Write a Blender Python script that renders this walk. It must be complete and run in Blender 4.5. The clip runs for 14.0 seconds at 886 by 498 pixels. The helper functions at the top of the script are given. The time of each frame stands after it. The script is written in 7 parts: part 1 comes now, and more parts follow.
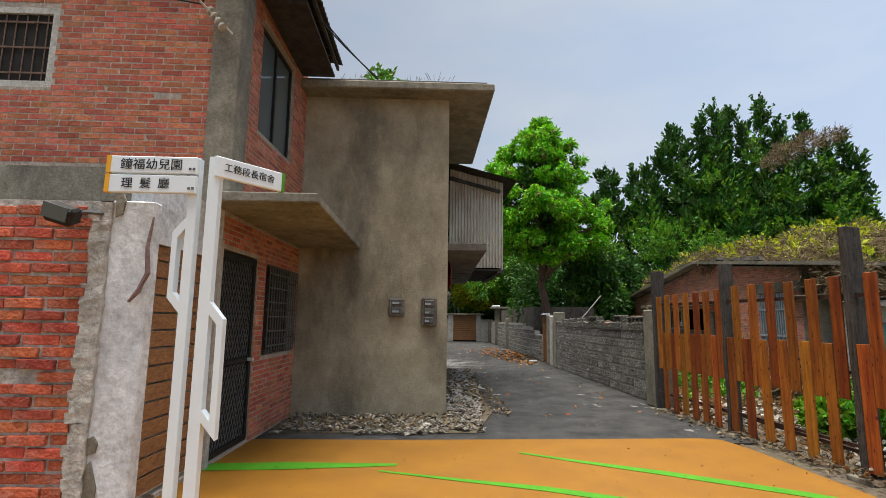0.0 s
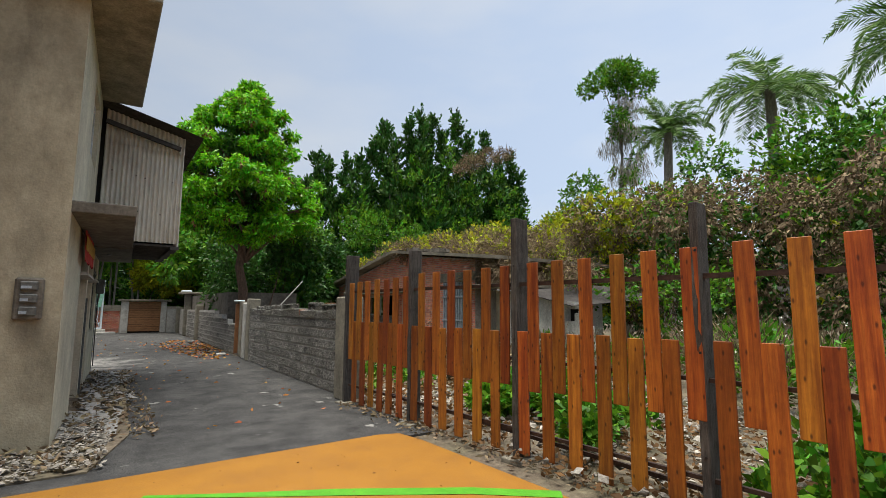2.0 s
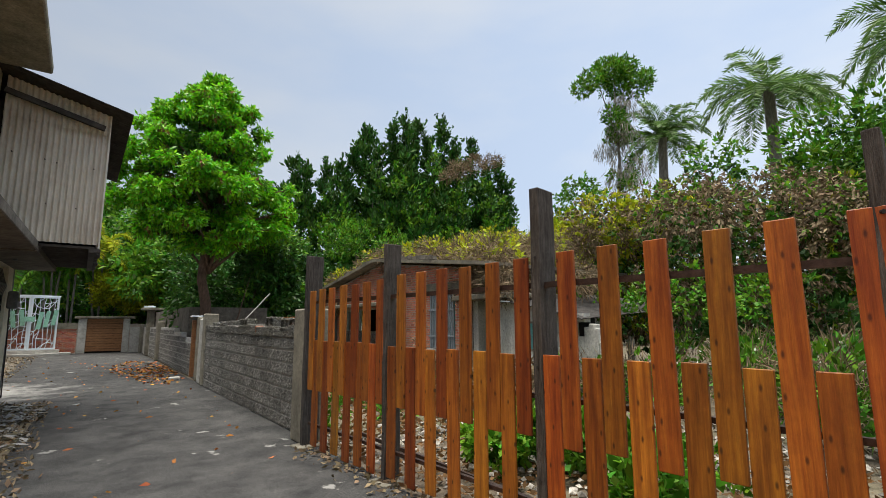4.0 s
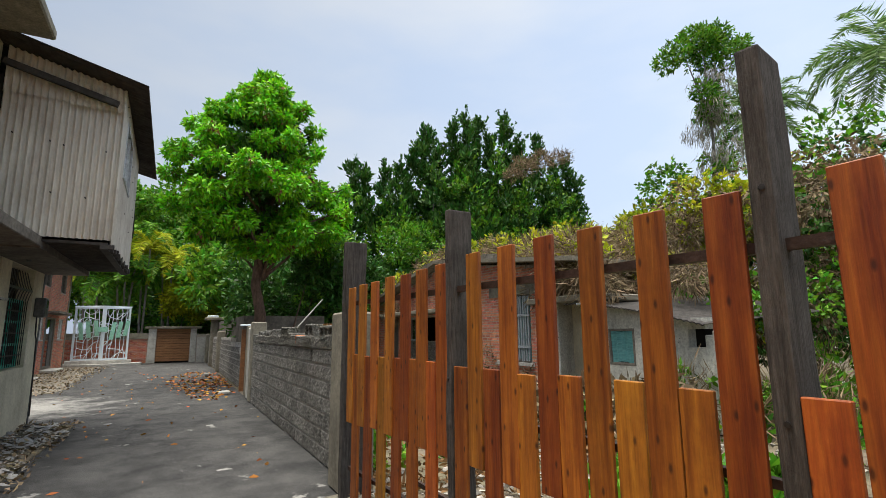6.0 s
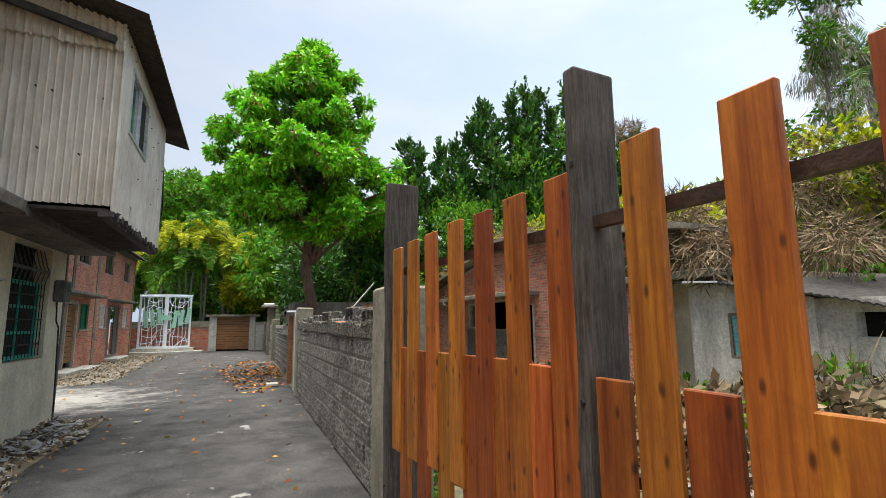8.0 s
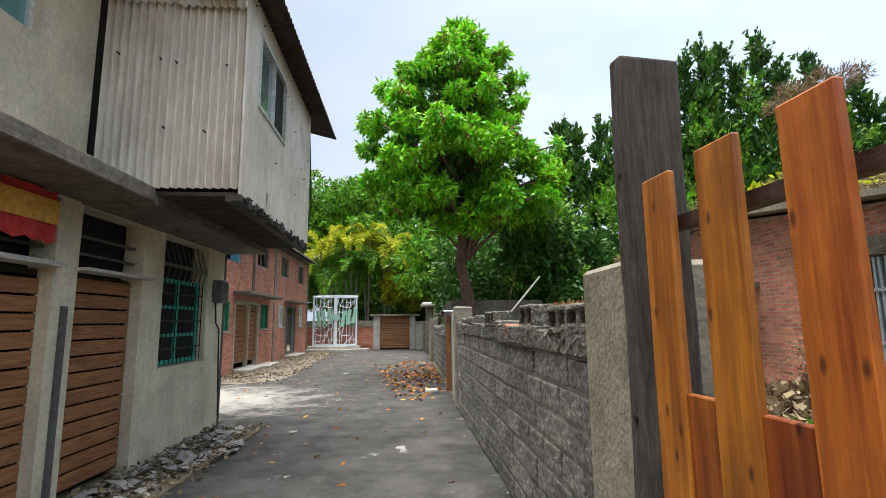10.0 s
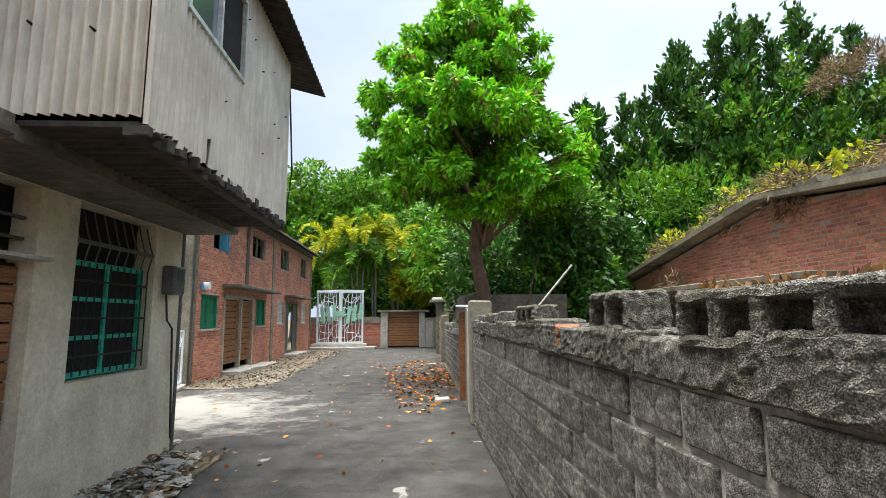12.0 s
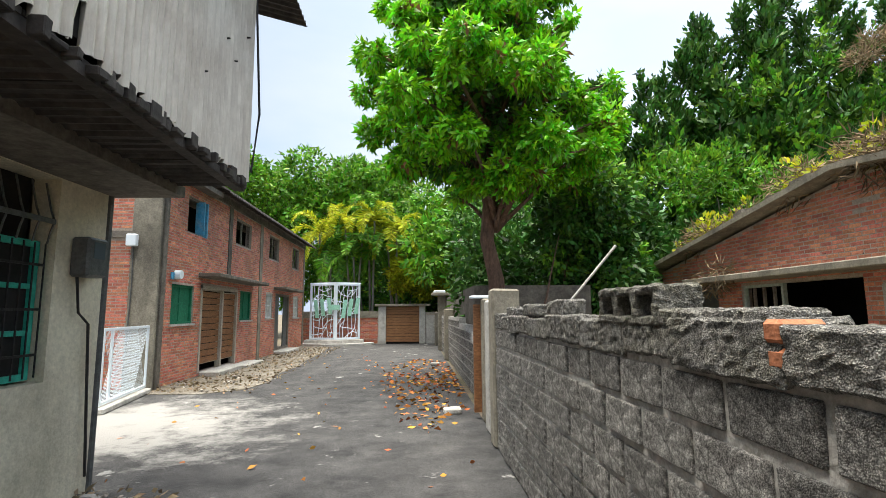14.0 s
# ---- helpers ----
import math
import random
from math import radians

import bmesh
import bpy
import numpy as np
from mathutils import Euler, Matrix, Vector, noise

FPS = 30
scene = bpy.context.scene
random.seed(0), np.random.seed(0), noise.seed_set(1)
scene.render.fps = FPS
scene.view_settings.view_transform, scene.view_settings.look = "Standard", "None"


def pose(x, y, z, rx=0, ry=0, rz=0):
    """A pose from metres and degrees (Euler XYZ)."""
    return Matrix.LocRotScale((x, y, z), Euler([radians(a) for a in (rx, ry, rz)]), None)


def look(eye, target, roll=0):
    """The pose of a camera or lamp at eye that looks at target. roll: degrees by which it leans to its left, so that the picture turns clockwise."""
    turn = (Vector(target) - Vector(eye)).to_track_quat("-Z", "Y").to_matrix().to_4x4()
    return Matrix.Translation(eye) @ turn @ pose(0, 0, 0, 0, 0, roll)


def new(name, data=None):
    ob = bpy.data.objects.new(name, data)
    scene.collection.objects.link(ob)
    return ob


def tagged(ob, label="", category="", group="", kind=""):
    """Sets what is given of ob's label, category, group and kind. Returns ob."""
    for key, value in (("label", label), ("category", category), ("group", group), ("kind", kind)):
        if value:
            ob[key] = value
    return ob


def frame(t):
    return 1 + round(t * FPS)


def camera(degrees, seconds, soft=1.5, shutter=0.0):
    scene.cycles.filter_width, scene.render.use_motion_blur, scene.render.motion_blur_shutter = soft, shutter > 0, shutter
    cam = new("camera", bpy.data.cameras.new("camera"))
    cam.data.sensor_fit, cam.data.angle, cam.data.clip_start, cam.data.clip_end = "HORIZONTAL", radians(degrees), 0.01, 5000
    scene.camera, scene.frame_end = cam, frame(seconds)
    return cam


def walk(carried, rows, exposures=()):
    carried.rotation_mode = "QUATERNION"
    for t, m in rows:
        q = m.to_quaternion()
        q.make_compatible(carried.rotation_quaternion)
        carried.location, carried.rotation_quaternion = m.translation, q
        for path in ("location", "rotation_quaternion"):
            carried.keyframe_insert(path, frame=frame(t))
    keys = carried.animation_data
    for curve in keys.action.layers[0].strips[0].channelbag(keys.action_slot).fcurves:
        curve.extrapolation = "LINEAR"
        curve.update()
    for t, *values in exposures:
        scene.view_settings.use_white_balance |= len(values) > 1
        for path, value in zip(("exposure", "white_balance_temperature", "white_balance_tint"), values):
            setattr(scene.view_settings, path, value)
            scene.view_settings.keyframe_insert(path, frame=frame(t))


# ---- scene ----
cam = camera(83.7, 14.0, soft=0.7)
PATH = [
    (0, (-0.143, -0.377, 1.562), (-0.076, 1.602, 1.845), 0.7),
    (0.5, (-0.048, -0.204, 1.571), (0.664, 1.649, 1.817), 0.3),
    (1, (0.072, 0.104, 1.592), (1.052, 1.832, 1.82), 0.3),
    (1.5, (0.306, 0.39, 1.572), (1.363, 2.073, 1.797), 0.3),
    (2, (0.61, 0.675, 1.608), (1.729, 2.315, 1.845), 0.3),
    (2.2, (0.682, 0.793, 1.608), (1.843, 2.403, 1.856), 0.5),
    (4.3, (1.825, 2.457, 1.586), (2.981, 4.061, 1.891), -0.4),
    (4.5, (1.946, 2.626, 1.578), (3.068, 4.252, 1.894), -0.4),
    (5, (2.182, 3.012, 1.602), (3.268, 4.661, 1.916), -0.4),
    (5.5, (2.348, 3.442, 1.596), (3.417, 5.102, 1.914), -0.4),
    (6, (2.558, 3.837, 1.58), (3.504, 5.567, 1.912), -0.5),
    (6.5, (2.737, 4.219, 1.568), (3.625, 5.983, 1.886), -0.6),
    (7, (2.864, 4.632, 1.576), (3.742, 6.401, 1.888), -0.6),
    (7.5, (3.066, 5.024, 1.566), (3.876, 6.828, 1.863), -0.6),
    (8, (3.176, 5.447, 1.54), (3.92, 7.281, 1.829), -0.6),
    (8.5, (3.22, 5.907, 1.568), (3.802, 7.797, 1.87), -0.7),
    (9, (3.323, 6.359, 1.587), (3.663, 8.305, 1.897), -0.7),
    (9.2, (3.339, 6.516, 1.577), (3.621, 8.472, 1.883), -0.6),
    (11.3, (3.354, 8.265, 1.603), (3.456, 10.243, 1.88), -0.6),
    (11.5, (3.377, 8.44, 1.582), (3.476, 10.418, 1.859), -0.5),
    (12, (3.444, 8.855, 1.602), (3.555, 10.833, 1.877), -0.5),
    (12.5, (3.405, 9.302, 1.6), (3.541, 11.278, 1.876), -0.5),
    (13, (3.421, 9.7, 1.566), (3.564, 11.677, 1.827), -0.4),
    (13.5, (3.412, 10.101, 1.574), (3.534, 12.081, 1.828), -0.4),
    (14, (3.337, 10.546, 1.579), (3.456, 12.526, 1.834), -0.4),
]
walk(cam, [(t, look(eye, target, roll)) for t, eye, target, roll in PATH], [(0, 0.26), (2, 0.26), (5, 0.36), (6.5, 0.56), (7.5, 0.74), (9, 0.88), (11.5, 1.06), (14, 1.14)])

# ---- light ----
world = bpy.data.worlds.new("world")
scene.world = world
world.use_nodes = True
wn, wl = world.node_tree.nodes, world.node_tree.links
sky = wn.new("ShaderNodeTexSky")
sky.sky_type, sky.sun_disc = "NISHITA", False
sky.sun_elevation, sky.sun_rotation = radians(80), radians(120)
sky.air_density, sky.dust_density, sky.ozone_density = 1.0, 3.0, 1.5
veil = wn.new("ShaderNodeMix")
veil.data_type = "RGBA"
veil.inputs["Factor"].default_value = 0.72
veil.inputs[7].default_value = (7.6, 8.6, 9.9, 1)
cloud = wn.new("ShaderNodeTexNoise")
cloud.inputs["Scale"].default_value, cloud.inputs["Detail"].default_value = 2.2, 5
cramp = wn.new("ShaderNodeValToRGB")
cramp.color_ramp.elements[0].position, cramp.color_ramp.elements[0].color = 0.35, (6.6 / 9, 7.9 / 9, 9.9 / 9, 1)
cramp.color_ramp.elements[1].position, cramp.color_ramp.elements[1].color = 0.7, (8.6 / 9, 9.2 / 9, 9.9 / 9, 1)
cmul = wn.new("ShaderNodeMix")
cmul.data_type, cmul.blend_type = "RGBA", "MULTIPLY"
cmul.inputs["Factor"].default_value = 1.0
cmul.inputs[7].default_value = (7.8, 7.8, 7.8, 1)
wcoord = wn.new("ShaderNodeTexCoord")
wmap = wn.new("ShaderNodeMapping")
wmap.inputs["Scale"].default_value = (1, 1, 3)
wl.new(wcoord.outputs["Generated"], wmap.inputs["Vector"])
wl.new(wmap.outputs["Vector"], cloud.inputs["Vector"])
wl.new(cloud.outputs["Fac"], cramp.inputs["Fac"])
wl.new(cramp.outputs["Color"], cmul.inputs[6])
wl.new(sky.outputs["Color"], veil.inputs[6])
wl.new(cmul.outputs[2], veil.inputs[7])
# the overcast thins and brightens towards the east
wsep, wgrad, wscale = wn.new("ShaderNodeSeparateXYZ"), wn.new("ShaderNodeMath"), wn.new("ShaderNodeVectorMath")
wgrad.operation, wscale.operation = "MULTIPLY_ADD", "SCALE"
wgrad.inputs[1].default_value, wgrad.inputs[2].default_value = 0.42, 1.0
wl.new(wcoord.outputs["Generated"], wsep.inputs[0])
wl.new(wsep.outputs["X"], wgrad.inputs[0])
wl.new(veil.outputs[2], wscale.inputs[0])
wl.new(wgrad.outputs[0], wscale.inputs["Scale"])
wl.new(wscale.outputs[0], wn["Background"].inputs["Color"])
wn["Background"].inputs["Strength"].default_value = 0.076

sun = new("sun", bpy.data.lights.new("sun", "SUN"))
sun.data.energy, sun.data.angle, sun.data.color = 5.2, radians(48), (1.0, 0.95, 0.86)
sun.matrix_world = look((-1, 13, 40), (2, 14, 0))


# ---- materials ----
def mat(name, c1, c2, scale=6.0, rough=0.85, bump=0.3, metal=0.0, stain=None, stain_scale=0.8, stain_amt=0.5, rnd="", rnd_amt=0.35, stretch=(1, 1, 1), spec=0.4, bscale=None, jitter=False, third=None, translucent=0.0, hue=0.0, streak=None, knots=False, fine=0.2, pits=0.0):
    """A worn surface: fine grain between two colours, broad stains, relief, and a variation from piece to piece."""
    m = bpy.data.materials.new(name)
    m.use_nodes = True
    nt, ln = m.node_tree.nodes, m.node_tree.links
    bsdf = nt["Principled BSDF"]
    tc, mp = nt.new("ShaderNodeTexCoord"), nt.new("ShaderNodeMapping")
    mp.inputs["Scale"].default_value = stretch
    ln.new(tc.outputs["Object"], mp.inputs["Vector"])
    rout = None
    if rnd:
        src = nt.new("ShaderNodeObjectInfo") if rnd == "object" else nt.new("ShaderNodeNewGeometry")
        rout = src.outputs["Random"] if rnd == "object" else src.outputs["Random Per Island"]
        if jitter:
            mul = nt.new("ShaderNodeMath")
            mul.operation = "MULTIPLY"
            mul.inputs[1].default_value = 37.0
            ln.new(rout, mul.inputs[0])
            ln.new(mul.outputs[0], mp.inputs["Location"])
    n1 = nt.new("ShaderNodeTexNoise")
    n1.inputs["Scale"].default_value, n1.inputs["Detail"].default_value, n1.inputs["Roughness"].default_value = scale, 6, 0.65
    ln.new(mp.outputs["Vector"], n1.inputs["Vector"])
    r1 = nt.new("ShaderNodeValToRGB")
    e = r1.color_ramp.elements
    e[0].position, e[0].color, e[1].position, e[1].color = 0.32, (*c1, 1), 0.68, (*c2, 1)
    if third:
        k = r1.color_ramp.elements.new(0.5)
        k.color = (*third, 1)
    ln.new(n1.outputs["Fac"], r1.inputs["Fac"])
    col = r1.outputs["Color"]
    if stain:
        n2 = nt.new("ShaderNodeTexNoise")
        n2.inputs["Scale"].default_value, n2.inputs["Detail"].default_value, n2.inputs["Roughness"].default_value = stain_scale, 8, 0.7
        if streak:
            ms2 = nt.new("ShaderNodeMapping")
            ms2.inputs["Scale"].default_value = streak
            ln.new(tc.outputs["Object"], ms2.inputs["Vector"])
            ln.new(ms2.outputs["Vector"], n2.inputs["Vector"])
        else:
            ln.new(tc.outputs["Object"], n2.inputs["Vector"])
        r2 = nt.new("ShaderNodeValToRGB")
        r2.color_ramp.elements[0].position, r2.color_ramp.elements[1].position = 0.45, 0.68
        r2.color_ramp.elements[0].color = (0, 0, 0, 1)
        r2.color_ramp.elements[1].color = (stain_amt, stain_amt, stain_amt, 1)
        ln.new(n2.outputs["Fac"], r2.inputs["Fac"])
        mx = nt.new("ShaderNodeMix")
        mx.data_type = "RGBA"
        ln.new(r2.outputs["Color"], mx.inputs["Factor"])
        ln.new(col, mx.inputs[6])
        mx.inputs[7].default_value = (*stain, 1)
        col = mx.outputs[2]
    if knots:
        sp3, cb = nt.new("ShaderNodeSeparateXYZ"), nt.new("ShaderNodeCombineXYZ")
        ln.new(tc.outputs["Object"], sp3.inputs[0])
        ln.new(sp3.outputs["Y"], cb.inputs["X"])
        ln.new(sp3.outputs["Z"], cb.inputs["Y"])
        km = nt.new("ShaderNodeMapping")
        km.inputs["Scale"].default_value = (9.0, 5.0, 1)
        ln.new(cb.outputs[0], km.inputs["Vector"])
        ln.new(mul.outputs[0], km.inputs["Location"])
        vo = nt.new("ShaderNodeTexVoronoi")
        vo.voronoi_dimensions = "2D"
        vo.inputs["Scale"].default_value = 1.0
        ln.new(km.outputs["Vector"], vo.inputs["Vector"])
        kr = nt.new("ShaderNodeMapRange")
        kr.inputs["From Min"].default_value, kr.inputs["From Max"].default_value = 0.035, 0.10
        kr.inputs["To Min"].default_value, kr.inputs["To Max"].default_value = 0.85, 0.0
        ln.new(vo.outputs["Distance"], kr.inputs["Value"])
        kx = nt.new("ShaderNodeMix")
        kx.data_type = "RGBA"
        ln.new(kr.outputs["Result"], kx.inputs["Factor"])
        ln.new(col, kx.inputs[6])
        kx.inputs[7].default_value = (0.045, 0.013, 0.006, 1)
        col = kx.outputs[2]
    if rnd:
        hs = nt.new("ShaderNodeHueSaturation")
        mr = nt.new("ShaderNodeMapRange")
        mr.inputs["To Min"].default_value, mr.inputs["To Max"].default_value = 1 - rnd_amt, 1 + rnd_amt
        ln.new(rout, mr.inputs["Value"])
        ln.new(mr.outputs["Result"], hs.inputs["Value"])
        if hue:
            mh = nt.new("ShaderNodeMapRange")
            mh.inputs["To Min"].default_value, mh.inputs["To Max"].default_value = 0.5 - hue, 0.5 + hue
            wob = nt.new("ShaderNodeMath")
            wob.operation = "MULTIPLY"
            wob.inputs[1].default_value = 7.31
            fr = nt.new("ShaderNodeMath")
            fr.operation = "FRACT"
            ln.new(rout, wob.inputs[0])
            ln.new(wob.outputs[0], fr.inputs[0])
            ln.new(fr.outputs[0], mh.inputs["Value"])
            ln.new(mh.outputs["Result"], hs.inputs["Hue"])
        ln.new(col, hs.inputs["Color"])
        col = hs.outputs["Color"]
    if pits:
        pv = nt.new("ShaderNodeTexVoronoi")
        pv.inputs["Scale"].default_value = pits
        wv = nt.new("ShaderNodeVectorMath")
        wv.operation = "MULTIPLY_ADD"
        ln.new(n1.outputs["Color"], wv.inputs[0])
        wv.inputs[1].default_value = (0.02, 0.02, 0.02)
        ln.new(mp.outputs["Vector"], wv.inputs[2])
        ln.new(wv.outputs[0], pv.inputs["Vector"])
        pr = nt.new("ShaderNodeMapRange")
        pr.inputs["From Min"].default_value, pr.inputs["From Max"].default_value = 0.15, 0.75
        pr.inputs["To Min"].default_value, pr.inputs["To Max"].default_value = 1.15, 0.35
        ln.new(pv.outputs["Distance"], pr.inputs["Value"])
        px = nt.new("ShaderNodeVectorMath")
        px.operation = "SCALE"
        ln.new(col, px.inputs[0])
        ln.new(pr.outputs["Result"], px.inputs["Scale"])
        col = px.outputs[0]
    if bump and fine:
        nf = nt.new("ShaderNodeTexNoise")
        nf.inputs["Scale"].default_value, nf.inputs["Detail"].default_value, nf.inputs["Roughness"].default_value = (bscale or scale * 4) * 0.6, 6, 0.75
        ln.new(mp.outputs["Vector"], nf.inputs["Vector"])
        rf_ = nt.new("ShaderNodeMapRange")
        rf_.inputs["From Min"].default_value, rf_.inputs["From Max"].default_value = 0.33, 0.67
        rf_.inputs["To Min"].default_value, rf_.inputs["To Max"].default_value = 1 - 1.4 * fine, 1 + 1.4 * fine
        ln.new(nf.outputs["Fac"], rf_.inputs["Value"])
        sc = nt.new("ShaderNodeVectorMath")
        sc.operation = "SCALE"
        ln.new(col, sc.inputs[0])
        ln.new(rf_.outputs["Result"], sc.inputs["Scale"])
        col = sc.outputs[0]
    ln.new(col, bsdf.inputs["Base Color"])
    bsdf.inputs["Roughness"].default_value, bsdf.inputs["Metallic"].default_value = rough, metal
    bsdf.inputs["Specular IOR Level"].default_value = spec
    if bump:
        nb = nt.new("ShaderNodeTexNoise")
        nb.inputs["Scale"].default_value, nb.inputs["Detail"].default_value = bscale or scale * 4, 5
        ln.new(mp.outputs["Vector"], nb.inputs["Vector"])
        bp = nt.new("ShaderNodeBump")
        bp.inputs["Strength"].default_value, bp.inputs["Distance"].default_value = bump, 0.02
        ln.new(pr.outputs["Result"] if pits else nb.outputs["Fac"], bp.inputs["Height"])
        ln.new(bp.outputs["Normal"], bsdf.inputs["Normal"])
    if translucent:
        tr = nt.new("ShaderNodeBsdfTranslucent")
        ln.new(col, tr.inputs["Color"])
        ms = nt.new("ShaderNodeMixShader")
        ms.inputs["Fac"].default_value = translucent
        ln.new(bsdf.outputs["BSDF"], ms.inputs[1])
        ln.new(tr.outputs["BSDF"], ms.inputs[2])
        ln.new(ms.outputs["Shader"], nt["Material Output"].inputs["Surface"])
    return m


brick_old = mat("brick_old", (0.36, 0.090, 0.047), (0.53, 0.165, 0.092), 9, 0.9, 0.5, rnd="island", rnd_amt=0.30, hue=0.014, stain=(0.46, 0.34, 0.27), stain_scale=3.0, stain_amt=0.22, jitter=True)
brick_piece = mat("brick_piece", (0.36, 0.090, 0.047), (0.53, 0.165, 0.092), 9, 0.9, 0.5, rnd="object", rnd_amt=0.30, hue=0.014, stain=(0.46, 0.34, 0.27), stain_scale=3.0, stain_amt=0.22, jitter=True)
brick_near = mat("brick_near", (0.36, 0.07, 0.035), (0.54, 0.125, 0.06), 14, 0.9, 0.9, rnd="object", rnd_amt=0.30, hue=0.012, stain=(0.42, 0.33, 0.27), stain_scale=9.0, stain_amt=0.35, jitter=True)
# lighter copy of the plaster: the street wall's brighter light in its colour
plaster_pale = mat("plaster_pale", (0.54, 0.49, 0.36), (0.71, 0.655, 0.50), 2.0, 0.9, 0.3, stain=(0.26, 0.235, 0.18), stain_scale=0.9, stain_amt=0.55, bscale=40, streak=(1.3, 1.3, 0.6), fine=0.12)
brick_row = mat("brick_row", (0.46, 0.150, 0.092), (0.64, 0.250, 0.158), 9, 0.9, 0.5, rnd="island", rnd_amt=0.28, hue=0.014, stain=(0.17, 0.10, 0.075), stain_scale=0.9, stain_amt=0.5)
brick_row_piece = mat("brick_row_piece", (0.46, 0.150, 0.092), (0.64, 0.250, 0.158), 9, 0.9, 0.5, rnd="object", rnd_amt=0.28, hue=0.014, stain=(0.25, 0.13, 0.09), stain_scale=3, stain_amt=0.4, jitter=True)
verge = mat("verge", (0.075, 0.064, 0.045), (0.22, 0.19, 0.145), 4.5, 1.0, 0.8, stain=(0.30, 0.285, 0.25), stain_scale=1.3, stain_amt=0.5, bscale=30, fine=0.4)
mortar = mat("mortar", (0.32, 0.27, 0.225), (0.48, 0.42, 0.36), 12, 0.95, 0.6, stain=(0.15, 0.12, 0.10), stain_scale=0.9)
concrete = mat("concrete", (0.18, 0.164, 0.128), (0.30, 0.275, 0.215), 5, 0.9, 0.35, stain=(0.075, 0.068, 0.055), stain_scale=1.2, stain_amt=0.8, bscale=45, streak=(1, 1, 0.5))
# stained plaster, base and stains deepened to paint the front's weaker light
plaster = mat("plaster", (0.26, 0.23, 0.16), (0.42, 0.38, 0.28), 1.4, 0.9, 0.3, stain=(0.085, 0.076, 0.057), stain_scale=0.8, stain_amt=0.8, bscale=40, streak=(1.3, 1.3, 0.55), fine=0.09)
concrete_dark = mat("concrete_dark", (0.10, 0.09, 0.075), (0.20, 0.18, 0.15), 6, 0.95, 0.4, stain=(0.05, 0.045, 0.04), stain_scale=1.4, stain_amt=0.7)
concrete_pale = mat("concrete_pale", (0.40, 0.39, 0.36), (0.55, 0.54, 0.50), 7, 0.9, 0.35, stain=(0.22, 0.2, 0.17), stain_scale=2.5, stain_amt=0.55, bscale=50)
white_plaster = mat("white_plaster", (0.56, 0.59, 0.63), (0.70, 0.73, 0.76), 7, 0.9, 0.4, stain=(0.30, 0.30, 0.30), stain_scale=3, stain_amt=0.45)
block = mat("block", (0.115, 0.11, 0.098), (0.60, 0.58, 0.535), 34, 1.0, 0.9, rnd="object", rnd_amt=0.26, stain=(0.36, 0.345, 0.31), stain_scale=1.6, stain_amt=0.5, bscale=75, third=(0.31, 0.297, 0.272), fine=0.45, pits=190)
block_mortar = mat("block_mortar", (0.34, 0.325, 0.295), (0.53, 0.51, 0.47), 9, 0.95, 0.7, stain=(0.20, 0.19, 0.17), stain_scale=1.6, stain_amt=0.45, fine=0.25)
rough_cap = mat("rough_cap", (0.115, 0.11, 0.097), (0.58, 0.56, 0.515), 30, 1.0, 0.9, stain=(0.24, 0.23, 0.13), stain_scale=2.0, stain_amt=0.55, bscale=60, third=(0.30, 0.288, 0.263), fine=0.45, pits=170)
asphalt = mat("asphalt", (0.022, 0.022, 0.023), (0.070, 0.069, 0.067), 2.4, 0.88, 0.8, stain=(0.16, 0.157, 0.15), stain_scale=1.3, stain_amt=0.35, bscale=95, fine=0.6)
cement_ground = mat("cement_ground", (0.26, 0.255, 0.24), (0.40, 0.39, 0.37), 2.2, 0.9, 0.4, stain=(0.09, 0.088, 0.085), stain_scale=1.1, stain_amt=0.7, bscale=70)
yellow_paint = mat("yellow_paint", (0.27, 0.115, 0.008), (0.33, 0.148, 0.012), 1.5, 0.62, 0.25, stain=(0.23, 0.10, 0.014), stain_scale=1.6, stain_amt=0.6, bscale=140, fine=0.16)
green_paint = mat("green_paint", (0.055, 0.27, 0.008), (0.085, 0.34, 0.012), 4, 0.6, 0.25, bscale=140)
dirt = mat("dirt", (0.09, 0.07, 0.05), (0.22, 0.18, 0.13), 4, 1.0, 0.8, stain=(0.07, 0.09, 0.03), stain_scale=0.5, stain_amt=0.6, bscale=30)
plank_wood = mat("plank_wood", (0.17, 0.042, 0.008), (0.43, 0.155, 0.020), 4, 0.5, 0.18, rnd="object", rnd_amt=0.34, hue=0.016, stretch=(6, 6, 0.45), stain=(0.13, 0.032, 0.009), stain_scale=2.6, stain_amt=0.75, third=(0.31, 0.096, 0.013), jitter=True, knots=True, fine=0.16)
post_wood = mat("post_wood", (0.020, 0.017, 0.015), (0.075, 0.066, 0.060), 5, 0.9, 0.6, stretch=(8, 8, 0.6), stain=(0.16, 0.15, 0.14), stain_scale=4.0, stain_amt=0.30, fine=0.3)
slat_wood = mat("slat_wood", (0.15, 0.062, 0.026), (0.36, 0.165, 0.065), 5, 0.55, 0.25, rnd="island", rnd_amt=0.3, stretch=(3, 0.6, 9), stain=(0.11, 0.045, 0.02), stain_scale=1.6, stain_amt=0.45)
slat_light = mat("slat_light", (0.16, 0.07, 0.03), (0.34, 0.17, 0.07), 5, 0.6, 0.25, rnd="island", rnd_amt=0.25, stretch=(0.6, 3, 9))
rail_steel = mat("rail_steel", (0.035, 0.022, 0.018), (0.075, 0.045, 0.036), 12, 0.6, 0.2, metal=0.3)
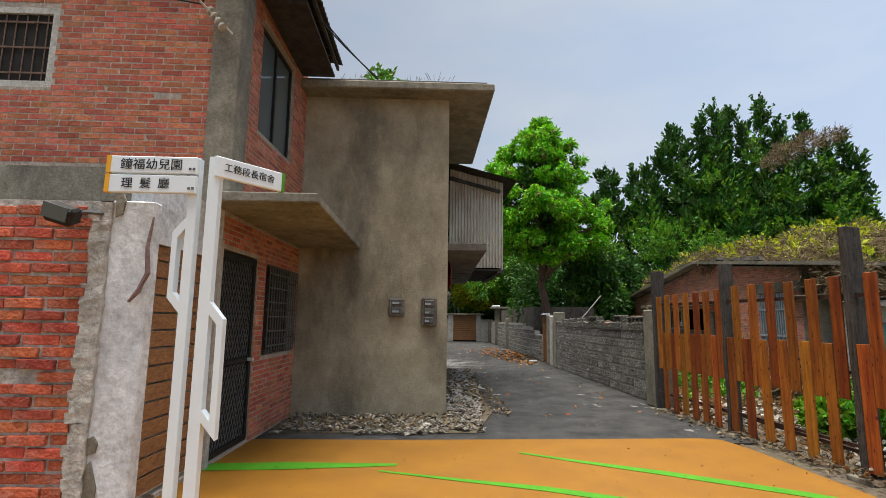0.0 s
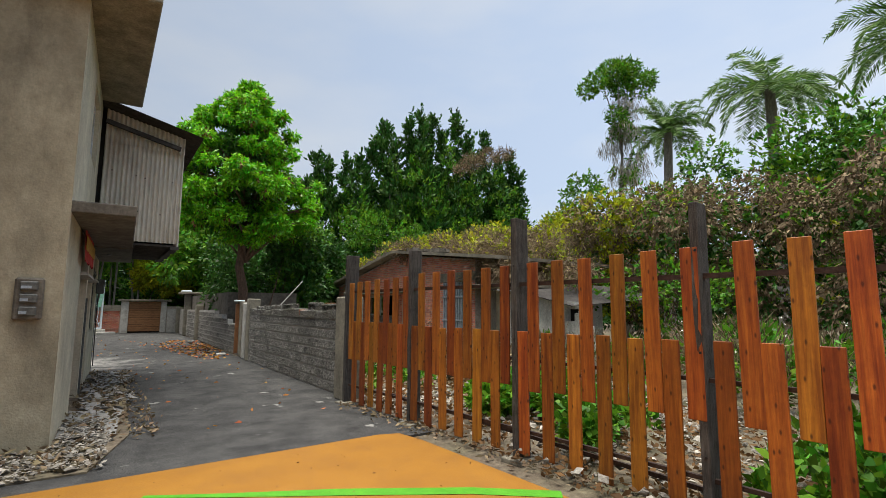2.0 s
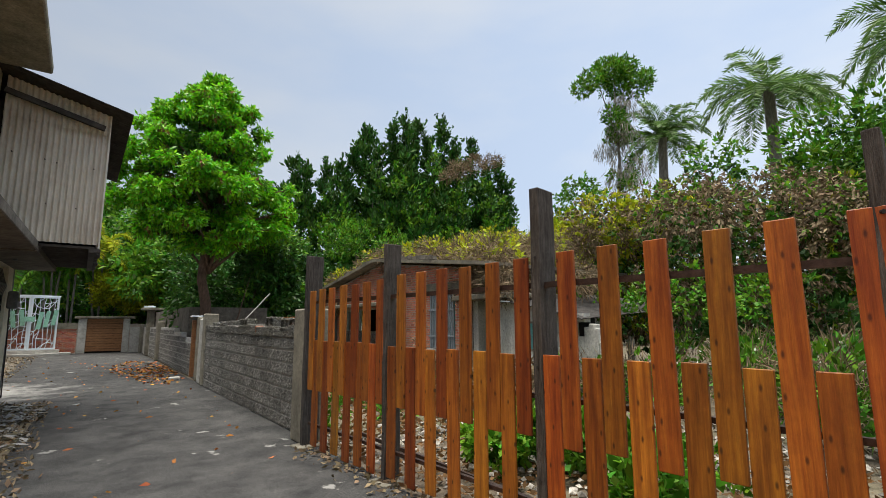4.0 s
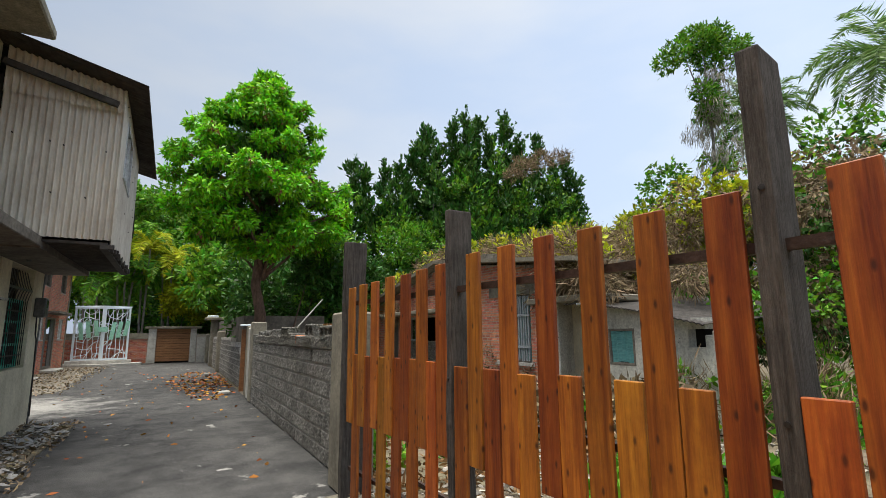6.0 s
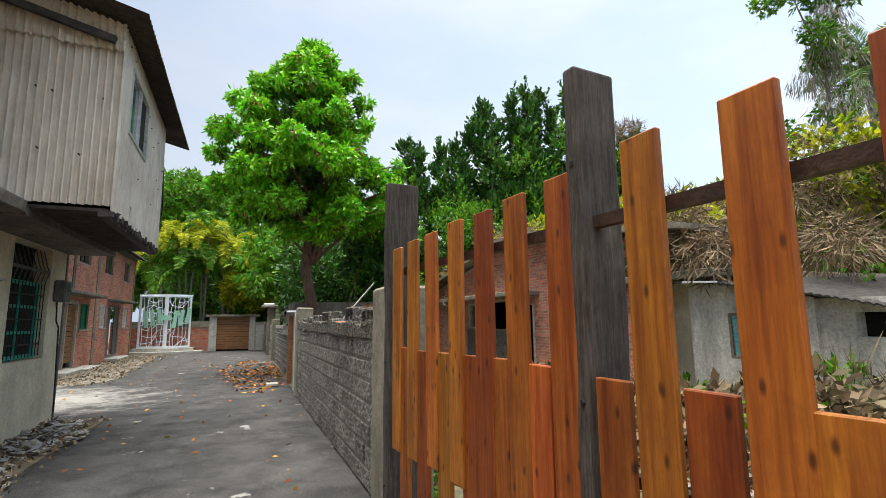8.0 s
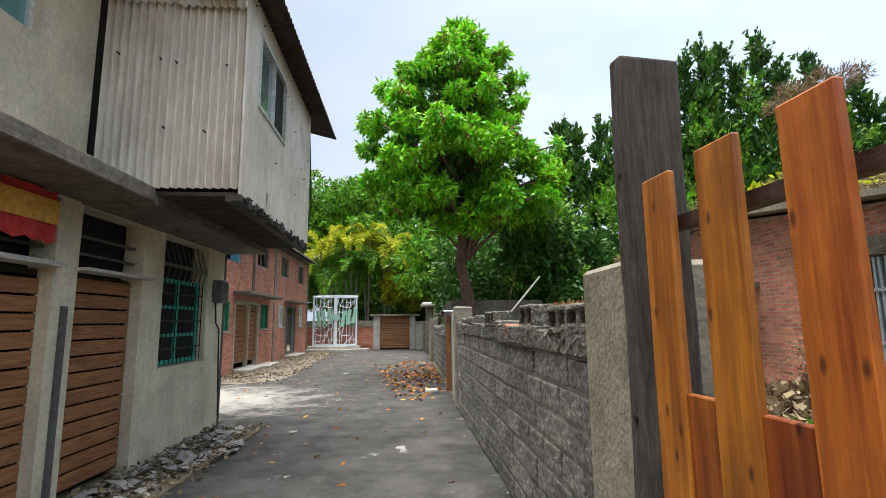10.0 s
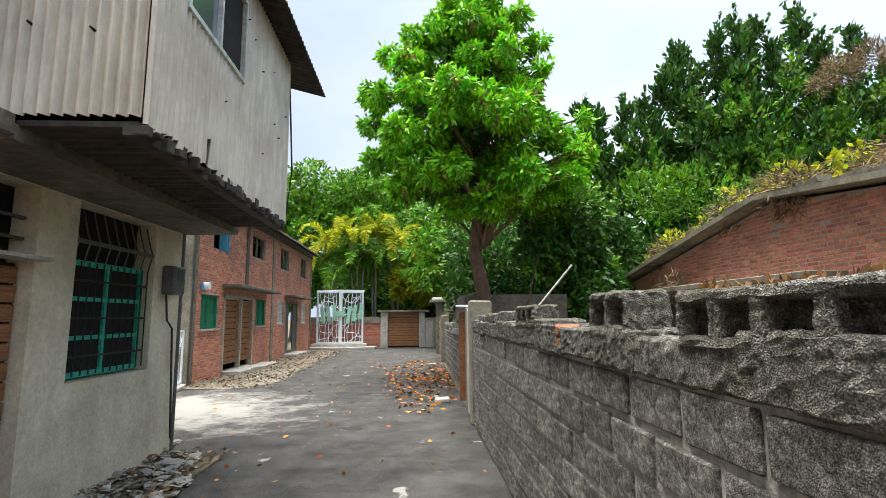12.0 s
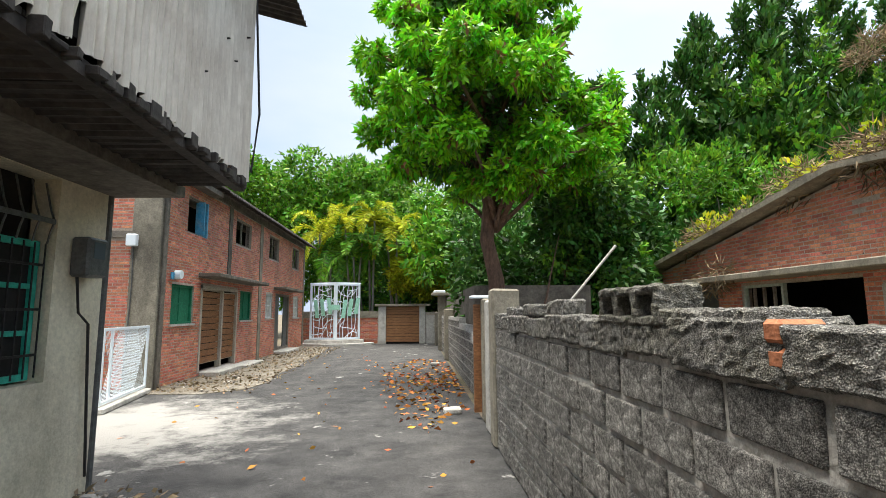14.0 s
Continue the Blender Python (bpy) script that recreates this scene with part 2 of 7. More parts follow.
sheet_metal = mat("sheet_metal", (0.52, 0.49, 0.43), (0.66, 0.63, 0.56), 3, 0.5, 0.12, metal=0.1, stain=(0.24, 0.18, 0.125), stain_scale=0.9, stain_amt=0.5, stretch=(3, 3, 0.5), fine=0.08)
# old dark sheeting, lowered further so deep shade sits in its colour
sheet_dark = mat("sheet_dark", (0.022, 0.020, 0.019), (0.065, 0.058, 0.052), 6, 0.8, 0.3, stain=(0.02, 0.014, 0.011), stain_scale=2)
white_steel = mat("white_steel", (0.72, 0.80, 0.86), (0.77, 0.85, 0.90), 2, 0.4, 0.03, fine=0.02)
alu = mat("alu", (0.55, 0.56, 0.57), (0.68, 0.69, 0.70), 6, 0.4, 0.05, metal=0.5)
green_frame = mat("green_frame", (0.02, 0.30, 0.22), (0.04, 0.40, 0.30), 8, 0.5, 0.1)
green_cloth = mat("green_cloth", (0.008, 0.13, 0.065), (0.014, 0.19, 0.10), 8, 0.85, 0.2)
blue_paint = mat("blue_paint", (0.04, 0.26, 0.45), (0.07, 0.34, 0.55), 8, 0.6, 0.2, stain=(0.3, 0.3, 0.28), stain_scale=6)
mint = mat("mint", (0.30, 0.62, 0.46), (0.36, 0.68, 0.52), 6, 0.5, 0.05)
iron_dark = mat("iron_dark", (0.012, 0.012, 0.013), (0.035, 0.032, 0.03), 14, 0.55, 0.2, metal=0.4)
# near-black surface colour that stands in for the shade of unlit rooms
room_shade = mat("room_shade", (0.010, 0.010, 0.010), (0.022, 0.020, 0.018), 3, 0.95, 0.1)
ink = mat("ink", (0.012, 0.012, 0.014), (0.02, 0.02, 0.022), 20, 0.6, 0)
orange_paint = mat("orange_paint", (0.75, 0.36, 0.01), (0.8, 0.4, 0.02), 20, 0.5, 0)
old_timber = mat("old_timber", (0.14, 0.12, 0.10), (0.28, 0.25, 0.21), 6, 0.9, 0.5, stretch=(3, 3, 3), stain=(0.05, 0.04, 0.035), stain_scale=3)
bark = mat("bark", (0.075, 0.045, 0.032), (0.19, 0.12, 0.085), 7, 0.95, 0.9, stretch=(2, 2, 0.7), stain=(0.04, 0.03, 0.022), stain_scale=2)
bark_grey = mat("bark_grey", (0.14, 0.125, 0.11), (0.28, 0.26, 0.235), 6, 0.95, 0.7, stretch=(2, 2, 0.7))
leaf_palm = mat("leaf_palm", (0.07, 0.165, 0.03), (0.17, 0.29, 0.07), 0.8, 0.45, 0, rnd="island", rnd_amt=0.5, hue=0.015, translucent=0.25, spec=0.4)
leaf_bright = mat("leaf_bright", (0.085, 0.32, 0.006), (0.25, 0.62, 0.018), 2.0, 0.38, 0, rnd="island", rnd_amt=0.6, hue=0.03, translucent=0.34, spec=0.45)
leaf_brown = mat("leaf_brown", (0.13, 0.07, 0.03), (0.24, 0.13, 0.05), 2.0, 0.8, 0, rnd="island", rnd_amt=0.4, translucent=0.3)
# dark evergreen leaf, lowered further to hold foliage shade in its colour
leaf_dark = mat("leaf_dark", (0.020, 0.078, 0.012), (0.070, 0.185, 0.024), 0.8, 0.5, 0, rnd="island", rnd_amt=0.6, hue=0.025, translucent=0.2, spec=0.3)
leaf_mid = mat("leaf_mid", (0.048, 0.155, 0.010), (0.155, 0.35, 0.022), 0.8, 0.5, 0, rnd="island", rnd_amt=0.65, hue=0.03, translucent=0.32, spec=0.3)
leaf_yellow = mat("leaf_yellow", (0.24, 0.30, 0.010), (0.50, 0.53, 0.028), 0.9, 0.6, 0, rnd="island", rnd_amt=0.5, hue=0.03, translucent=0.35, spec=0.25)
leaf_dry = mat("leaf_dry", (0.13, 0.095, 0.055), (0.28, 0.21, 0.125), 3.0, 0.9, 0, rnd="island", rnd_amt=0.6, hue=0.02, translucent=0.12)
leaf_fallen = mat("leaf_fallen", (0.34, 0.11, 0.022), (0.55, 0.24, 0.05), 3.0, 0.8, 0, rnd="island", rnd_amt=0.5, hue=0.03)
stone = mat("stone", (0.12, 0.108, 0.09), (0.42, 0.39, 0.34), 8, 0.95, 0.7, rnd="island", rnd_amt=0.6)
cloth_red = mat("cloth_red", (0.40, 0.03, 0.025), (0.5, 0.05, 0.04), 8, 0.85, 0.3)
cloth_gold = mat("cloth_gold", (0.55, 0.30, 0.05), (0.62, 0.36, 0.08), 8, 0.85, 0.3)
meter_grey = mat("meter_grey", (0.06, 0.065, 0.065), (0.12, 0.125, 0.12), 12, 0.5, 0.2)
terracotta = mat("terracotta", (0.36, 0.13, 0.06), (0.45, 0.18, 0.09), 12, 0.9, 0.3)
bottle_glass = mat("bottle_glass", (0.10, 0.035, 0.012), (0.20, 0.08, 0.03), 20, 0.2, 0.1)
annex_plaster = mat("annex_plaster", (0.46, 0.45, 0.41), (0.62, 0.605, 0.55), 3, 0.9, 0.4, stain=(0.13, 0.125, 0.115), stain_scale=1.2, stain_amt=0.75, bscale=40, streak=(1.4, 1.4, 0.35))
flower_white = mat("flower_white", (0.7, 0.7, 0.62), (0.8, 0.8, 0.75), 5, 0.8, 0)


def glass_mat(name, tint, rough=0.05):
    m = bpy.data.materials.new(name)
    m.use_nodes = True
    b = m.node_tree.nodes["Principled BSDF"]
    b.inputs["Base Color"].default_value = (*tint, 1)
    b.inputs["Roughness"].default_value, b.inputs["Specular IOR Level"].default_value = rough, 0.6
    return m


glass = glass_mat("glass", (0.10, 0.13, 0.14), 0.08)
glass_teal = glass_mat("glass_teal", (0.10, 0.22, 0.22), 0.25)
rng = random.Random(7)
nrg = np.random.default_rng(11)


# ---- mesh helpers ----
class G:
    """Collects vertices and faces of one mesh. m: the frame in which shapes are given."""

    def __init__(self, m=None):
        self.v, self.f, self.m = [], [], m or Matrix.Identity(4)

    def add(self, vs, fs):
        k = len(self.v)
        self.v += [tuple(self.m @ Vector(p)) for p in vs]
        self.f += [tuple(k + i for i in q) for q in fs]
        return self

    def box(self, x0, x1, y0, y1, z0, z1, b=0.0, tilt=None):
        x0, x1, y0, y1, z0, z1 = min(x0, x1), max(x0, x1), min(y0, y1), max(y0, y1), min(z0, z1), max(z0, z1)
        if b <= 0:
            vs = [(x, y, z) for z in (z0, z1) for x, y in ((x0, y0), (x1, y0), (x1, y1), (x0, y1))]
            fs = [(3, 2, 1, 0), (4, 5, 6, 7), (0, 1, 5, 4), (1, 2, 6, 5), (2, 3, 7, 6), (3, 0, 4, 7)]
        else:
            vs, fs, idx = [], [], {}
            xs, ys, zs = (x0, x1), (y0, y1), (z0, z1)
            for i in (0, 1):
                for j in (0, 1):
                    for k in (0, 1):
                        sx, sy, sz = (1 - 2 * i) * b, (1 - 2 * j) * b, (1 - 2 * k) * b
                        p = (xs[i], ys[j], zs[k])
                        idx[i, j, k] = (len(vs), len(vs) + 1, len(vs) + 2)
                        vs += [(p[0], p[1] + sy, p[2] + sz), (p[0] + sx, p[1], p[2] + sz), (p[0] + sx, p[1] + sy, p[2])]
            q = lambda a, c, *ks: [idx[k][a] for k in ks]
            for s in (0, 1):
                a = [idx[s, 0, 0][0], idx[s, 0, 1][0], idx[s, 1, 1][0], idx[s, 1, 0][0]]
                c = [idx[0, s, 0][1], idx[1, s, 0][1], idx[1, s, 1][1], idx[0, s, 1][1]]
                d = [idx[0, 0, s][2], idx[0, 1, s][2], idx[1, 1, s][2], idx[1, 0, s][2]]
                for r in (a, c, d):
                    fs.append(tuple(r if s == 0 else r[::-1]))
            for s in (0, 1):
                for u in (0, 1):
                    e = [(idx[s, u, 0][0], idx[s, u, 1][0], idx[s, u, 1][1], idx[s, u, 0][1]), (idx[s, 0, u][0], idx[s, 0, u][2], idx[s, 1, u][2], idx[s, 1, u][0]), (idx[0, s, u][1], idx[1, s, u][1], idx[1, s, u][2], idx[0, s, u][2])]
                    fs += e
            for t in idx.values():
                fs.append(t)
        if tilt is not None:
            c = Vector(((x0 + x1) / 2, (y0 + y1) / 2, (z0 + z1) / 2))
            vs = [tuple(c + tilt @ (Vector(p) - c)) for p in vs]
        return self.add(vs, fs)

    def tube(self, pts, radii, n=8, cap=True):
        pts = [Vector(p) for p in pts]
        if not isinstance(radii, (list, tuple)):
            radii = [radii] * len(pts)
        vs, fs = [], []
        for i, p in enumerate(pts):
            d = (pts[min(i + 1, len(pts) - 1)] - pts[max(i - 1, 0)]).normalized()
            a = d.orthogonal().normalized() if abs(d.z) > 0.9 else Vector((0, 0, 1)).cross(d).normalized()
            if abs(d.z) > 0.9:
                a = Vector((1, 0, 0)) - d * d.x
                a.normalize()
            c = d.cross(a)
            for k in range(n):
                t = 2 * math.pi * k / n
                vs.append(tuple(p + (a * math.cos(t) + c * math.sin(t)) * radii[i]))
        for i in range(len(pts) - 1):
            for k in range(n):
                fs.append((i * n + k, i * n + (k + 1) % n, (i + 1) * n + (k + 1) % n, (i + 1) * n + k))
        if cap:
            fs += [tuple(range(n))[::-1], tuple((len(pts) - 1) * n + k for k in range(n))]
        return self.add(vs, fs)

    def prism(self, poly, h0, h1, axis="z"):
        n = len(poly)
        at = {"z": lambda p, h: (p[0], p[1], h), "y": lambda p, h: (p[0], h, p[1]), "x": lambda p, h: (h, p[0], p[1])}[axis]
        vs = [at(p, h0) for p in poly] + [at(p, h1) for p in poly]
        fs = [tuple(range(n))[::-1], tuple(range(n, 2 * n))] + [(i, (i + 1) % n, n + (i + 1) % n, n + i) for i in range(n)]
        return self.add(vs, fs)

    def mesh(self, name, material, smooth=False):
        me = bpy.data.meshes.new(name)
        me.from_pydata(self.v, [], self.f)
        bm = bmesh.new()
        bm.from_mesh(me)
        bmesh.ops.recalc_face_normals(bm, faces=bm.faces)
        bm.to_mesh(me)
        bm.free()
        me.materials.append(material)
        if smooth:
            me.polygons.foreach_set("use_smooth", [True] * len(me.polygons))
        return me

    def put(self, name, material, parent=None, label="", smooth=False):
        ob = new(name, self.mesh(name, material, smooth))
        if parent is not None:
            ob.parent = parent
        if label:
            ob["label"] = label
        return ob


def thing(name, label, category, group="", kind="", at=(0, 0, 0)):
    ob = new(name)
    ob.empty_display_size = 0.2
    return tagged(ob, label, category, group, kind)


def soft_noise(g, amp, scale, seed=0.0):
    """Roughens the vertices of g."""
    g.v = [tuple(Vector(p) + noise.noise_vector(Vector(p) * scale + Vector((seed, seed, seed))) * amp) for p in g.v]
    return g


def frame_on(origin, u_end):
    """A frame on a wall: x along it, y outwards (to the right of the direction walked), z up."""
    a, b = Vector(origin), Vector(u_end)
    u = (b - a).normalized()
    w = Vector((u.y, -u.x, 0))
    m = Matrix.Identity(4)
    for i in range(3):
        m[i][0], m[i][1], m[i][2], m[i][3] = u[i], w[i], (0, 0, 1)[i], a[i]
    return m


def grid_solid(g, u0, u1, z0, z1, y0, y1, holes):
    """One connected solid slab from y0 to y1 with rectangular openings (u0, u1, z0, z1)."""
    us = sorted({round(v, 5) for v in (u0, u1, *[min(max(h, u0), u1) for o in holes for h in o[:2]])})
    zs = sorted({round(v, 5) for v in (z0, z1, *[min(max(h, z0), z1) for o in holes for h in o[2:]])})
    full = lambda i, k: 0 <= i < len(us) - 1 and 0 <= k < len(zs) - 1 and not any(o[0] < (us[i] + us[i + 1]) / 2 < o[1] and o[2] < (zs[k] + zs[k + 1]) / 2 < o[3] for o in holes)
    seen, vs, fs = {}, [], []

    def vert(i, k, s):
        if (i, k, s) not in seen:
            seen[i, k, s] = len(vs)
            vs.append((us[i], (y0, y1)[s], zs[k]))
        return seen[i, k, s]

    for i in range(len(us) - 1):
        for k in range(len(zs) - 1):
            if not full(i, k):
                continue
            for s in (0, 1):
                fs.append((vert(i, k, s), vert(i + 1, k, s), vert(i + 1, k + 1, s), vert(i, k + 1, s)))
            for a, b, c, d in ((i - 1, k, (i, k), (i, k + 1)), (i + 1, k, (i + 1, k), (i + 1, k + 1)), (i, k - 1, (i, k), (i + 1, k)), (i, k + 1, (i, k + 1), (i + 1, k + 1))):
                if not full(a, b):
                    fs.append((vert(*c, 0), vert(*d, 0), vert(*d, 1), vert(*c, 1)))
    return g.add(vs, fs)


def holed_wall(g, length, z0, z1, depth, holes, u0=0.0):
    """A wall in g's frame, its face at y = 0, with openings (u0, u1, z0, z1) through it."""
    return grid_solid(g, u0, length, z0, z1, -depth, 0, holes)


BRICK = {}


def bricks(m, parent, u0, u1, z0, z1, holes, material, piece_material, bl=0.20, bh=0.053, joint=0.012, proud=0.004, parts=(0, 0, 0, 0), limit=None, chips=0.0, top=None):
    """Courses of bricks on a wall face; those inside parts (u0, u1, z0, z1) are pieces of their own, the rest one joined mesh."""
    g = G(m)
    key = (bl, bh, material.name)
    if key not in BRICK:
        wob = 0.006 if material.name == "brick_near" else 0.0015
        BRICK[key] = [soft_noise(G().box(-bl / 2, bl / 2, -0.03, proud, -bh / 2, bh / 2, 0.004), wob, 22, q * 5.3).mesh("brick", piece_material) for q in range(4)]
    course, z, made = 0, z0 + joint, 0
    while z + bh < z1:
        u = u0 - (bl / 2 + joint / 2) * (course % 2) + rng.uniform(-0.01, 0.01)
        while u < u1:
            a, b = max(u, u0), min(u + bl, u1)
            u += bl + joint
            whole = b - a > bl - 1e-6
            for o in holes:
                if o[2] < z + bh and o[3] > z and o[0] < b and o[1] > a:
                    if o[0] - a > b - o[1]:
                        b = min(b, o[0])
                    else:
                        a = max(a, o[1])
                    whole = False
            if b - a < 0.035 or (chips and rng.random() < chips):
                continue
            if top and z + bh > top((a + b) / 2):
                continue
            out = proud * rng.uniform(0.3, 1.3)
            c, w = (a + b) / 2, b - a
            if whole and parts[0] <= c <= parts[1] and parts[2] <= z <= parts[3]:
                ob = new("brick", rng.choice(BRICK[key]))
                ob.parent = parent
                ob.matrix_local = m @ pose(c, out - proud, z + bh / 2 + rng.uniform(-0.002, 0.002), rng.uniform(-1, 1), rng.uniform(-1.0, 1.0), rng.uniform(-1.2, 1.2))
                made += 1
            else:
                dz = rng.uniform(-0.002, 0.002)
                vs = [(a, -0.01, z), (b, -0.01, z), (b, -0.01, z + bh), (a, -0.01, z + bh), (a + 0.002, out, z + 0.002 + dz), (b - 0.002, out, z + 0.002 - dz), (b - 0.002, out, z + bh - 0.002), (a + 0.002, out, z + bh - 0.002)]
                g.add(vs, [(4, 5, 6, 7), (0, 1, 5, 4), (1, 2, 6, 5), (2, 3, 7, 6), (3, 0, 4, 7)])
        z += bh + joint
        course += 1
    if g.f:
        ob = g.put("brickwork", material, parent)
        ob["kind"] = "stuff"
    return made


def grille(g, u0, u1, z0, z1, y, step=0.11, r=0.007, rows=3):
    n = max(2, round((u1 - u0) / step))
    for i in range(n + 1):
        u = u0 + (u1 - u0) * i / n
        g.tube([(u, y, z0), (u, y, z1)], r, 5)
    for k in range(rows):
        z = z0 + (z1 - z0) * (k + 0.5) / rows
        g.box(u0, u1, y - 0.004, y + 0.008, z - 0.01, z + 0.01)
    return g


def frame_bars(g, u0, u1, z0, z1, y0, y1, w, across=(), up=()):
    """A window frame in one piece; across: heights of cross bars, up: places of mullions."""
    zs = [z0 + w] + [v for z in across for v in (z - w * 0.4, z + w * 0.4)] + [z1 - w]
    us = [u0 + w] + [v for u in up for v in (u - w * 0.4, u + w * 0.4)] + [u1 - w]
    holes = [(us[i], us[i + 1], zs[k], zs[k + 1]) for i in range(0, len(us), 2) for k in range(0, len(zs), 2)]
    return grid_solid(g, u0, u1, z0, z1, y0, y1, holes)


def leaf_mesh(name, base, way, length, width, material, fold=0.25):
    """Many folded leaves in one mesh: arrays of base points and pointing directions."""
    n = len(base)
    way = way / np.maximum(np.linalg.norm(way, axis=1, keepdims=True), 1e-6)
    side = np.cross(way, nrg.normal(size=(n, 3)))
    side /= np.maximum(np.linalg.norm(side, axis=1, keepdims=True), 1e-6)
    up = np.cross(side, way)
    ln_, wd = length[:, None], width[:, None]
    mid = base + way * ln_ * 0.45
    v = np.stack([base, mid + side * wd + up * wd * fold, base + way * ln_ - up * wd * fold, mid - side * wd + up * wd * fold], axis=1).reshape(-1, 3)
    me = bpy.data.meshes.new(name)
    me.vertices.add(4 * n)
    me.vertices.foreach_set("co", v.astype(np.float32).ravel())
    me.loops.add(4 * n)
    me.loops.foreach_set("vertex_index", np.arange(4 * n, dtype=np.int32))
    me.polygons.add(n)
    me.polygons.foreach_set("loop_start", np.arange(0, 4 * n, 4, dtype=np.int32))
    me.update(calc_edges=True)
    me.materials.append(material)
    return me


def foliage(name, blobs, twigs, per, length, width, material, parent, droop=0.3, rise=0.0, spread=0.9, inner=0.35, kind="", cut=None, squash=0.9):
    """Rosettes of leaves on twig ends spread through blobs (x, y, z, r), more of them towards the outside."""
    b = np.array([t[:4] for t in blobs], dtype=float)
    wgt = b[:, 3] ** 2
    pick = nrg.choice(len(b), size=twigs, p=wgt / wgt.sum())
    d = nrg.normal(size=(twigs, 3))
    d /= np.linalg.norm(d, axis=1, keepdims=True)
    rad = b[pick, 3] * (inner + (1.08 - inner) * nrg.random(twigs) ** 0.45)
    tip = b[pick, :3] + d * rad[:, None] * np.array([1, 1, squash])
    if cut is not None:
        keep = cut(tip)
        tip, d = tip[keep], d[keep]
    tip, d = np.repeat(tip, per, axis=0), np.repeat(d, per, axis=0)
    n = len(tip)
    way = d * 0.6 + nrg.normal(size=(n, 3)) * spread * 0.6
    way[:, 2] += rise - droop
    base = tip + nrg.normal(size=(n, 3)) * length * 0.25
    me = leaf_mesh(name, base, way, length * nrg.uniform(0.6, 1.25, n), width * nrg.uniform(0.7, 1.2, n), material)
    ob = new(name, me)
    if parent is not None:
        ob.parent = parent
    if kind:
        ob["kind"] = kind
    return ob


def sprays(name, anchors, count, reach, per, length, width, material, parent, lift=0.9, out=0.6):
    """Feathery upright shoots: leaves along many tapering twigs that grow outwards and up from the blobs."""
    b = np.array([t[:4] for t in anchors], dtype=float)
    pick = nrg.choice(len(b), size=count, p=b[:, 3] / b[:, 3].sum())
    d = nrg.normal(size=(count, 3))
    d /= np.linalg.norm(d, axis=1, keepdims=True)
    d[:, 2] = np.abs(d[:, 2]) * 0.5
    root = b[pick, :3] + d * b[pick, 3:4] * 0.6
    way = d * out + nrg.normal(size=(count, 3)) * 0.18 + np.array([0, 0, lift])
    way /= np.linalg.norm(way, axis=1, keepdims=True)
    ln_ = reach * nrg.uniform(0.5, 1.2, count)
    f = np.tile(np.linspace(0.05, 1.0, per), count)
    rt, wy, lr = np.repeat(root, per, axis=0), np.repeat(way, per, axis=0), np.repeat(ln_, per)
    n = count * per
    taper = (1.05 - f)
    base = rt + wy * (f * lr)[:, None] + nrg.normal(size=(n, 3)) * (0.02 + 0.08 * taper)[:, None] * reach
    dirn = wy * 0.9 + nrg.normal(size=(n, 3)) * 0.55
    ob = new(name, leaf_mesh(name, base, dirn, length * nrg.uniform(0.6, 1.2, n) * (0.55 + 0.6 * taper), width * nrg.uniform(0.7, 1.2, n), material))
    ob.parent = parent
    return ob


def branch(start, end, sag, n=6, wob=0.1):
    a, b = Vector(start), Vector(end)
    out = []
    for i in range(n + 1):
        t = i / n
        p = a.lerp(b, t)
        p.z += sag * math.sin(math.pi * t)
        if 0 < i < n:
            p += Vector((rng.uniform(-wob, wob), rng.uniform(-wob, wob), rng.uniform(-wob, wob)))
        out.append(p)
    return out


def pebbles(name, pts, size, material, label, category, flat=0.6, parent=None):
    g = G()
    for (x, y, z), s in zip(pts, size):
        t = pose(x, y, z, rng.uniform(-25, 25), rng.uniform(-25, 25), rng.uniform(0, 360))
        a, b, c = s * rng.uniform(0.6, 1.2), s * rng.uniform(0.5, 1), s * flat * rng.uniform(0.5, 1)
        vs = [(-a, 0, 0), (a * rng.uniform(0.7, 1), 0, 0), (0, -b, 0), (0, b, 0), (a * 0.2, b * 0.2, c), (0, 0, -c), (-a * 0.5, -b * 0.6, c * 0.5)]
        fs = [(4, 1, 3), (4, 3, 0), (4, 0, 6), (4, 6, 2), (4, 2, 1), (6, 0, 2), (5, 3, 1), (5, 0, 3), (5, 2, 0), (5, 1, 2)]
        g.add([tuple(t @ Vector(p)) for p in vs], fs)
    return tagged(g.put(name, material, parent), label, category, "", "stuff")


def scatter(n, x0, x1, y0, y1, z=0.0, test=None):
    out = []
    while len(out) < n:
        x, y = rng.uniform(x0, x1), rng.uniform(y0, y1)
        if test is None or test(x, y):
            out.append((x, y, z))
    return out


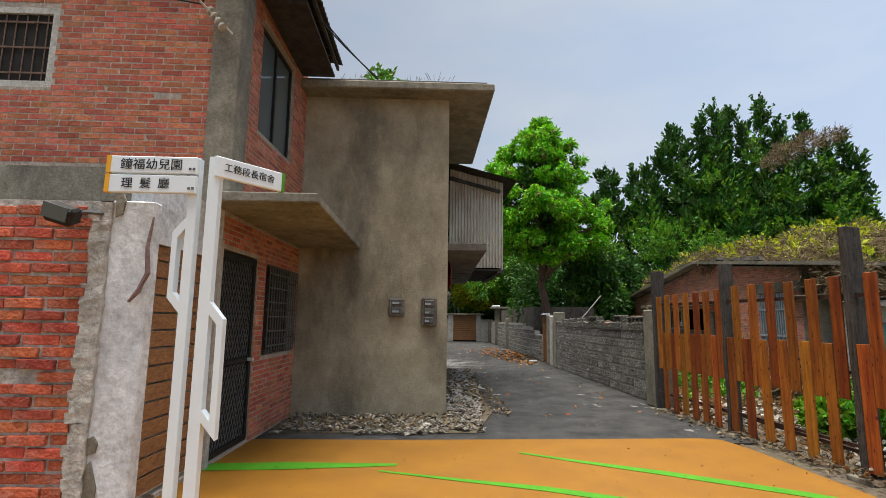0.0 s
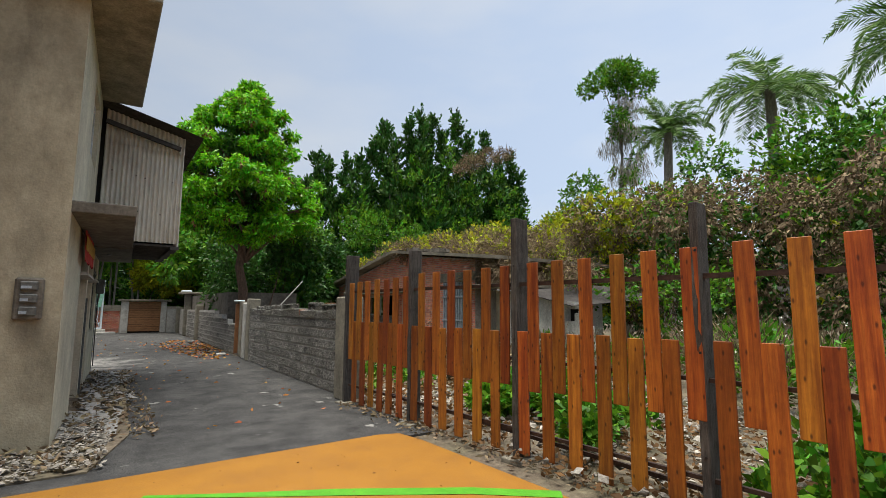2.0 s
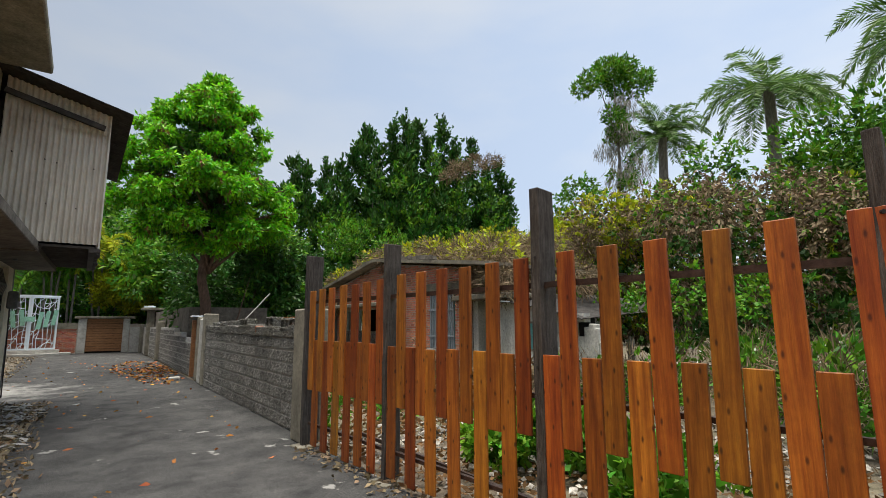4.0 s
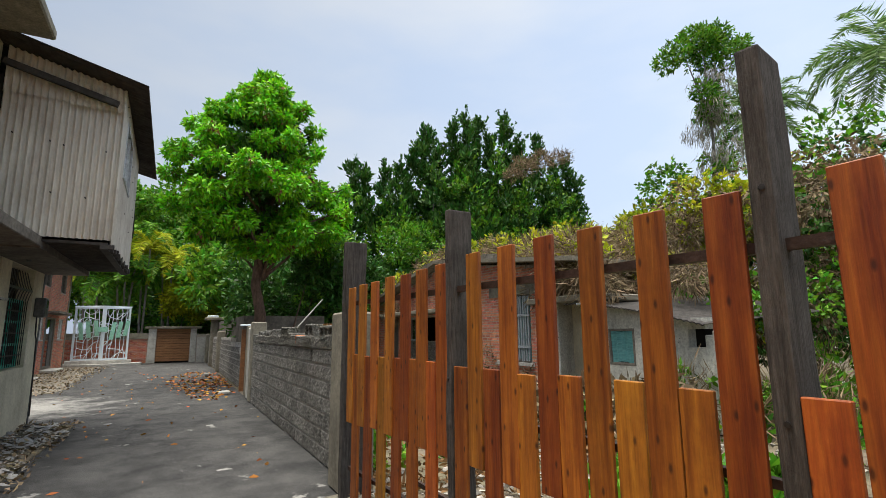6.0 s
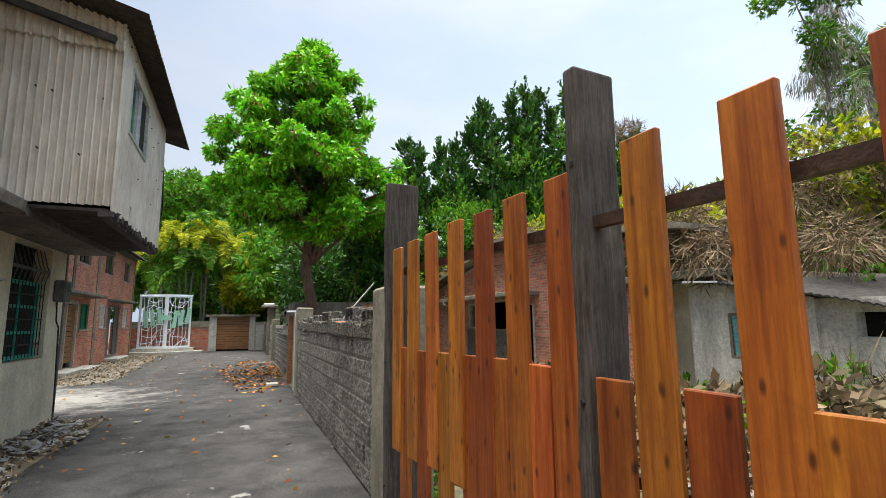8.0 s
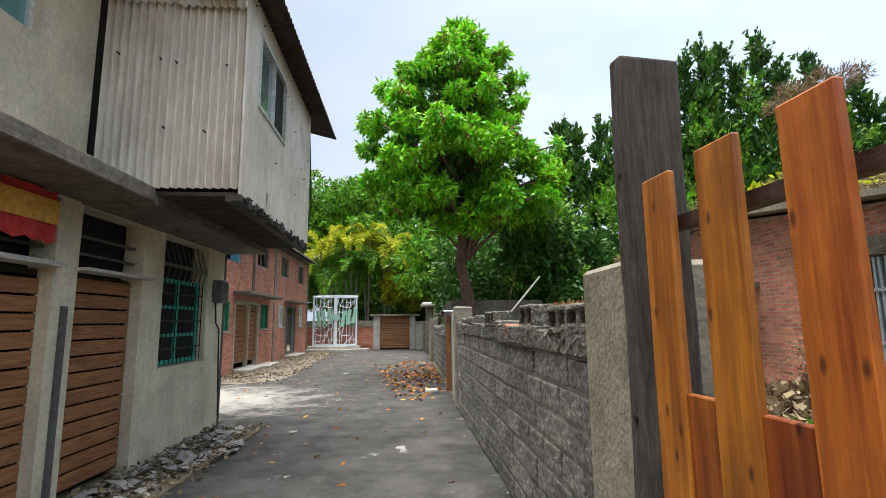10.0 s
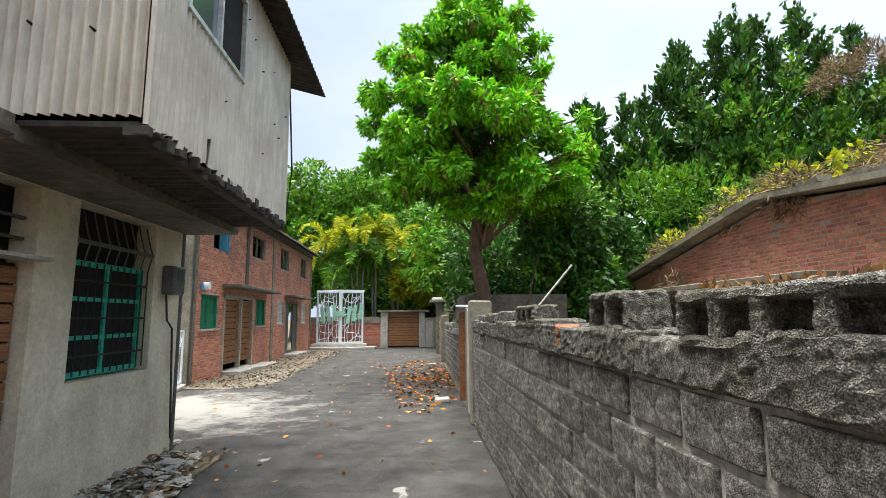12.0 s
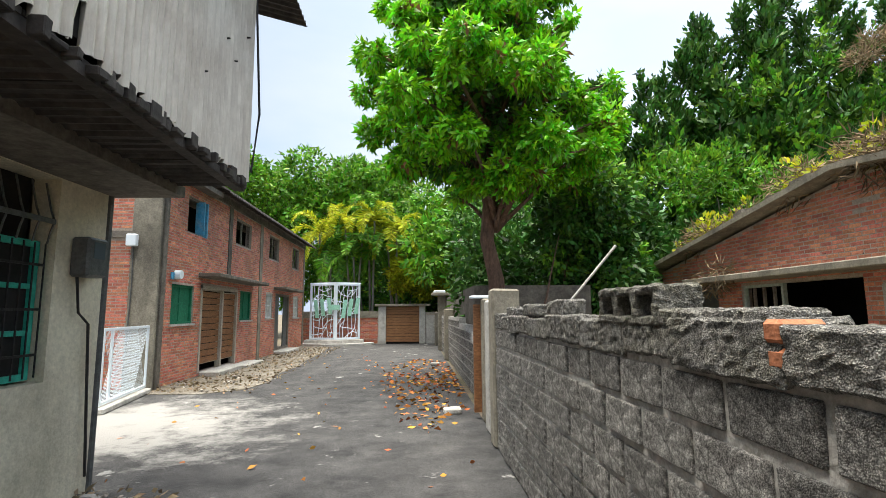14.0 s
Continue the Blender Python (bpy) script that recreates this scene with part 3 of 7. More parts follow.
def dusty_asphalt():
    """Asphalt that fades into pale cement dust where the side alley meets the lane."""
    m = asphalt.copy()
    m.name = "dusty_asphalt"
    nt, ln = m.node_tree.nodes, m.node_tree.links
    bsdf = nt["Principled BSDF"]
    old = bsdf.inputs["Base Color"].links[0].from_socket
    tc = nt.new("ShaderNodeTexCoord")
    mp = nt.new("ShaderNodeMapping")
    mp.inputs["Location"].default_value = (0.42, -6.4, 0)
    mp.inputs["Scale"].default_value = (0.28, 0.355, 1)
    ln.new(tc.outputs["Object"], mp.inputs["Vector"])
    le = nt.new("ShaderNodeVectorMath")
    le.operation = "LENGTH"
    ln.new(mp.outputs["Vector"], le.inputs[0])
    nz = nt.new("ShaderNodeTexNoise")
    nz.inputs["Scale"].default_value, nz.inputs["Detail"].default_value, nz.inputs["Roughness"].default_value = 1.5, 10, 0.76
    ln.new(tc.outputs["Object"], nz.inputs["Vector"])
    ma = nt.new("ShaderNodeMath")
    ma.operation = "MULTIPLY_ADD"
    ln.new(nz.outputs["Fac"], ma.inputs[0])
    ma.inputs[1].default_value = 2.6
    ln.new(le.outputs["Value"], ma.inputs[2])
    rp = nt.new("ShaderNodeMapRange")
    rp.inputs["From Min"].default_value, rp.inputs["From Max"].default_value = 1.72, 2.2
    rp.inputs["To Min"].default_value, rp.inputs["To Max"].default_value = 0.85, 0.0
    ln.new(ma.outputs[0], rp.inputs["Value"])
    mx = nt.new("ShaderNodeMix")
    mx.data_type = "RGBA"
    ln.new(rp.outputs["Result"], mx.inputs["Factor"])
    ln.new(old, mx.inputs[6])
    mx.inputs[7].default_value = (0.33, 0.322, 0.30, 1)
    n3 = nt.new("ShaderNodeTexNoise")
    n3.inputs["Scale"].default_value, n3.inputs["Detail"].default_value, n3.inputs["Roughness"].default_value = 1.7, 7, 0.6
    st = nt.new("ShaderNodeMapping")
    st.inputs["Scale"].default_value = (1.0, 0.8, 1)
    ln.new(tc.outputs["Object"], st.inputs["Vector"])
    ln.new(st.outputs["Vector"], n3.inputs["Vector"])
    r3 = nt.new("ShaderNodeMapRange")
    r3.inputs["From Min"].default_value, r3.inputs["From Max"].default_value = 0.645, 0.675
    r3.inputs["To Max"].default_value = 0.7
    ln.new(n3.outputs["Fac"], r3.inputs["Value"])
    m3 = nt.new("ShaderNodeMix")
    m3.data_type = "RGBA"
    ln.new(r3.outputs["Result"], m3.inputs["Factor"])
    ln.new(mx.outputs[2], m3.inputs[6])
    m3.inputs[7].default_value = (0.42, 0.415, 0.39, 1)
    n4 = nt.new("ShaderNodeTexNoise")
    n4.inputs["Scale"].default_value, n4.inputs["Detail"].default_value, n4.inputs["Roughness"].default_value = 4.5, 9, 0.78
    s4 = nt.new("ShaderNodeMapping")
    s4.inputs["Scale"].default_value = (0.55, 0.8, 1)
    s4.inputs["Rotation"].default_value = (0, 0, 0.5)
    ln.new(tc.outputs["Object"], s4.inputs["Vector"])
    ln.new(s4.outputs["Vector"], n4.inputs["Vector"])
    r4 = nt.new("ShaderNodeMapRange")
    r4.inputs["From Min"].default_value, r4.inputs["From Max"].default_value = 0.62, 0.66
    r4.inputs["To Max"].default_value = 0.5
    ln.new(n4.outputs["Fac"], r4.inputs["Value"])
    m4 = nt.new("ShaderNodeMix")
    m4.data_type = "RGBA"
    ln.new(r4.outputs["Result"], m4.inputs["Factor"])
    ln.new(m3.outputs[2], m4.inputs[6])
    m4.inputs[7].default_value = (0.34, 0.335, 0.32, 1)
    ln.new(m4.outputs[2], bsdf.inputs["Base Color"])
    return m


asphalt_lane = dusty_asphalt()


# ---- ground ----
tagged(G().box(-900, 900, -900, 900, -0.6, -0.03).put("ground", dirt), "bare brown earth with weeds and litter", "ground", "", "structure")
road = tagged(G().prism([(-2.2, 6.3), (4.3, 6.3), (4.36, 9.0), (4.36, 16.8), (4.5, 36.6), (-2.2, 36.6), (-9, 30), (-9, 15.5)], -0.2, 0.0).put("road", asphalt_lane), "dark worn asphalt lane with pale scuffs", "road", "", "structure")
tagged(G().prism([(-0.9, 20.9), (-0.2, 21.5), (0.0, 22.6), (-0.25, 24), (-0.1, 26), (-0.3, 28), (-0.35, 31), (-0.55, 34.2), (-2.1, 36.3), (-2.1, 21.0)], -0.1, 0.012).put("pavement_houses", verge), "broken cement and earth strip before the brick houses", "pavement", "", "structure")
yard = G().prism([(-2.6, -14), (4.12, -14), (4.02, 3.0), (3.98, 4.6), (3.94, 6.0), (3.86, 6.42), (3.6, 6.5), (0.6, 6.38), (-0.6, 6.34), (-2.5, 6.36)], -0.1, 0.012).put("pavement", yellow_paint)
tagged(yard, "ochre yellow painted yard with green stripes", "pavement", "", "structure")


def stripe(points, width):
    g, n = G(), len(points)
    vs = []
    for i, (x, y) in enumerate(points):
        a, b = Vector(points[max(i - 1, 0)]), Vector(points[min(i + 1, n - 1)])
        d = (b - a).normalized()
        w = width * (0.3 if i == 0 else 0.6 if i == 1 else 1)
        vs += [(x - d.y * w / 2, y + d.x * w / 2, 0.017), (x + d.y * w / 2, y - d.x * w / 2, 0.017)]
    g.add(vs, [(2 * i, 2 * i + 1, 2 * i + 3, 2 * i + 2) for i in range(n - 1)])
    ob = g.put("stripe", green_paint, yard, "bright green painted line")
    return ob


stripe([(-0.42, 5.22), (-0.9, 5.20), (-1.6, 5.17), (-2.45, 5.12)], 0.26)
stripe([(1.0, 5.72), (1.6, 5.36), (2.4, 4.92), (3.4, 4.30), (4.0, 3.8)], 0.16)
stripe([(-0.6, 5.0), (0.2, 4.72), (1.0, 4.46), (1.9, 4.05), (2.9, 3.5)], 0.13)

# ---- grey plastered house ----
grey = thing("plastered_house", "two-storey house with stained grey-beige cement plaster", "house")
front = frame_on((-2.3, 7.9, 0), (0.22, 7.9, 0))
holed_wall(G(front), 2.52, 0, 5.4, 0.22, []).put("wall", plaster, grey, "stained cement plaster front wall, toned darker for its weaker light")
EAST = frame_on((0.22, 7.905, 0), (0.46, 15.3, 0))
EL = 7.4
door_holes = [(2.2, 3.72, 0.0, 2.69), (4.02, 5.08, 0.0, 2.69), (5.54, 6.80, 1.06, 2.69)]
up_hole = [(1.9, 3.3, 3.95, 5.1)]
east = holed_wall(G(EAST), EL, 0, 2.72, 0.22, door_holes).put("wall", plaster_pale, grey, "stained cement plaster street wall, its brighter light put into the colour")
holed_wall(G(EAST), 3.98, 2.86, 5.4, 0.2, up_hole).put("wall", plaster_pale, grey)
G(EAST).box(0.25, EL, -2.9, -2.7, 0, 5.4).put("wall", room_shade, grey, "near-black inner wall, the unlit room put into its colour")
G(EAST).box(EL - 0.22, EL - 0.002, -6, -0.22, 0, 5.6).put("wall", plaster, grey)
# grey slab coloured dark all over to give its underside shade
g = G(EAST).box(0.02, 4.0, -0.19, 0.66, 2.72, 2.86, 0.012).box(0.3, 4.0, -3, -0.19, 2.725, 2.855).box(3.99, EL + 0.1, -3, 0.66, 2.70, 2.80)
g.put("balcony_slab", concrete_dark, grey, "weathered stained concrete slab, underside shade put into its dark colour")
G().box(-2.9, 0.97, 7.5, 11.5, 5.40, 5.54, 0.02).put("roof_slab", concrete, grey, "thick concrete roof slab with worn edges")
soft_noise(G().box(-2.9, 0.85, 7.56, 11.4, 5.54, 5.58), 0.02, 3).put("roof_screed", concrete_dark, grey)
G().tube([(0.44, 15.36, 0), (0.44, 15.36, 2.7)], 0.035, 8).put("drain_pipe", meter_grey, grey, "grey plastic drain pipe")

# corrugated upper storey that juts over the lane
BX, BY0, BY1, BZ = 1.76, 11.88, 15.25, 2.84


def corrugated(m, u0, u1, z0, z1, top=None, ragged=0.0, pitch=0.078, amp=0.026, seed=1):
    """A sheet with vertical waves in the frame m, with thickness."""
    r = random.Random(seed)
    g, n = G(m), max(8, int((u1 - u0) / pitch * 6))
    vs, fs = [], []
    bite, hole = 0.0, 0
    for i in range(n + 1):
        u = u0 + (u1 - u0) * i / n
        if ragged and i % 3 == 0:
            bite = r.uniform(0, ragged) if r.random() < 0.6 else 0
            if r.random() < 0.05:
                bite = ragged * 5
        y = amp * math.sin(2 * math.pi * u / pitch)
        zt = top(u) if top else z1
        vs += [(u, y, z0 + bite), (u, y, (z0 + zt) / 2), (u, y, zt), (u, y - 0.004, z0 + bite), (u, y - 0.004, zt)]
    for i in range(n):
        a, b = 5 * i, 5 * i + 5
        fs += [(a, b, b + 1, a + 1), (a + 1, b + 1, b + 2, a + 2), (a + 3, a + 4, b + 4, b + 3), (a, a + 3, b + 3, b), (a + 2, b + 2, b + 4, a + 4)]
    return g.add(vs, fs)


SLOPE = 0.26
rooftop = lambda x: 5.0 + (2.05 - x) * SLOPE
FB = frame_on((0.42, BY0, 0), (BX, BY0, 0))
corrugated(FB, 0, BX - 0.42, BZ + 0.02, 4.8, seed=3).put("front_sheet", sheet_metal, grey, "weathered corrugated sheet with rust streaks")
corrugated(frame_on((0.42, BY0 - 0.03, 0), (BX, BY0 - 0.03, 0)), 0, 0.78, 4.74, 5.3, top=lambda u: rooftop(0.42 + u) - 0.04, seed=4).put("upper_sheet", sheet_metal, grey)
corrugated(frame_on((0.42, BY0 - 0.055, 0), (BX, BY0 - 0.055, 0)), 0.72, 1.36, 4.70, 5.2, top=lambda u: rooftop(0.42 + u) - 0.04, seed=5).put("patch_sheet", mat("sheet_pale", (0.50, 0.47, 0.40), (0.62, 0.59, 0.52), 4, 0.6, 0.15, stain=(0.33, 0.29, 0.22), stain_scale=2), grey, "paler corrugated patch")
SB = frame_on((BX, BY0, 0), (BX - 0.02, BY1, 0))
wu0, wu1, wz0, wz1 = 0.42, 1.64, 3.88, 4.74
sl = BY1 - BY0
corrugated(SB, 0, sl, BZ - 0.03, wz0, ragged=0.05, seed=6).put("side_sheet", sheet_metal, grey, "corrugated sheet with a ragged rusted lower edge")
corrugated(SB, 0, wu0, wz0, 5.02, seed=7).put("side_sheet", sheet_metal, grey)
corrugated(SB, wu1, sl, wz0, 5.02, seed=8).put("side_sheet", sheet_metal, grey)
corrugated(SB, wu0, wu1, wz1, 5.02, seed=9).put("side_sheet", sheet_metal, grey)
# near-black filler box: the storey's inner darkness as plain colour
G().box(0.3, BX - 0.03, BY0 + 0.04, BY1 - 0.03, BZ + 0.05, 5.0).put("inner_box", room_shade, grey)
w = tagged(frame_bars(G(SB), wu0, wu1, wz0, wz1, -0.03, 0.035, 0.04, (), [(wu0 + wu1) / 2]).put("window", alu, grey, "aluminium sliding window"))
G(SB).box(wu0 + 0.04, (wu0 + wu1) / 2 - 0.02, -0.01, -0.004, wz0 + 0.04, wz1 - 0.04).put("pane", glass, w)
G(SB).box((wu0 + wu1) / 2 + 0.02, wu1 - 0.04, -0.015, -0.009, wz0 + 0.04, wz1 - 0.04).put("pane", room_shade, w)
roof = G()
n = 60
vs, fs = [], []
for i in range(n * 3 + 1):
    y = 11.45 + (16.2 - 11.45) * i / (n * 3)
    h = 0.018 * math.sin(2 * math.pi * y / 0.11)
    vs += [(2.06, y, 5.0 + h), (-2.6, y, 5.0 + 4.66 * SLOPE + h), (2.06, y, 4.985 + h), (-2.6, y, 4.985 + 4.66 * SLOPE + h)]
for i in range(n * 3):
    a, b = 4 * i, 4 * i + 4
    fs += [(a, b, b + 1, a + 1), (a + 2, a + 3, b + 3, b + 2), (a, a + 2, b + 2, b)]
roof.add(vs, fs).put("sheet_roof", sheet_dark, grey, "dark corrugated roof with a wide eave")
for y in (11.7, 13.4, 15.0):
    G().box(0.4, 1.72, y, y + 0.07, 4.90, 4.98, tilt=Euler((0, math.atan(SLOPE), 0)).to_matrix()).put("roof_batten", sheet_dark, grey)
# soffit, boards and beam near-black: shade below the storey put into colour
corrugated(frame_on((BX - 0.03, BY0 + 0.02, 2.80), (BX - 0.03, BY1 - 0.02, 2.80)) @ pose(0, 0, 0, 90, 0, 0), 0, BY1 - BY0 - 0.04, 0, 0.68, ragged=0.05, pitch=0.12, amp=0.016, seed=12).put("soffit_sheet", sheet_dark, grey, "dark corrugated soffit with ragged edge, shade put into its colour")
y = BY0
while y < BY1 - 0.05:
    w_ = rng.uniform(0.03, 0.13)
    if rng.random() < 0.8:
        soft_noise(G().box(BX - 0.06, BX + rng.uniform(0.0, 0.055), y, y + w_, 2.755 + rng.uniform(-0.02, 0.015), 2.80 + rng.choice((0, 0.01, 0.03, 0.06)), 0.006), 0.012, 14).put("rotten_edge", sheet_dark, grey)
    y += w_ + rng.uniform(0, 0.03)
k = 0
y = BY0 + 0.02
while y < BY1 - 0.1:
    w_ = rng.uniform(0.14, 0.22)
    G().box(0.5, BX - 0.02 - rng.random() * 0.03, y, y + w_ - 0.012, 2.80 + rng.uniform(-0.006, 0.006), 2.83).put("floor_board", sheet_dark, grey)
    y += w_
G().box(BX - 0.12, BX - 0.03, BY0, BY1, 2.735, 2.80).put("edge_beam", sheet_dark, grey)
g = G(FB)
for u, z in ((0.15, 4.2), (0.55, 4.15), (0.7, 4.12), (1.18, 4.1), (0.62, 3.45), (1.0, 3.42), (0.85, 4.88), (1.2, 4.86), (1.28, 5.0)):
    g.tube([(u, 0.0, z), (u, 0.045, z)], [0.011, 0.008], 7)
for u, z in ((0.2, 4.9), (0.5, 4.86), (1.7, 4.6), (1.9, 4.5), (2.2, 4.3), (2.6, 4.5), (2.7, 3.9), (2.9, 3.8), (3.2, 4.2), (2.3, 3.4), (1.2, 3.5)):
    g.m = SB
    g.tube([(u, 0.0, z), (u, 0.04, z)], [0.010, 0.007], 7)
g.put("fixing", iron_dark, grey, "rusty sheet fixings")["kind"] = "stuff"


def slat_door(m, parent, u0, u1, z0, z1, y=-0.12, pitch=0.15, material=None, post=None, gap=0.018):
    """A door of horizontal boards with open joints."""
    d = frame_bars(G(m), u0, u1, z0, z1, y - 0.05, y - 0.012, 0.05).put("slat_door", post or iron_dark, parent, "wooden slat door with open joints")
    z = z0 + 0.02
    while z + pitch * 0.6 < z1:
        G(m).box(u0, u1, y - 0.012, y + 0.012, z, min(z + pitch - gap, z1), 0.003).put("slat", material or slat_wood, d)
        z += pitch
    return d


def barred_window(m, parent, u0, u1, z0, z1, frame_material, pane_material, grille_out=0.03, frame_w=0.05, mullions=1, cross=1, bars=True, bar_material=None, depth=-0.16):
    w = frame_bars(G(m), u0, u1, z0, z1, depth, depth + 0.05, frame_w, [z0 + (z1 - z0) * (i + 1) / (cross + 1) for i in range(cross)], [u0 + (u1 - u0) * (i + 1) / (mullions + 1) for i in range(mullions)])
    w = w.put("window", frame_material, parent)
    G(m).box(u0 + frame_w, u1 - frame_w, depth + 0.008, depth + 0.016, z0 + frame_w, z1 - frame_w).put("pane", pane_material, w)
    if bars:
        grille(G(m), u0 + 0.02, u1 - 0.02, z0 + 0.02, z1 - 0.02, grille_out).put("grille", bar_material or iron_dark, w)
    return w


slat_door(EAST, grey, 2.2, 3.72, 0.03, 2.06)
slat_door(EAST, grey, 4.02, 5.06, 0.08, 2.06)
G(EAST).box(2.1, 3.74, -0.1, 0.10, 2.08, 2.12).put("door_hood", concrete_pale, grey, "thin pale sheet hood")
G(EAST).box(4.0, 5.12, -0.1, 0.12, 2.08, 2.11).put("door_hood", concrete_pale, grey)
G(EAST).box(3.84, 3.90, 0.0, 0.03, 0.0, 1.75).put("conduit", meter_grey, grey, "grey plastic conduit")
for z in (2.25, 2.42):
    G(EAST).box(2.2, 3.72, -0.13, -0.10, z, z + 0.025).put("transom_bar", meter_grey, grey)
    G(EAST).box(4.02, 5.08, -0.13, -0.10, z, z + 0.025).put("transom_bar", meter_grey, grey)
# near-black sheets added behind the openings in place of their shade
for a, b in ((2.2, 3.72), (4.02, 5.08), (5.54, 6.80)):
    G(EAST).box(a, b, -0.30, -0.24, 0.02, 2.7).put("opening_shade", room_shade, grey)
gw = barred_window(EAST, grey, 5.56, 6.78, 1.08, 2.17, green_frame, room_shade, -0.05, 0.05, 1, 2)
gw["label"] = "green framed window behind a rusty iron grille"
g = G(EAST)
for u in (5.57, 5.72, 5.87, 6.02, 6.17, 6.32, 6.47, 6.62, 6.77):
    g.tube([(u, -0.05, 2.15), (u, -0.03, 2.25), (u, -0.005, 2.33), (u, -0.04, 2.42), (u, -0.10, 2.65)], 0.008, 5)
g.box(5.56, 6.78, -0.012, 0.0, 2.31, 2.35)
g.put("grille_top", meter_grey, grey, "curved iron grille bars")
barred_window(EAST, grey, 1.9, 3.3, 3.95, 5.1, alu, glass_teal, 0, 0.05, 1, 0, False, depth=-0.12)["label"] = "aluminium window with greenish panes"
box_ = G(EAST).box(6.96, 7.22, 0.0, 0.16, 1.90, 2.24, 0.02).put("meter_box", meter_grey, grey, "grey electricity meter box")
G(EAST).box(7.02, 7.16, 0.16, 0.165, 2.06, 2.20).put("meter_glass", glass, box_)
G(EAST).tube([(7.0, 0.05, 1.9), (7.05, 0.05, 1.6), (7.2, 0.04, 1.5), (7.3, 0.05, 0.2)], 0.012, 6).put("cable", iron_dark, grey)
G(EAST).tube([(5.3, 0.25, 2.72), (5.3, 0.25, 2.67)], [0.05, 0.03], 8).put("lamp_holder", meter_grey, grey)
blue_plate = mat("blue_plate", (0.26, 0.32, 0.38), (0.36, 0.42, 0.48), 20, 0.5, 0.1)
# meters set into the front wall
for x, z0, z1 in ((-0.62, 1.60, 1.90), (-0.08, 1.45, 1.92)):
    G().box(x - 0.13, x + 0.13, 7.83, 7.9, z0, z1, 0.02).put("meter_niche", concrete_dark, grey, "dark patch with old meters")
    k = G()
    for i in range(3 if z1 - z0 > 0.4 else 2):
        k.box(x - 0.08, x + 0.08, 7.805, 7.83, z0 + 0.05 + i * 0.14, z0 + 0.15 + i * 0.14, 0.01)
    k = k.put("meter", meter_grey, grey)
    for i in range(3 if z1 - z0 > 0.4 else 2):
        G().box(x - 0.07, x + rng.uniform(-0.01, 0.05), 7.80, 7.806, z0 + 0.07 + i * 0.14, z0 + 0.10 + i * 0.14).put("label_plate", blue_plate, k)
# cloth banner under the slab
bn = thing("door_banner", "faded red and gold cloth banner above the doors", "banner")
gg = G(EAST)
pts = [(1.5 + 2.1 * i / 24, 0.06 + 0.02 * math.sin(i * 1.3), 2.70 - 0.42 - 0.03 * (i % 2)) for i in range(25)]
vs = [(p[0], p[1], 2.70) for p in pts] + [(p[0], p[1] + 0.02, p[2]) for p in pts]
gg.add(vs, [(i, i + 1, 26 + i, 25 + i) for i in range(24)])
gg.put("cloth", cloth_red, bn)
gg = G(EAST).box(1.5, 3.6, 0.085, 0.09, 2.42, 2.62).put("cloth_band", cloth_gold, bn)
# plants on the roof edge
foliage("roof_weeds", [(-1.05, 8.0, 5.75, 0.22), (-0.85, 8.0, 5.85, 0.16), (-0.6, 8.1, 5.65, 0.16)], 40, 7, 0.12, 0.03, leaf_mid, None, 0, 0.4)
tagged(bpy.data.objects["roof_weeds"], "small green weeds on the flat roof edge", "weeds", "", "stuff")
g = G()
for i in range(60):
    x = rng.uniform(-1.8, 0.2)
    g.tube([(x, 7.75, 5.5), (x + rng.uniform(-0.2, 0.2), 7.75 + rng.uniform(-0.1, 0.1), 5.6 + rng.random() * 0.22)], 0.004, 3, False)
tagged(g.put("dry_stalks", leaf_dry), "dry stalks on the flat roof edge", "weeds", "", "stuff")

# ---- brick corner house ----
corner = thing("brick_corner_house", "two-storey red brick house with concrete frame and canopy", "house")
SIDE = frame_on((-2.44, 4.2, 0), (-2.27, 7.9, 0))
sh = [(-0.1, 0.82, 0.05, 2.2), (0.9, 1.97, 0.05, 2.32), (2.27, 3.58, 1.05, 2.3), (1.65, 3.0, 3.98, 5.5)]
sw = holed_wall(G(SIDE), 3.69, 0, 6.0, 0.22, sh + [(-0.1, 0.62, 2.74, 6.1)]).put("side_wall", mortar, corner)
# inner wall coloured near-black so the openings look unlit
G(SIDE).box(0.55, 3.69, -1.2, -1.0, 0, 5.9).put("inner_wall", room_shade, corner)
UF = frame_on((-8.12, 4.78, 0), (-2.25, 4.78, 0))
fh = [(2.2, 3.92, 3.98, 4.9)]
uw = holed_wall(G(UF), 5.62, 2.8, 6.4, 0.22, fh).put("front_wall", mortar, corner)
g = G(UF).box(-0.3, 5.60, -0.2, 0.035, 2.74, 3.10).box(5.60, 5.90, -0.34, 0.03, 2.74, 6.4)
g.put("concrete_frame", concrete, corner, "bare concrete beam and column")
G(UF).box(0, 5.6, -0.3, -0.1, 0, 2.74).put("lower_wall", white_plaster, corner)
G(SIDE).box(-0.42, 0.9, -0.18, 0.006, 2.18, 2.735).put("white_bricks", white_plaster, corner, "white painted brick over the door")
G(SIDE).box(-0.42, -0.30, -0.2, 0.02, 0, 2.18).box(0.82, 0.9, -0.2, 0.03, 0, 2.4).put("door_jamb", concrete_pale, corner)
slat_door(SIDE, corner, -0.29, 0.82, 0.08, 2.17, -0.03, 0.15, slat_light, alu)
# pale sheet added so the joints read as light coming through
G(SIDE).box(-0.29, 0.82, -0.10, -0.075, 0.08, 2.17).put("door_backing", white_plaster, corner, "pale sheet behind the slats")
dm = G(SIDE)
frame_bars(dm, 0.92, 1.95, 0.06, 2.3, -0.06, -0.01, 0.06, [1.04])
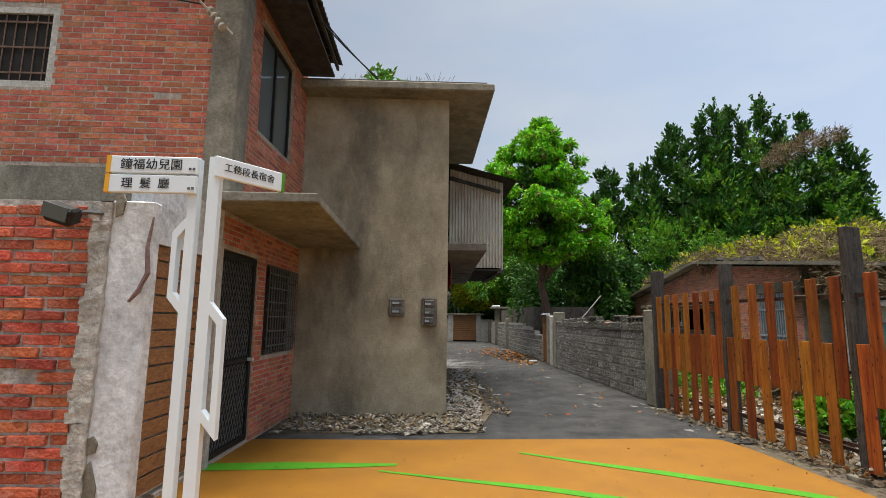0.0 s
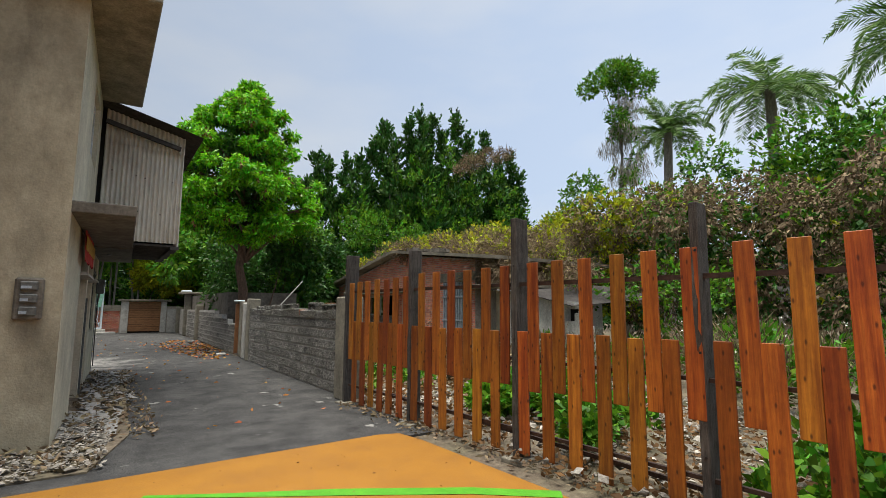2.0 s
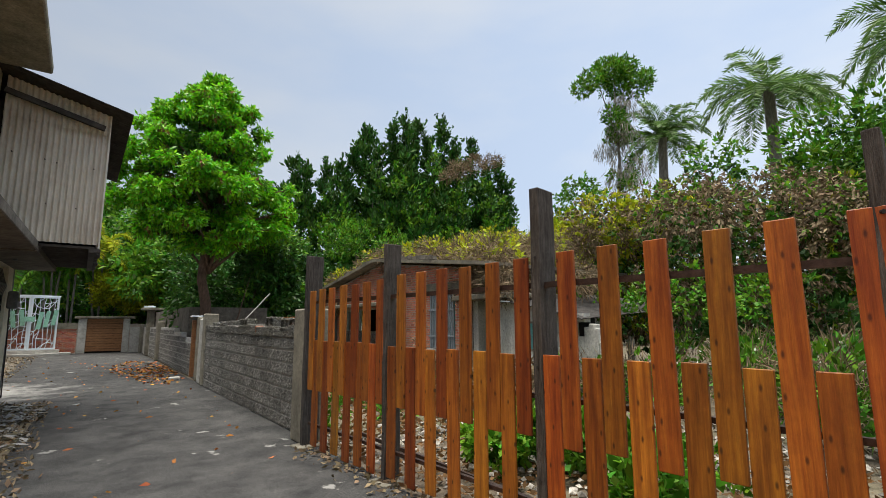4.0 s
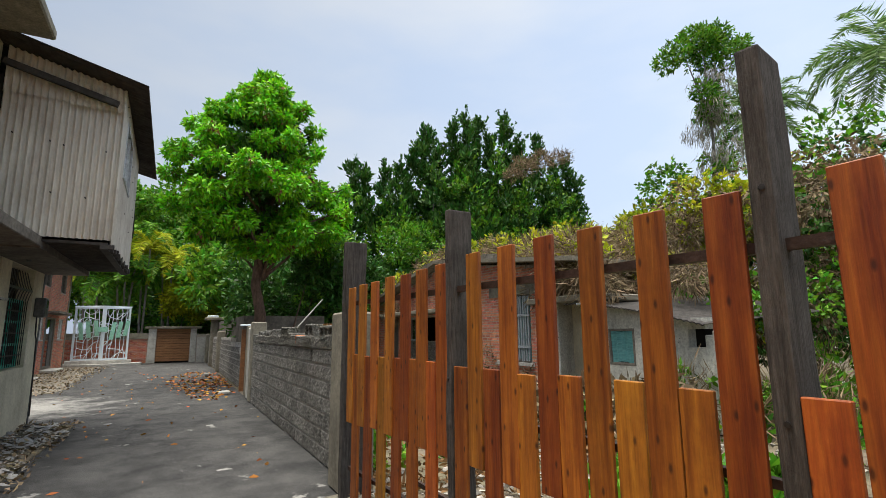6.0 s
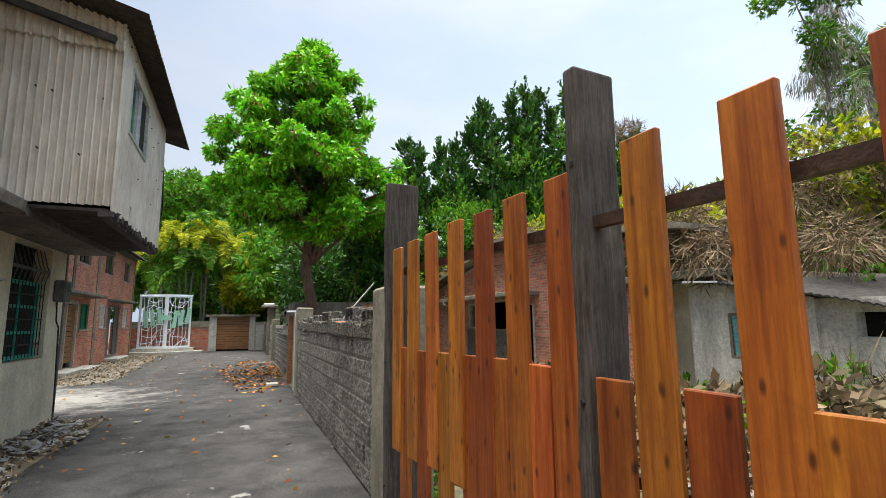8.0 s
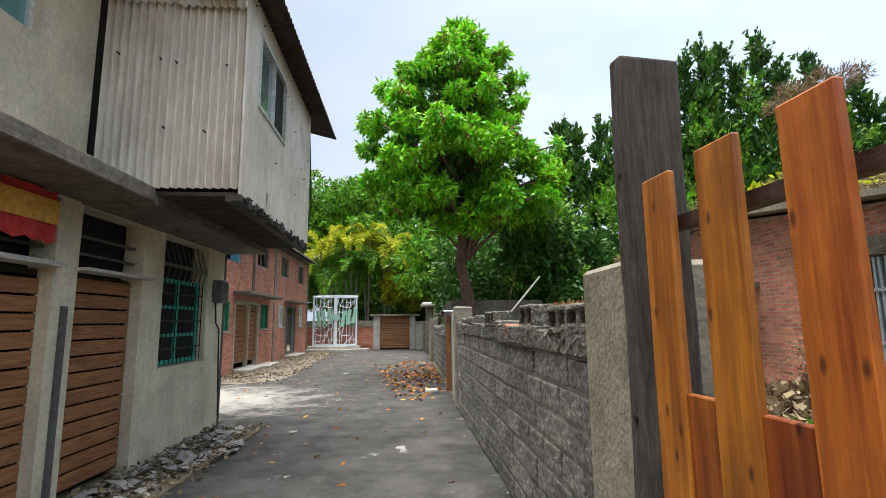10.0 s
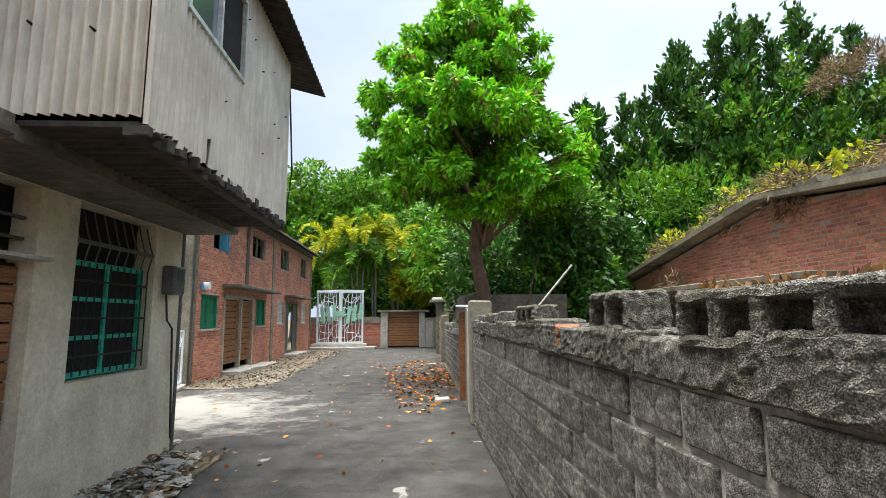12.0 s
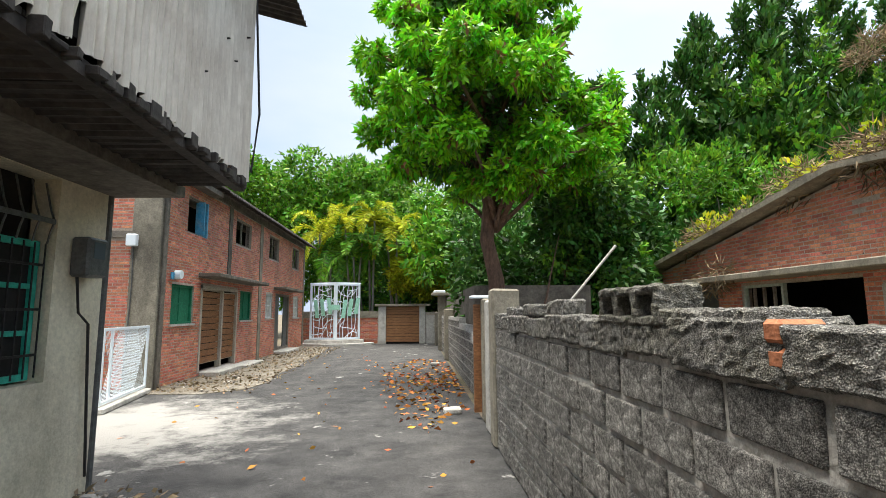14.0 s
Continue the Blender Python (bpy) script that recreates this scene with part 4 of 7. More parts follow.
dm = dm.put("metal_door", iron_dark, corner, "dark expanded-metal screen door, closed")
g = G(SIDE)
for z0, z1 in ((0.12, 1.0), (1.08, 2.24)):
    n = 12
    for i in range(-n, n + 1):
        for s in (1, -1):
            ua = 1.435 + i * 0.075
            za, zb = z0, z1
            ub = ua + s * (z1 - z0) * 0.5
            lo, hi = 0.98, 1.89
            if (ua < lo and ub < lo) or (ua > hi and ub > hi):
                continue
            def at(u):
                return za + (u - ua) / (ub - ua) * (zb - za)
            p, q = (ua, za), (ub, zb)
            if p[0] < lo: p = (lo, at(lo))
            if p[0] > hi: p = (hi, at(hi))
            if q[0] < lo: q = (lo, at(lo))
            if q[0] > hi: q = (hi, at(hi))
            g.tube([(p[0], -0.03, p[1]), (q[0], -0.03, q[1])], 0.004, 3, False)
g.put("mesh", meter_grey, dm)
# near-black sheet behind the mesh, in place of the dark interior
G(SIDE).box(0.98, 1.89, -0.055, -0.05, 0.1, 2.25).put("backing", room_shade, dm)
G(SIDE).box(1.84, 1.90, -0.01, 0.05, 1.02, 1.06).put("door_handle", alu, dm, "small metal handle")
bw = barred_window(SIDE, corner, 2.27, 3.58, 1.05, 2.3, iron_dark, room_shade, 0.02, 0.05, 1, 1, True)
bw["label"] = "dark window with an iron grille"
grille(G(SIDE), 2.3, 3.55, 1.08, 2.27, 0.05, 0.1, 0.009, 6).put("outer_grille", meter_grey, bw)
uwin = barred_window(SIDE, corner, 1.65, 3.0, 3.98, 5.5, iron_dark, glass, 0, 0.05, 1, 0, False, depth=-0.1)
uwin["label"] = "dark upper window"
fw = barred_window(UF, corner, 2.2, 3.92, 3.98, 4.9, concrete_pale, room_shade, -0.02, 0.07, 0, 0, True, bar_material=mat("rust", (0.10, 0.065, 0.05), (0.2, 0.13, 0.1), 20, 0.9, 0.3), depth=-0.05)
fw["label"] = "small window with rusty bars"
can = G().box(-2.36, -1.25, 4.55, 7.885, 2.72, 2.82, 0.012)
can.put("canopy", concrete, corner, "concrete door canopy with a stained underside")
g = G()
vs, fs = [], []
for i in range(121):
    y = 4.4 + 3.2 * i / 120
    h = 0.02 * math.sin(2 * math.pi * y / 0.12)
    vs += [(-1.62, y, 5.84 + h), (-4.5, y, 6.5 + h), (-1.62, y, 5.82 + h), (-4.5, y, 6.48 + h)]
for i in range(120):
    a, b = 4 * i, 4 * i + 4
    fs += [(a, b, b + 1, a + 1), (a + 2, a + 3, b + 3, b + 2), (a, a + 2, b + 2, b)]
g.add(vs, fs).put("roof", sheet_dark, corner, "dark corrugated roof eave")
G().box(-2.3, -1.75, 5.6, 7.6, 5.62, 5.66).box(-1.72, -1.68, 4.5, 7.6, 5.74, 5.80).put("eave_board", sheet_dark, corner)
ins = G()
for k in range(4):
    ins.tube([(-2.38 - 0.045 * k, 4.66, 4.66 + 0.06 * k), (-2.41 - 0.045 * k, 4.66, 4.69 + 0.06 * k)], [0.055, 0.035], 10)
ins.tube([(-2.3, 4.72, 4.62), (-2.62, 4.6, 4.92)], 0.014, 6)
ins.put("insulator", mat("porcelain", (0.42, 0.38, 0.32), (0.55, 0.5, 0.44), 8, 0.3, 0.1), corner, "old porcelain wire insulators")
for (a, b, s) in (((-2.6, 4.62, 4.9), (-6.5, 3.4, 5.9), -0.35), ((-2.6, 4.62, 4.92), (-1.5, 3.0, 6.0), -0.1), ((-2.2, 5.0, 6.0), (-1.05, 7.7, 5.7), -0.12), ((-2.2, 5.1, 6.1), (-1.0, 7.8, 5.66), -0.1)):
    tagged(G().tube(branch(a, b, s, 10, 0), 0.011, 5).put("power_cable", iron_dark), "black sagging overhead wire", "cable", "overhead wires")

# ---- near brick boundary wall with its plastered pillar ----
NEAR = frame_on((-6.2, 2.47, 0), (-2.02, 2.47, 0))
nw = tagged(soft_noise(holed_wall(G(NEAR), 4.18, 0, 2.21, 0.2, []), 0.008, 9).put("wall_west", block_mortar), "rough red brick boundary wall with thick mortar", "wall", "", "structure")
pil = tagged(soft_noise(G().box(-1.955, -1.715, 2.47, 2.56, 0, 2.22, 0.008), 0.008, 5).put("gate_pillar", white_plaster), "flaking whitewashed gate pillar beside the brick wall", "pillar")
jg = G()
for k in range(38):
    z = k * 0.058
    jg.box(-2.03 - rng.random() * 0.04, -1.94, 2.445, 2.50, z, z + 0.06)
tagged(soft_noise(jg, 0.014, 14).put("mortar_fillet", block_mortar, nw))
chip = G()
for x, z, w, h in ((-1.93, 0.45, 0.11, 0.34), (-1.925, 0.82, 0.06, 0.10), (-1.90, 2.12, 0.05, 0.16)):
    chip.prism([(x - w * 0.5, z), (x + w * 0.4, z + h * 0.1), (x + w * 0.5, z + h * 0.6), (x + w * 0.1, z + h), (x - w * 0.5, z + h * 0.8)], 2.458, 2.475, "y")
soft_noise(chip, 0.01, 12).put("bare_patch", concrete, pil, "bare cement where the whitewash has flaked")
G().tube([(-1.70, 2.45, 2.12), (-1.715, 2.44, 1.95), (-1.70, 2.44, 1.80), (-1.735, 2.43, 1.70), (-1.79, 2.44, 1.64)], [0.006, 0.012, 0.016, 0.014, 0.008], 6).put("rag", mat("rag", (0.16, 0.10, 0.10), (0.26, 0.17, 0.16), 20, 0.9, 0.3), pil, "dusty strip of rag hanging down")
fl = thing("flood_light", "small black flood light on a bracket at the wall top", "lamp")
FT = Euler((0.4, 0.3, 0.2)).to_matrix()
G().box(-2.17, -2.03, 2.25, 2.34, 2.05, 2.15, 0.014, FT).put("housing", iron_dark, fl)
for k in range(5):
    G().box(-2.165 + 0.028 * k, -2.155 + 0.028 * k, 2.335, 2.365, 2.06, 2.14, 0, FT).put("fin", iron_dark, fl)
G().box(-2.16, -2.04, 2.235, 2.245, 2.06, 2.14, 0, FT).put("lens", glass, fl)
G().tube([(-2.05, 2.32, 2.12), (-1.98, 2.47, 2.14)], 0.012, 6).put("bracket", meter_grey, fl)

# ---- white sign post ----
sp = thing("sign_post", "white steel double sign post with black lettered plates", "sign")
SY = 2.3
G().box(-1.435, -1.385, SY - 0.025, SY + 0.025, 0.0, 2.42).put("post", white_steel, sp)
G().box(-1.335, -1.275, SY - 0.025, SY + 0.025, 0.0, 2.43).put("post", white_steel, sp)
G().prism([(-1.435, 2.09), (-1.50, 2.01), (-1.50, 1.66), (-1.435, 1.58), (-1.435, 1.64), (-1.472, 1.69), (-1.472, 1.98), (-1.435, 2.03)], SY - 0.025, SY + 0.025, "y").put("side_loop", white_steel, sp)
G().prism([(-1.275, 1.64), (-1.20, 1.55), (-1.20, 0.94), (-1.275, 1.03), (-1.275, 1.09), (-1.232, 1.035), (-1.232, 1.52), (-1.275, 1.575)], SY - 0.025, SY + 0.025, "y").put("side_loop", white_steel, sp)
for z0, z1 in ((2.322, 2.415), (2.215, 2.312)):
    p = G().box(-1.86, -1.385, SY - 0.055, SY - 0.026, z0, z1, 0.004).put("plate", white_steel, sp)
    G().box(-1.863, -1.84, SY - 0.058, SY - 0.024, z0 - 0.001, z1 + 0.001).put("edge", orange_paint, p)
    for bx in (-1.42, -1.40):
        G().box(bx - 0.006, bx + 0.006, SY - 0.06, SY - 0.055, z0 + 0.02, z0 + 0.032).put("bolt", meter_grey, p)
SM = frame_on((-1.305, SY - 0.035, 0), (-1.02, SY + 0.30, 0))
pl2 = G(SM).box(0, 0.42, 0.0, 0.025, 2.315, 2.43, 0.004).put("plate", white_steel, sp)
G(SM).box(0.405, 0.423, -0.002, 0.028, 2.313, 2.432).put("edge", green_paint, pl2)


def lettering(words, size, m, parent):
    c = bpy.data.curves.new("lettering", "FONT")
    c.body, c.size, c.extrude, c.align_x, c.align_y = words, size, 0.001, "CENTER", "CENTER"
    c.materials.append(ink)
    ob = new("lettering", c)
    ob.parent = parent
    ob.matrix_local = m
    return ob


lettering("\u9418\u798f\u5e7c\u5152\u5712", 0.066, pose(-1.625, SY - 0.058, 2.366, 90, 0, 0), sp)
lettering("\u7406  \u9aee  \u5ef3", 0.062, pose(-1.65, SY - 0.058, 2.262, 90, 0, 0), sp)
lettering("\u5de5\u52d9\u6bb5\u9577\u5bbf\u820d", 0.052, SM @ pose(0.2, 0.028, 2.372, 90, 0, 0), sp)

# ---- row of brick houses ----
row = thing("brick_row_house", "two-storey red brick row houses, derelict, with concrete canopies", "house")
RX = -2.1
RE = frame_on((RX, 21.4, 0), (RX, 35.5, 0))
R0 = 21.4
up_w = [(22.65, 23.75, 3.55, 4.46), (25.9, 27.35, 3.72, 4.52), (29.45, 30.8, 3.65, 4.55), (33.0, 34.3, 3.6, 4.55)]
lo_w = [(22.05, 23.2, 1.36, 2.27), (26.5, 27.6, 1.38, 2.30), (29.2, 30.1, 1.42, 2.32), (33.4, 34.4, 1.40, 2.32)]
doors = [(23.6, 26.25, 0.12, 2.32), (30.5, 32.7, 0.15, 2.38)]
rel = lambda h: (h[0] - R0, h[1] - R0, h[2], h[3])
rh = [rel(h) for h in up_w + lo_w + doors]
rw = holed_wall(G(RE), 14.1, 0, 4.95, 0.2, rh).put("wall", mortar, row)
for a, b in ((21.42, 21.7), (25.3, 25.55), (28.3, 28.6), (35.25, 35.48)):
    z0 = 2.6 if a == 25.3 else 0
    G(RE).box(a - R0, b - R0, -0.1, 0.03, z0, 4.95).put("pilaster", concrete_dark if a < 26 else concrete, row)
RF = frame_on((-7, 21.38, 0), (RX, 21.38, 0))
rf = holed_wall(G(RF), 4.9, 0, 4.6, 0.2, []).put("gable_wall", mortar, row)
G(RF).box(4.35, 4.93, -0.15, 0.04, 0, 4.7).put("corner_column", concrete, row, "stained concrete corner column")
G(RF).box(0, 4.4, -0.15, 0.035, 3.22, 3.36).put("floor_beam", concrete_dark, row)
# inner wall and floor near-black: interior shade put into the colour
G(RE).box(0.1, 14.1, -1.6, -1.5, 0, 4.9).put("inner_wall", room_shade, row)
G(RE).box(0.1, 14.1, -1.55, -0.2, 2.62, 2.72).put("floor", room_shade, row)
G(RE).box(23.4 - R0, 27.7 - R0, -0.05, 0.55, 2.52, 2.62, 0.015).put("canopy", concrete_dark, row, "mossy blackened concrete canopy")
G(RE).box(30.2 - R0, 33.3 - R0, -0.05, 0.50, 2.52, 2.62, 0.015).put("canopy", concrete_dark, row)
g = G()
vs, fs = [], []
for i in range(201):
    y = 23.9 + 12.0 * i / 200
    h = 0.03 * math.sin(2 * math.pi * y / 0.16)
    vs += [(RX + 0.5, y, 4.86 + h), (RX - 2.6, y, 5.75 + h), (RX + 0.5, y, 4.82 + h)]
for i in range(200):
    a, b = 3 * i, 3 * i + 3
    fs += [(a, b, b + 1, a + 1), (a, a + 2, b + 2, b)]
g.add(vs, fs).put("roof", sheet_dark, row, "dark corrugated sheet roof")
G(RE).box(0, 14.1, 0.0, 0.05, 4.75, 4.95).box(0, 14.3, -3, 0.35, 4.95, 5.0).put("eave_beam", concrete_dark, row)
G(RE).box(0, 2.6, -4, 0.3, 4.7, 4.82).put("roof_slab", concrete_dark, row)
for i, h in enumerate(up_w):
    u = rel(h)
    fr = frame_bars(G(RE), *u, -0.14, -0.06, 0.05).put("window", old_timber, row, "empty upper window with weathered frame")
    if i == 0:
        G(RE).box(u[1] - 0.42, u[1] - 0.38, -0.12, 0.1, u[2] + 0.03, u[3] - 0.03).box(u[1] - 0.07, u[1], -0.1, 0.03, u[2], u[3]).put("shutter", blue_paint, fr, "open blue painted shutter")
    else:
        G(RE).box((u[0] + u[1]) / 2 - 0.03, (u[0] + u[1]) / 2 + 0.03, -0.13, -0.08, u[2], u[3]).put("mullion", old_timber, fr)
for i, h in enumerate(lo_w):
    u = rel(h)
    fr = frame_bars(G(RE), *u, -0.14, -0.04, 0.06).put("window", green_cloth if i < 2 else alu, row, "window screened with green mesh" if i < 2 else "grey boarded window")
    G(RE).box(u[0] + 0.06, u[1] - 0.06, -0.10, -0.09, u[2] + 0.06, u[3] - 0.06).put("screen", green_cloth if i < 2 else concrete_pale, fr)
    G(RE).box((u[0] + u[1]) / 2 - 0.03, (u[0] + u[1]) / 2 + 0.03, -0.09, -0.07, u[2] + 0.06, u[3] - 0.06).box(u[0] + 0.06, u[1] - 0.06, -0.088, -0.075, u[2] + 0.45, u[2] + 0.49).put("mullion", green_cloth if i < 2 else alu, fr)
    G(RE).box(u[0] - 0.05, u[1] + 0.05, -0.1, 0.05, u[2] - 0.05, u[2]).put("sill", concrete_pale, row)
d = rel(doors[0])
pale = mat("pale_timber", (0.42, 0.38, 0.31), (0.55, 0.50, 0.42), 6, 0.8, 0.3, stain=(0.25, 0.22, 0.18), stain_scale=3)
slat_door(RE, row, d[0] + 0.08, d[0] + 1.40, 0.3, 2.25, -0.06, 0.17, slat_wood, pale)
slat_door(RE, row, d[0] + 1.52, d[1] - 0.08, 0.3, 2.2, -0.06, 0.17, slat_wood, pale)
g = G(RE)
for u in (d[0], d[0] + 1.42, d[1] - 0.08):
    g.box(u, u + 0.09, -0.12, 0.02, 0.12, 2.32)
g.box(d[0], d[1], -0.12, 0.02, 2.24, 2.32)
g.put("door_frame", pale, row, "pale worn timber door frame")
d = rel(doors[1])
frame_bars(G(RE), d[0], d[1], 0.15, 2.38, -0.13, -0.02, 0.09).put("door_frame", old_timber, row)
G(RE).box(d[0] + 0.09, d[0] + 0.75, -0.1, -0.06, 0.24, 2.3, 0.01).box(d[0] + 1.5, d[1] - 0.09, -0.1, -0.06, 0.24, 2.3, 0.01).put("door_leaf", meter_grey, row, "half-open grey timber door")
for a, b, dpt, z in ((23.7, 25.5, 0.5, 0.13), (25.7, 27.4, 0.55, 0.09), (30.5, 32.6, 0.5, 0.13)):
    tagged(soft_noise(G(RE).box(a - R0, b - R0, 0.0, dpt, 0.0, z, 0.02), 0.02, 3).put("door_step", concrete_pale), "worn cracked cement door step", "step", "door steps")
lm = thing("wall_fan_cover", "round white vent cover with a blue plate", "vent")
G(RE).tube([(0.75, 0.02, 2.48), (0.75, 0.16, 2.48)], 0.10, 12).put("cover", white_steel, lm)
G(RE).box(0.5, 0.62, 0.03, 0.06, 2.36, 2.52).put("plate", blue_paint, lm)
lmp = thing("junction_box", "small white junction box on the corner column", "box")
G(RF).box(4.28, 4.5, 0.04, 0.16, 3.02, 3.28, 0.02).put("housing", white_steel, lmp)
G(RF).tube([(4.4, 0.06, 3.02), (4.42, 0.06, 2.2), (4.38, 0.06, 0.3)], 0.014, 6).put("conduit", meter_grey, lmp)
# white mesh gate beside the corner
mg = thing("mesh_gate", "white steel gate panel with fine expanded mesh, ajar", "gate")
MG = frame_on((-1.72, 19.05, 0), (-2.12, 21.25, 0))
L = 2.2
g = frame_bars(G(MG), 0, L, 0.12, 1.36, -0.02, 0.02, 0.05, (), [0.38]).put("frame", white_steel, mg)
g = G(MG)
for i in range(-16, 60):
    for s in (1, -1):
        u = i * 0.05
        a, b = (u, 0.17), (u + s * 0.62, 1.31)
        if not (0 < a[0] < L and 0 < b[0] < L):
            continue
        g.tube([(a[0], 0, a[1]), (b[0], 0, b[1])], 0.0035, 3, False)
g.put("mesh", white_steel, mg)
G(MG).box(-0.1, L, -0.15, 0.12, 0, 0.10, 0.02).put("kerb", concrete_pale, mg)

# ---- end of the lane: patterned gate, wall, slatted garage ----
eg = thing("ornamental_gate", "white steel double gate with web pattern and mint panels", "gate")
GX0, GX1, GY, GZ0, GZ1 = -1.85, 0.62, 36.0, 0.30, 3.05
MIDX, MIDY = (GX0 + GX1) / 2 + 0.1, 35.45
rw2 = random.Random(21)
for a, b in (((GX0, GY), (MIDX, MIDY)), ((MIDX, MIDY), (GX1, GY))):
    FM = frame_on((*a, 0), (*b, 0))
    ln = (Vector(b) - Vector(a)).length
    leaf = frame_bars(G(FM), 0, ln, GZ0, GZ1, -0.04, 0.04, 0.085).put("leaf_frame", white_steel, eg)
    web = G(FM)
    cols = [[(ln * (i + (rw2.uniform(-0.28, 0.28) if 0 < i < 6 else 0)) / 6, GZ0 + (GZ1 - GZ0) * (k + (rw2.uniform(-0.3, 0.3) if 0 < k < 9 else 0)) / 9) for k in range(10)] for i in range(7)]
    for i in range(7):
        for k in range(10):
            p = cols[i][k]
            for q in ([cols[i][k + 1]] if k < 9 else []) + ([cols[i + 1][k]] if i < 6 and rw2.random() < 0.62 else []) + ([cols[i + 1][k + 1]] if i < 6 and k < 9 and rw2.random() < 0.3 else []):
                web.tube([(p[0], 0, p[1]), (q[0], 0, q[1])], 0.017, 4, False)
    web.put("web", white_steel, leaf)
    for j, f in enumerate((0.3, 0.55, 0.82)):
        sk = 0.12 if a[0] == GX0 else -0.12
        G(FM).prism([(ln * f - 0.1, 1.35 + 0.1 * j), (ln * f + 0.1, 1.35 + 0.1 * j), (ln * f + 0.1 - sk, 2.25 + 0.05 * j), (ln * f - 0.1 - sk, 2.25 + 0.05 * j)], 0.03, 0.05, "y").put("panel", mint, leaf, "slanting mint green panel")
G().box(MIDX - 0.22, MIDX + 0.22, MIDY - 0.08, MIDY - 0.05, 1.75, 2.0).put("lock_plate", mint, eg)
G().prism([(GX0 - 0.05, GY + 0.1), (MIDX, MIDY - 0.05), (GX1 + 0.05, GY + 0.1)], GZ1, GZ1 + 0.07).put("top_plate", white_steel, eg)
tagged(G().prism([(GX0 - 0.2, 36.3), (GX0 - 0.2, 35.6), (MIDX - 0.3, 35.1), (MIDX + 0.4, 35.1), (GX1 + 0.2, 35.6), (GX1 + 0.2, 36.3)], 0, 0.28).prism([(GX0 - 0.4, 36.3), (GX0 - 0.4, 35.3), (MIDX - 0.4, 34.7), (MIDX + 0.6, 34.7), (GX1 + 0.7, 35.5), (GX1 + 0.7, 36.3)], 0, 0.12).put("gate_step", concrete_pale), "two pale cement steps before the gate", "step")
EN = frame_on((-3.2, 36.5, 0), (4.6, 36.5, 0))
ew = tagged(holed_wall(G(EN), 7.8, 0, 1.62, 0.2, [(5.13, 6.83, 0.0, 1.62)]).put("wall_north", mortar), "low brick wall at the end of the lane", "wall", "", "structure")
G(EN).box(0, 4.75, -0.25, 0.04, 1.35, 1.68).put("coping", concrete, ew)
gd = thing("slatted_garage_gate", "brown wooden slat garage door between pale concrete posts", "gate")
G(EN).box(4.73, 5.12, -0.2, 0.06, 0, 1.92, 0.02).put("post", concrete_pale, gd)
G(EN).box(6.84, 7.16, -0.2, 0.06, 0, 1.92, 0.02).put("post", concrete_pale, gd)
G(EN).box(4.55, 7.4, -0.3, 0.16, 1.92, 2.04, 0.015).put("lintel", concrete, gd)
z = 0.1
while z < 1.8:
    G(EN).box(5.13, 6.83, -0.08, -0.04, z, z + 0.125, 0.004).put("slat", slat_light, gd)
    z += 0.14
# near-black sheet added behind the slats to make the gaps look shaded
G(EN).box(5.13, 6.83, -0.14, -0.10, 0.0, 1.9).put("backing", room_shade, gd)
G(EN).box(7.2, 7.7, -0.1, 0.05, 0, 1.45).put("side_pier", concrete_pale, gd)

# ---- block wall along the lane ----
WX = 4.33
BW = frame_on((WX, 16.5, 0), (WX, 9.0, 0))
bwall = tagged(holed_wall(G(BW), 7.5, 0, 1.40, 0.18, []).put("wall_east", block_mortar), "weathered grey cinder block wall, its crest broken", "wall", "", "structure")
BLOCKS = []
for k in range(3):
    gb = soft_noise(G().box(-0.183, 0.183, -0.03, 0.010, -0.082, 0.082, 0.006), 0.012, 7, k * 3.1)
    BLOCKS.append(gb.mesh("block", block))
z, c = 0.012, 0
while z + 0.18 < 1.42:
    u = -0.2 * (c % 2)
    while u < 7.5:
        a, b = max(u, 0), min(u + 0.39, 7.5)
        if b - a > 0.38:
            ob = new("block", rng.choice(BLOCKS))
            ob.parent = bwall
            ob.matrix_local = BW @ pose((a + b) / 2, rng.uniform(0.002, 0.012), z + 0.09, rng.uniform(-0.8, 0.8), 0, rng.uniform(-0.4, 0.4))
        elif b - a > 0.08:
            ob = G(BW).box(a + 0.004, b - 0.004, -0.03, 0.01, z, z + 0.176, 0.006).put("block", block, bwall)
        u += 0.40
    z += 0.196
    c += 1


def rubble_lump(u0, u1, z0, z1, hollow=0, seed=0.0):
    """A broken cinder block remnant on the wall's crest."""
    n = max(1, round((u1 - u0) / 0.2))
    g = G(BW)
    if hollow:
        cell = (u1 - u0) / hollow
        g.box(u0, u1, -0.17, 0.03, z0, z0 + 0.04, 0.01)
        g.box(u0, u1, -0.17, 0.03, z1 - 0.04, z1, 0.012)
        for i in range(hollow + 1):
            u = u0 + cell * i
            g.box(max(u0, u - 0.03), min(u1, u + 0.03), -0.17, 0.028, z0, z1 - 0.02, 0.01)
        g.box(u0, u1, -0.17, -0.045, z0, z1 - 0.02)
    else:
        w = (u1 - u0) / n
        for i in range(n):
            g.box(u0 + w * i, u0 + w * (i + 1), -0.16, 0.035 * rng.random(), z0, z1 - rng.uniform(0, 0.2) * (z1 - z0), 0.012)
    return g


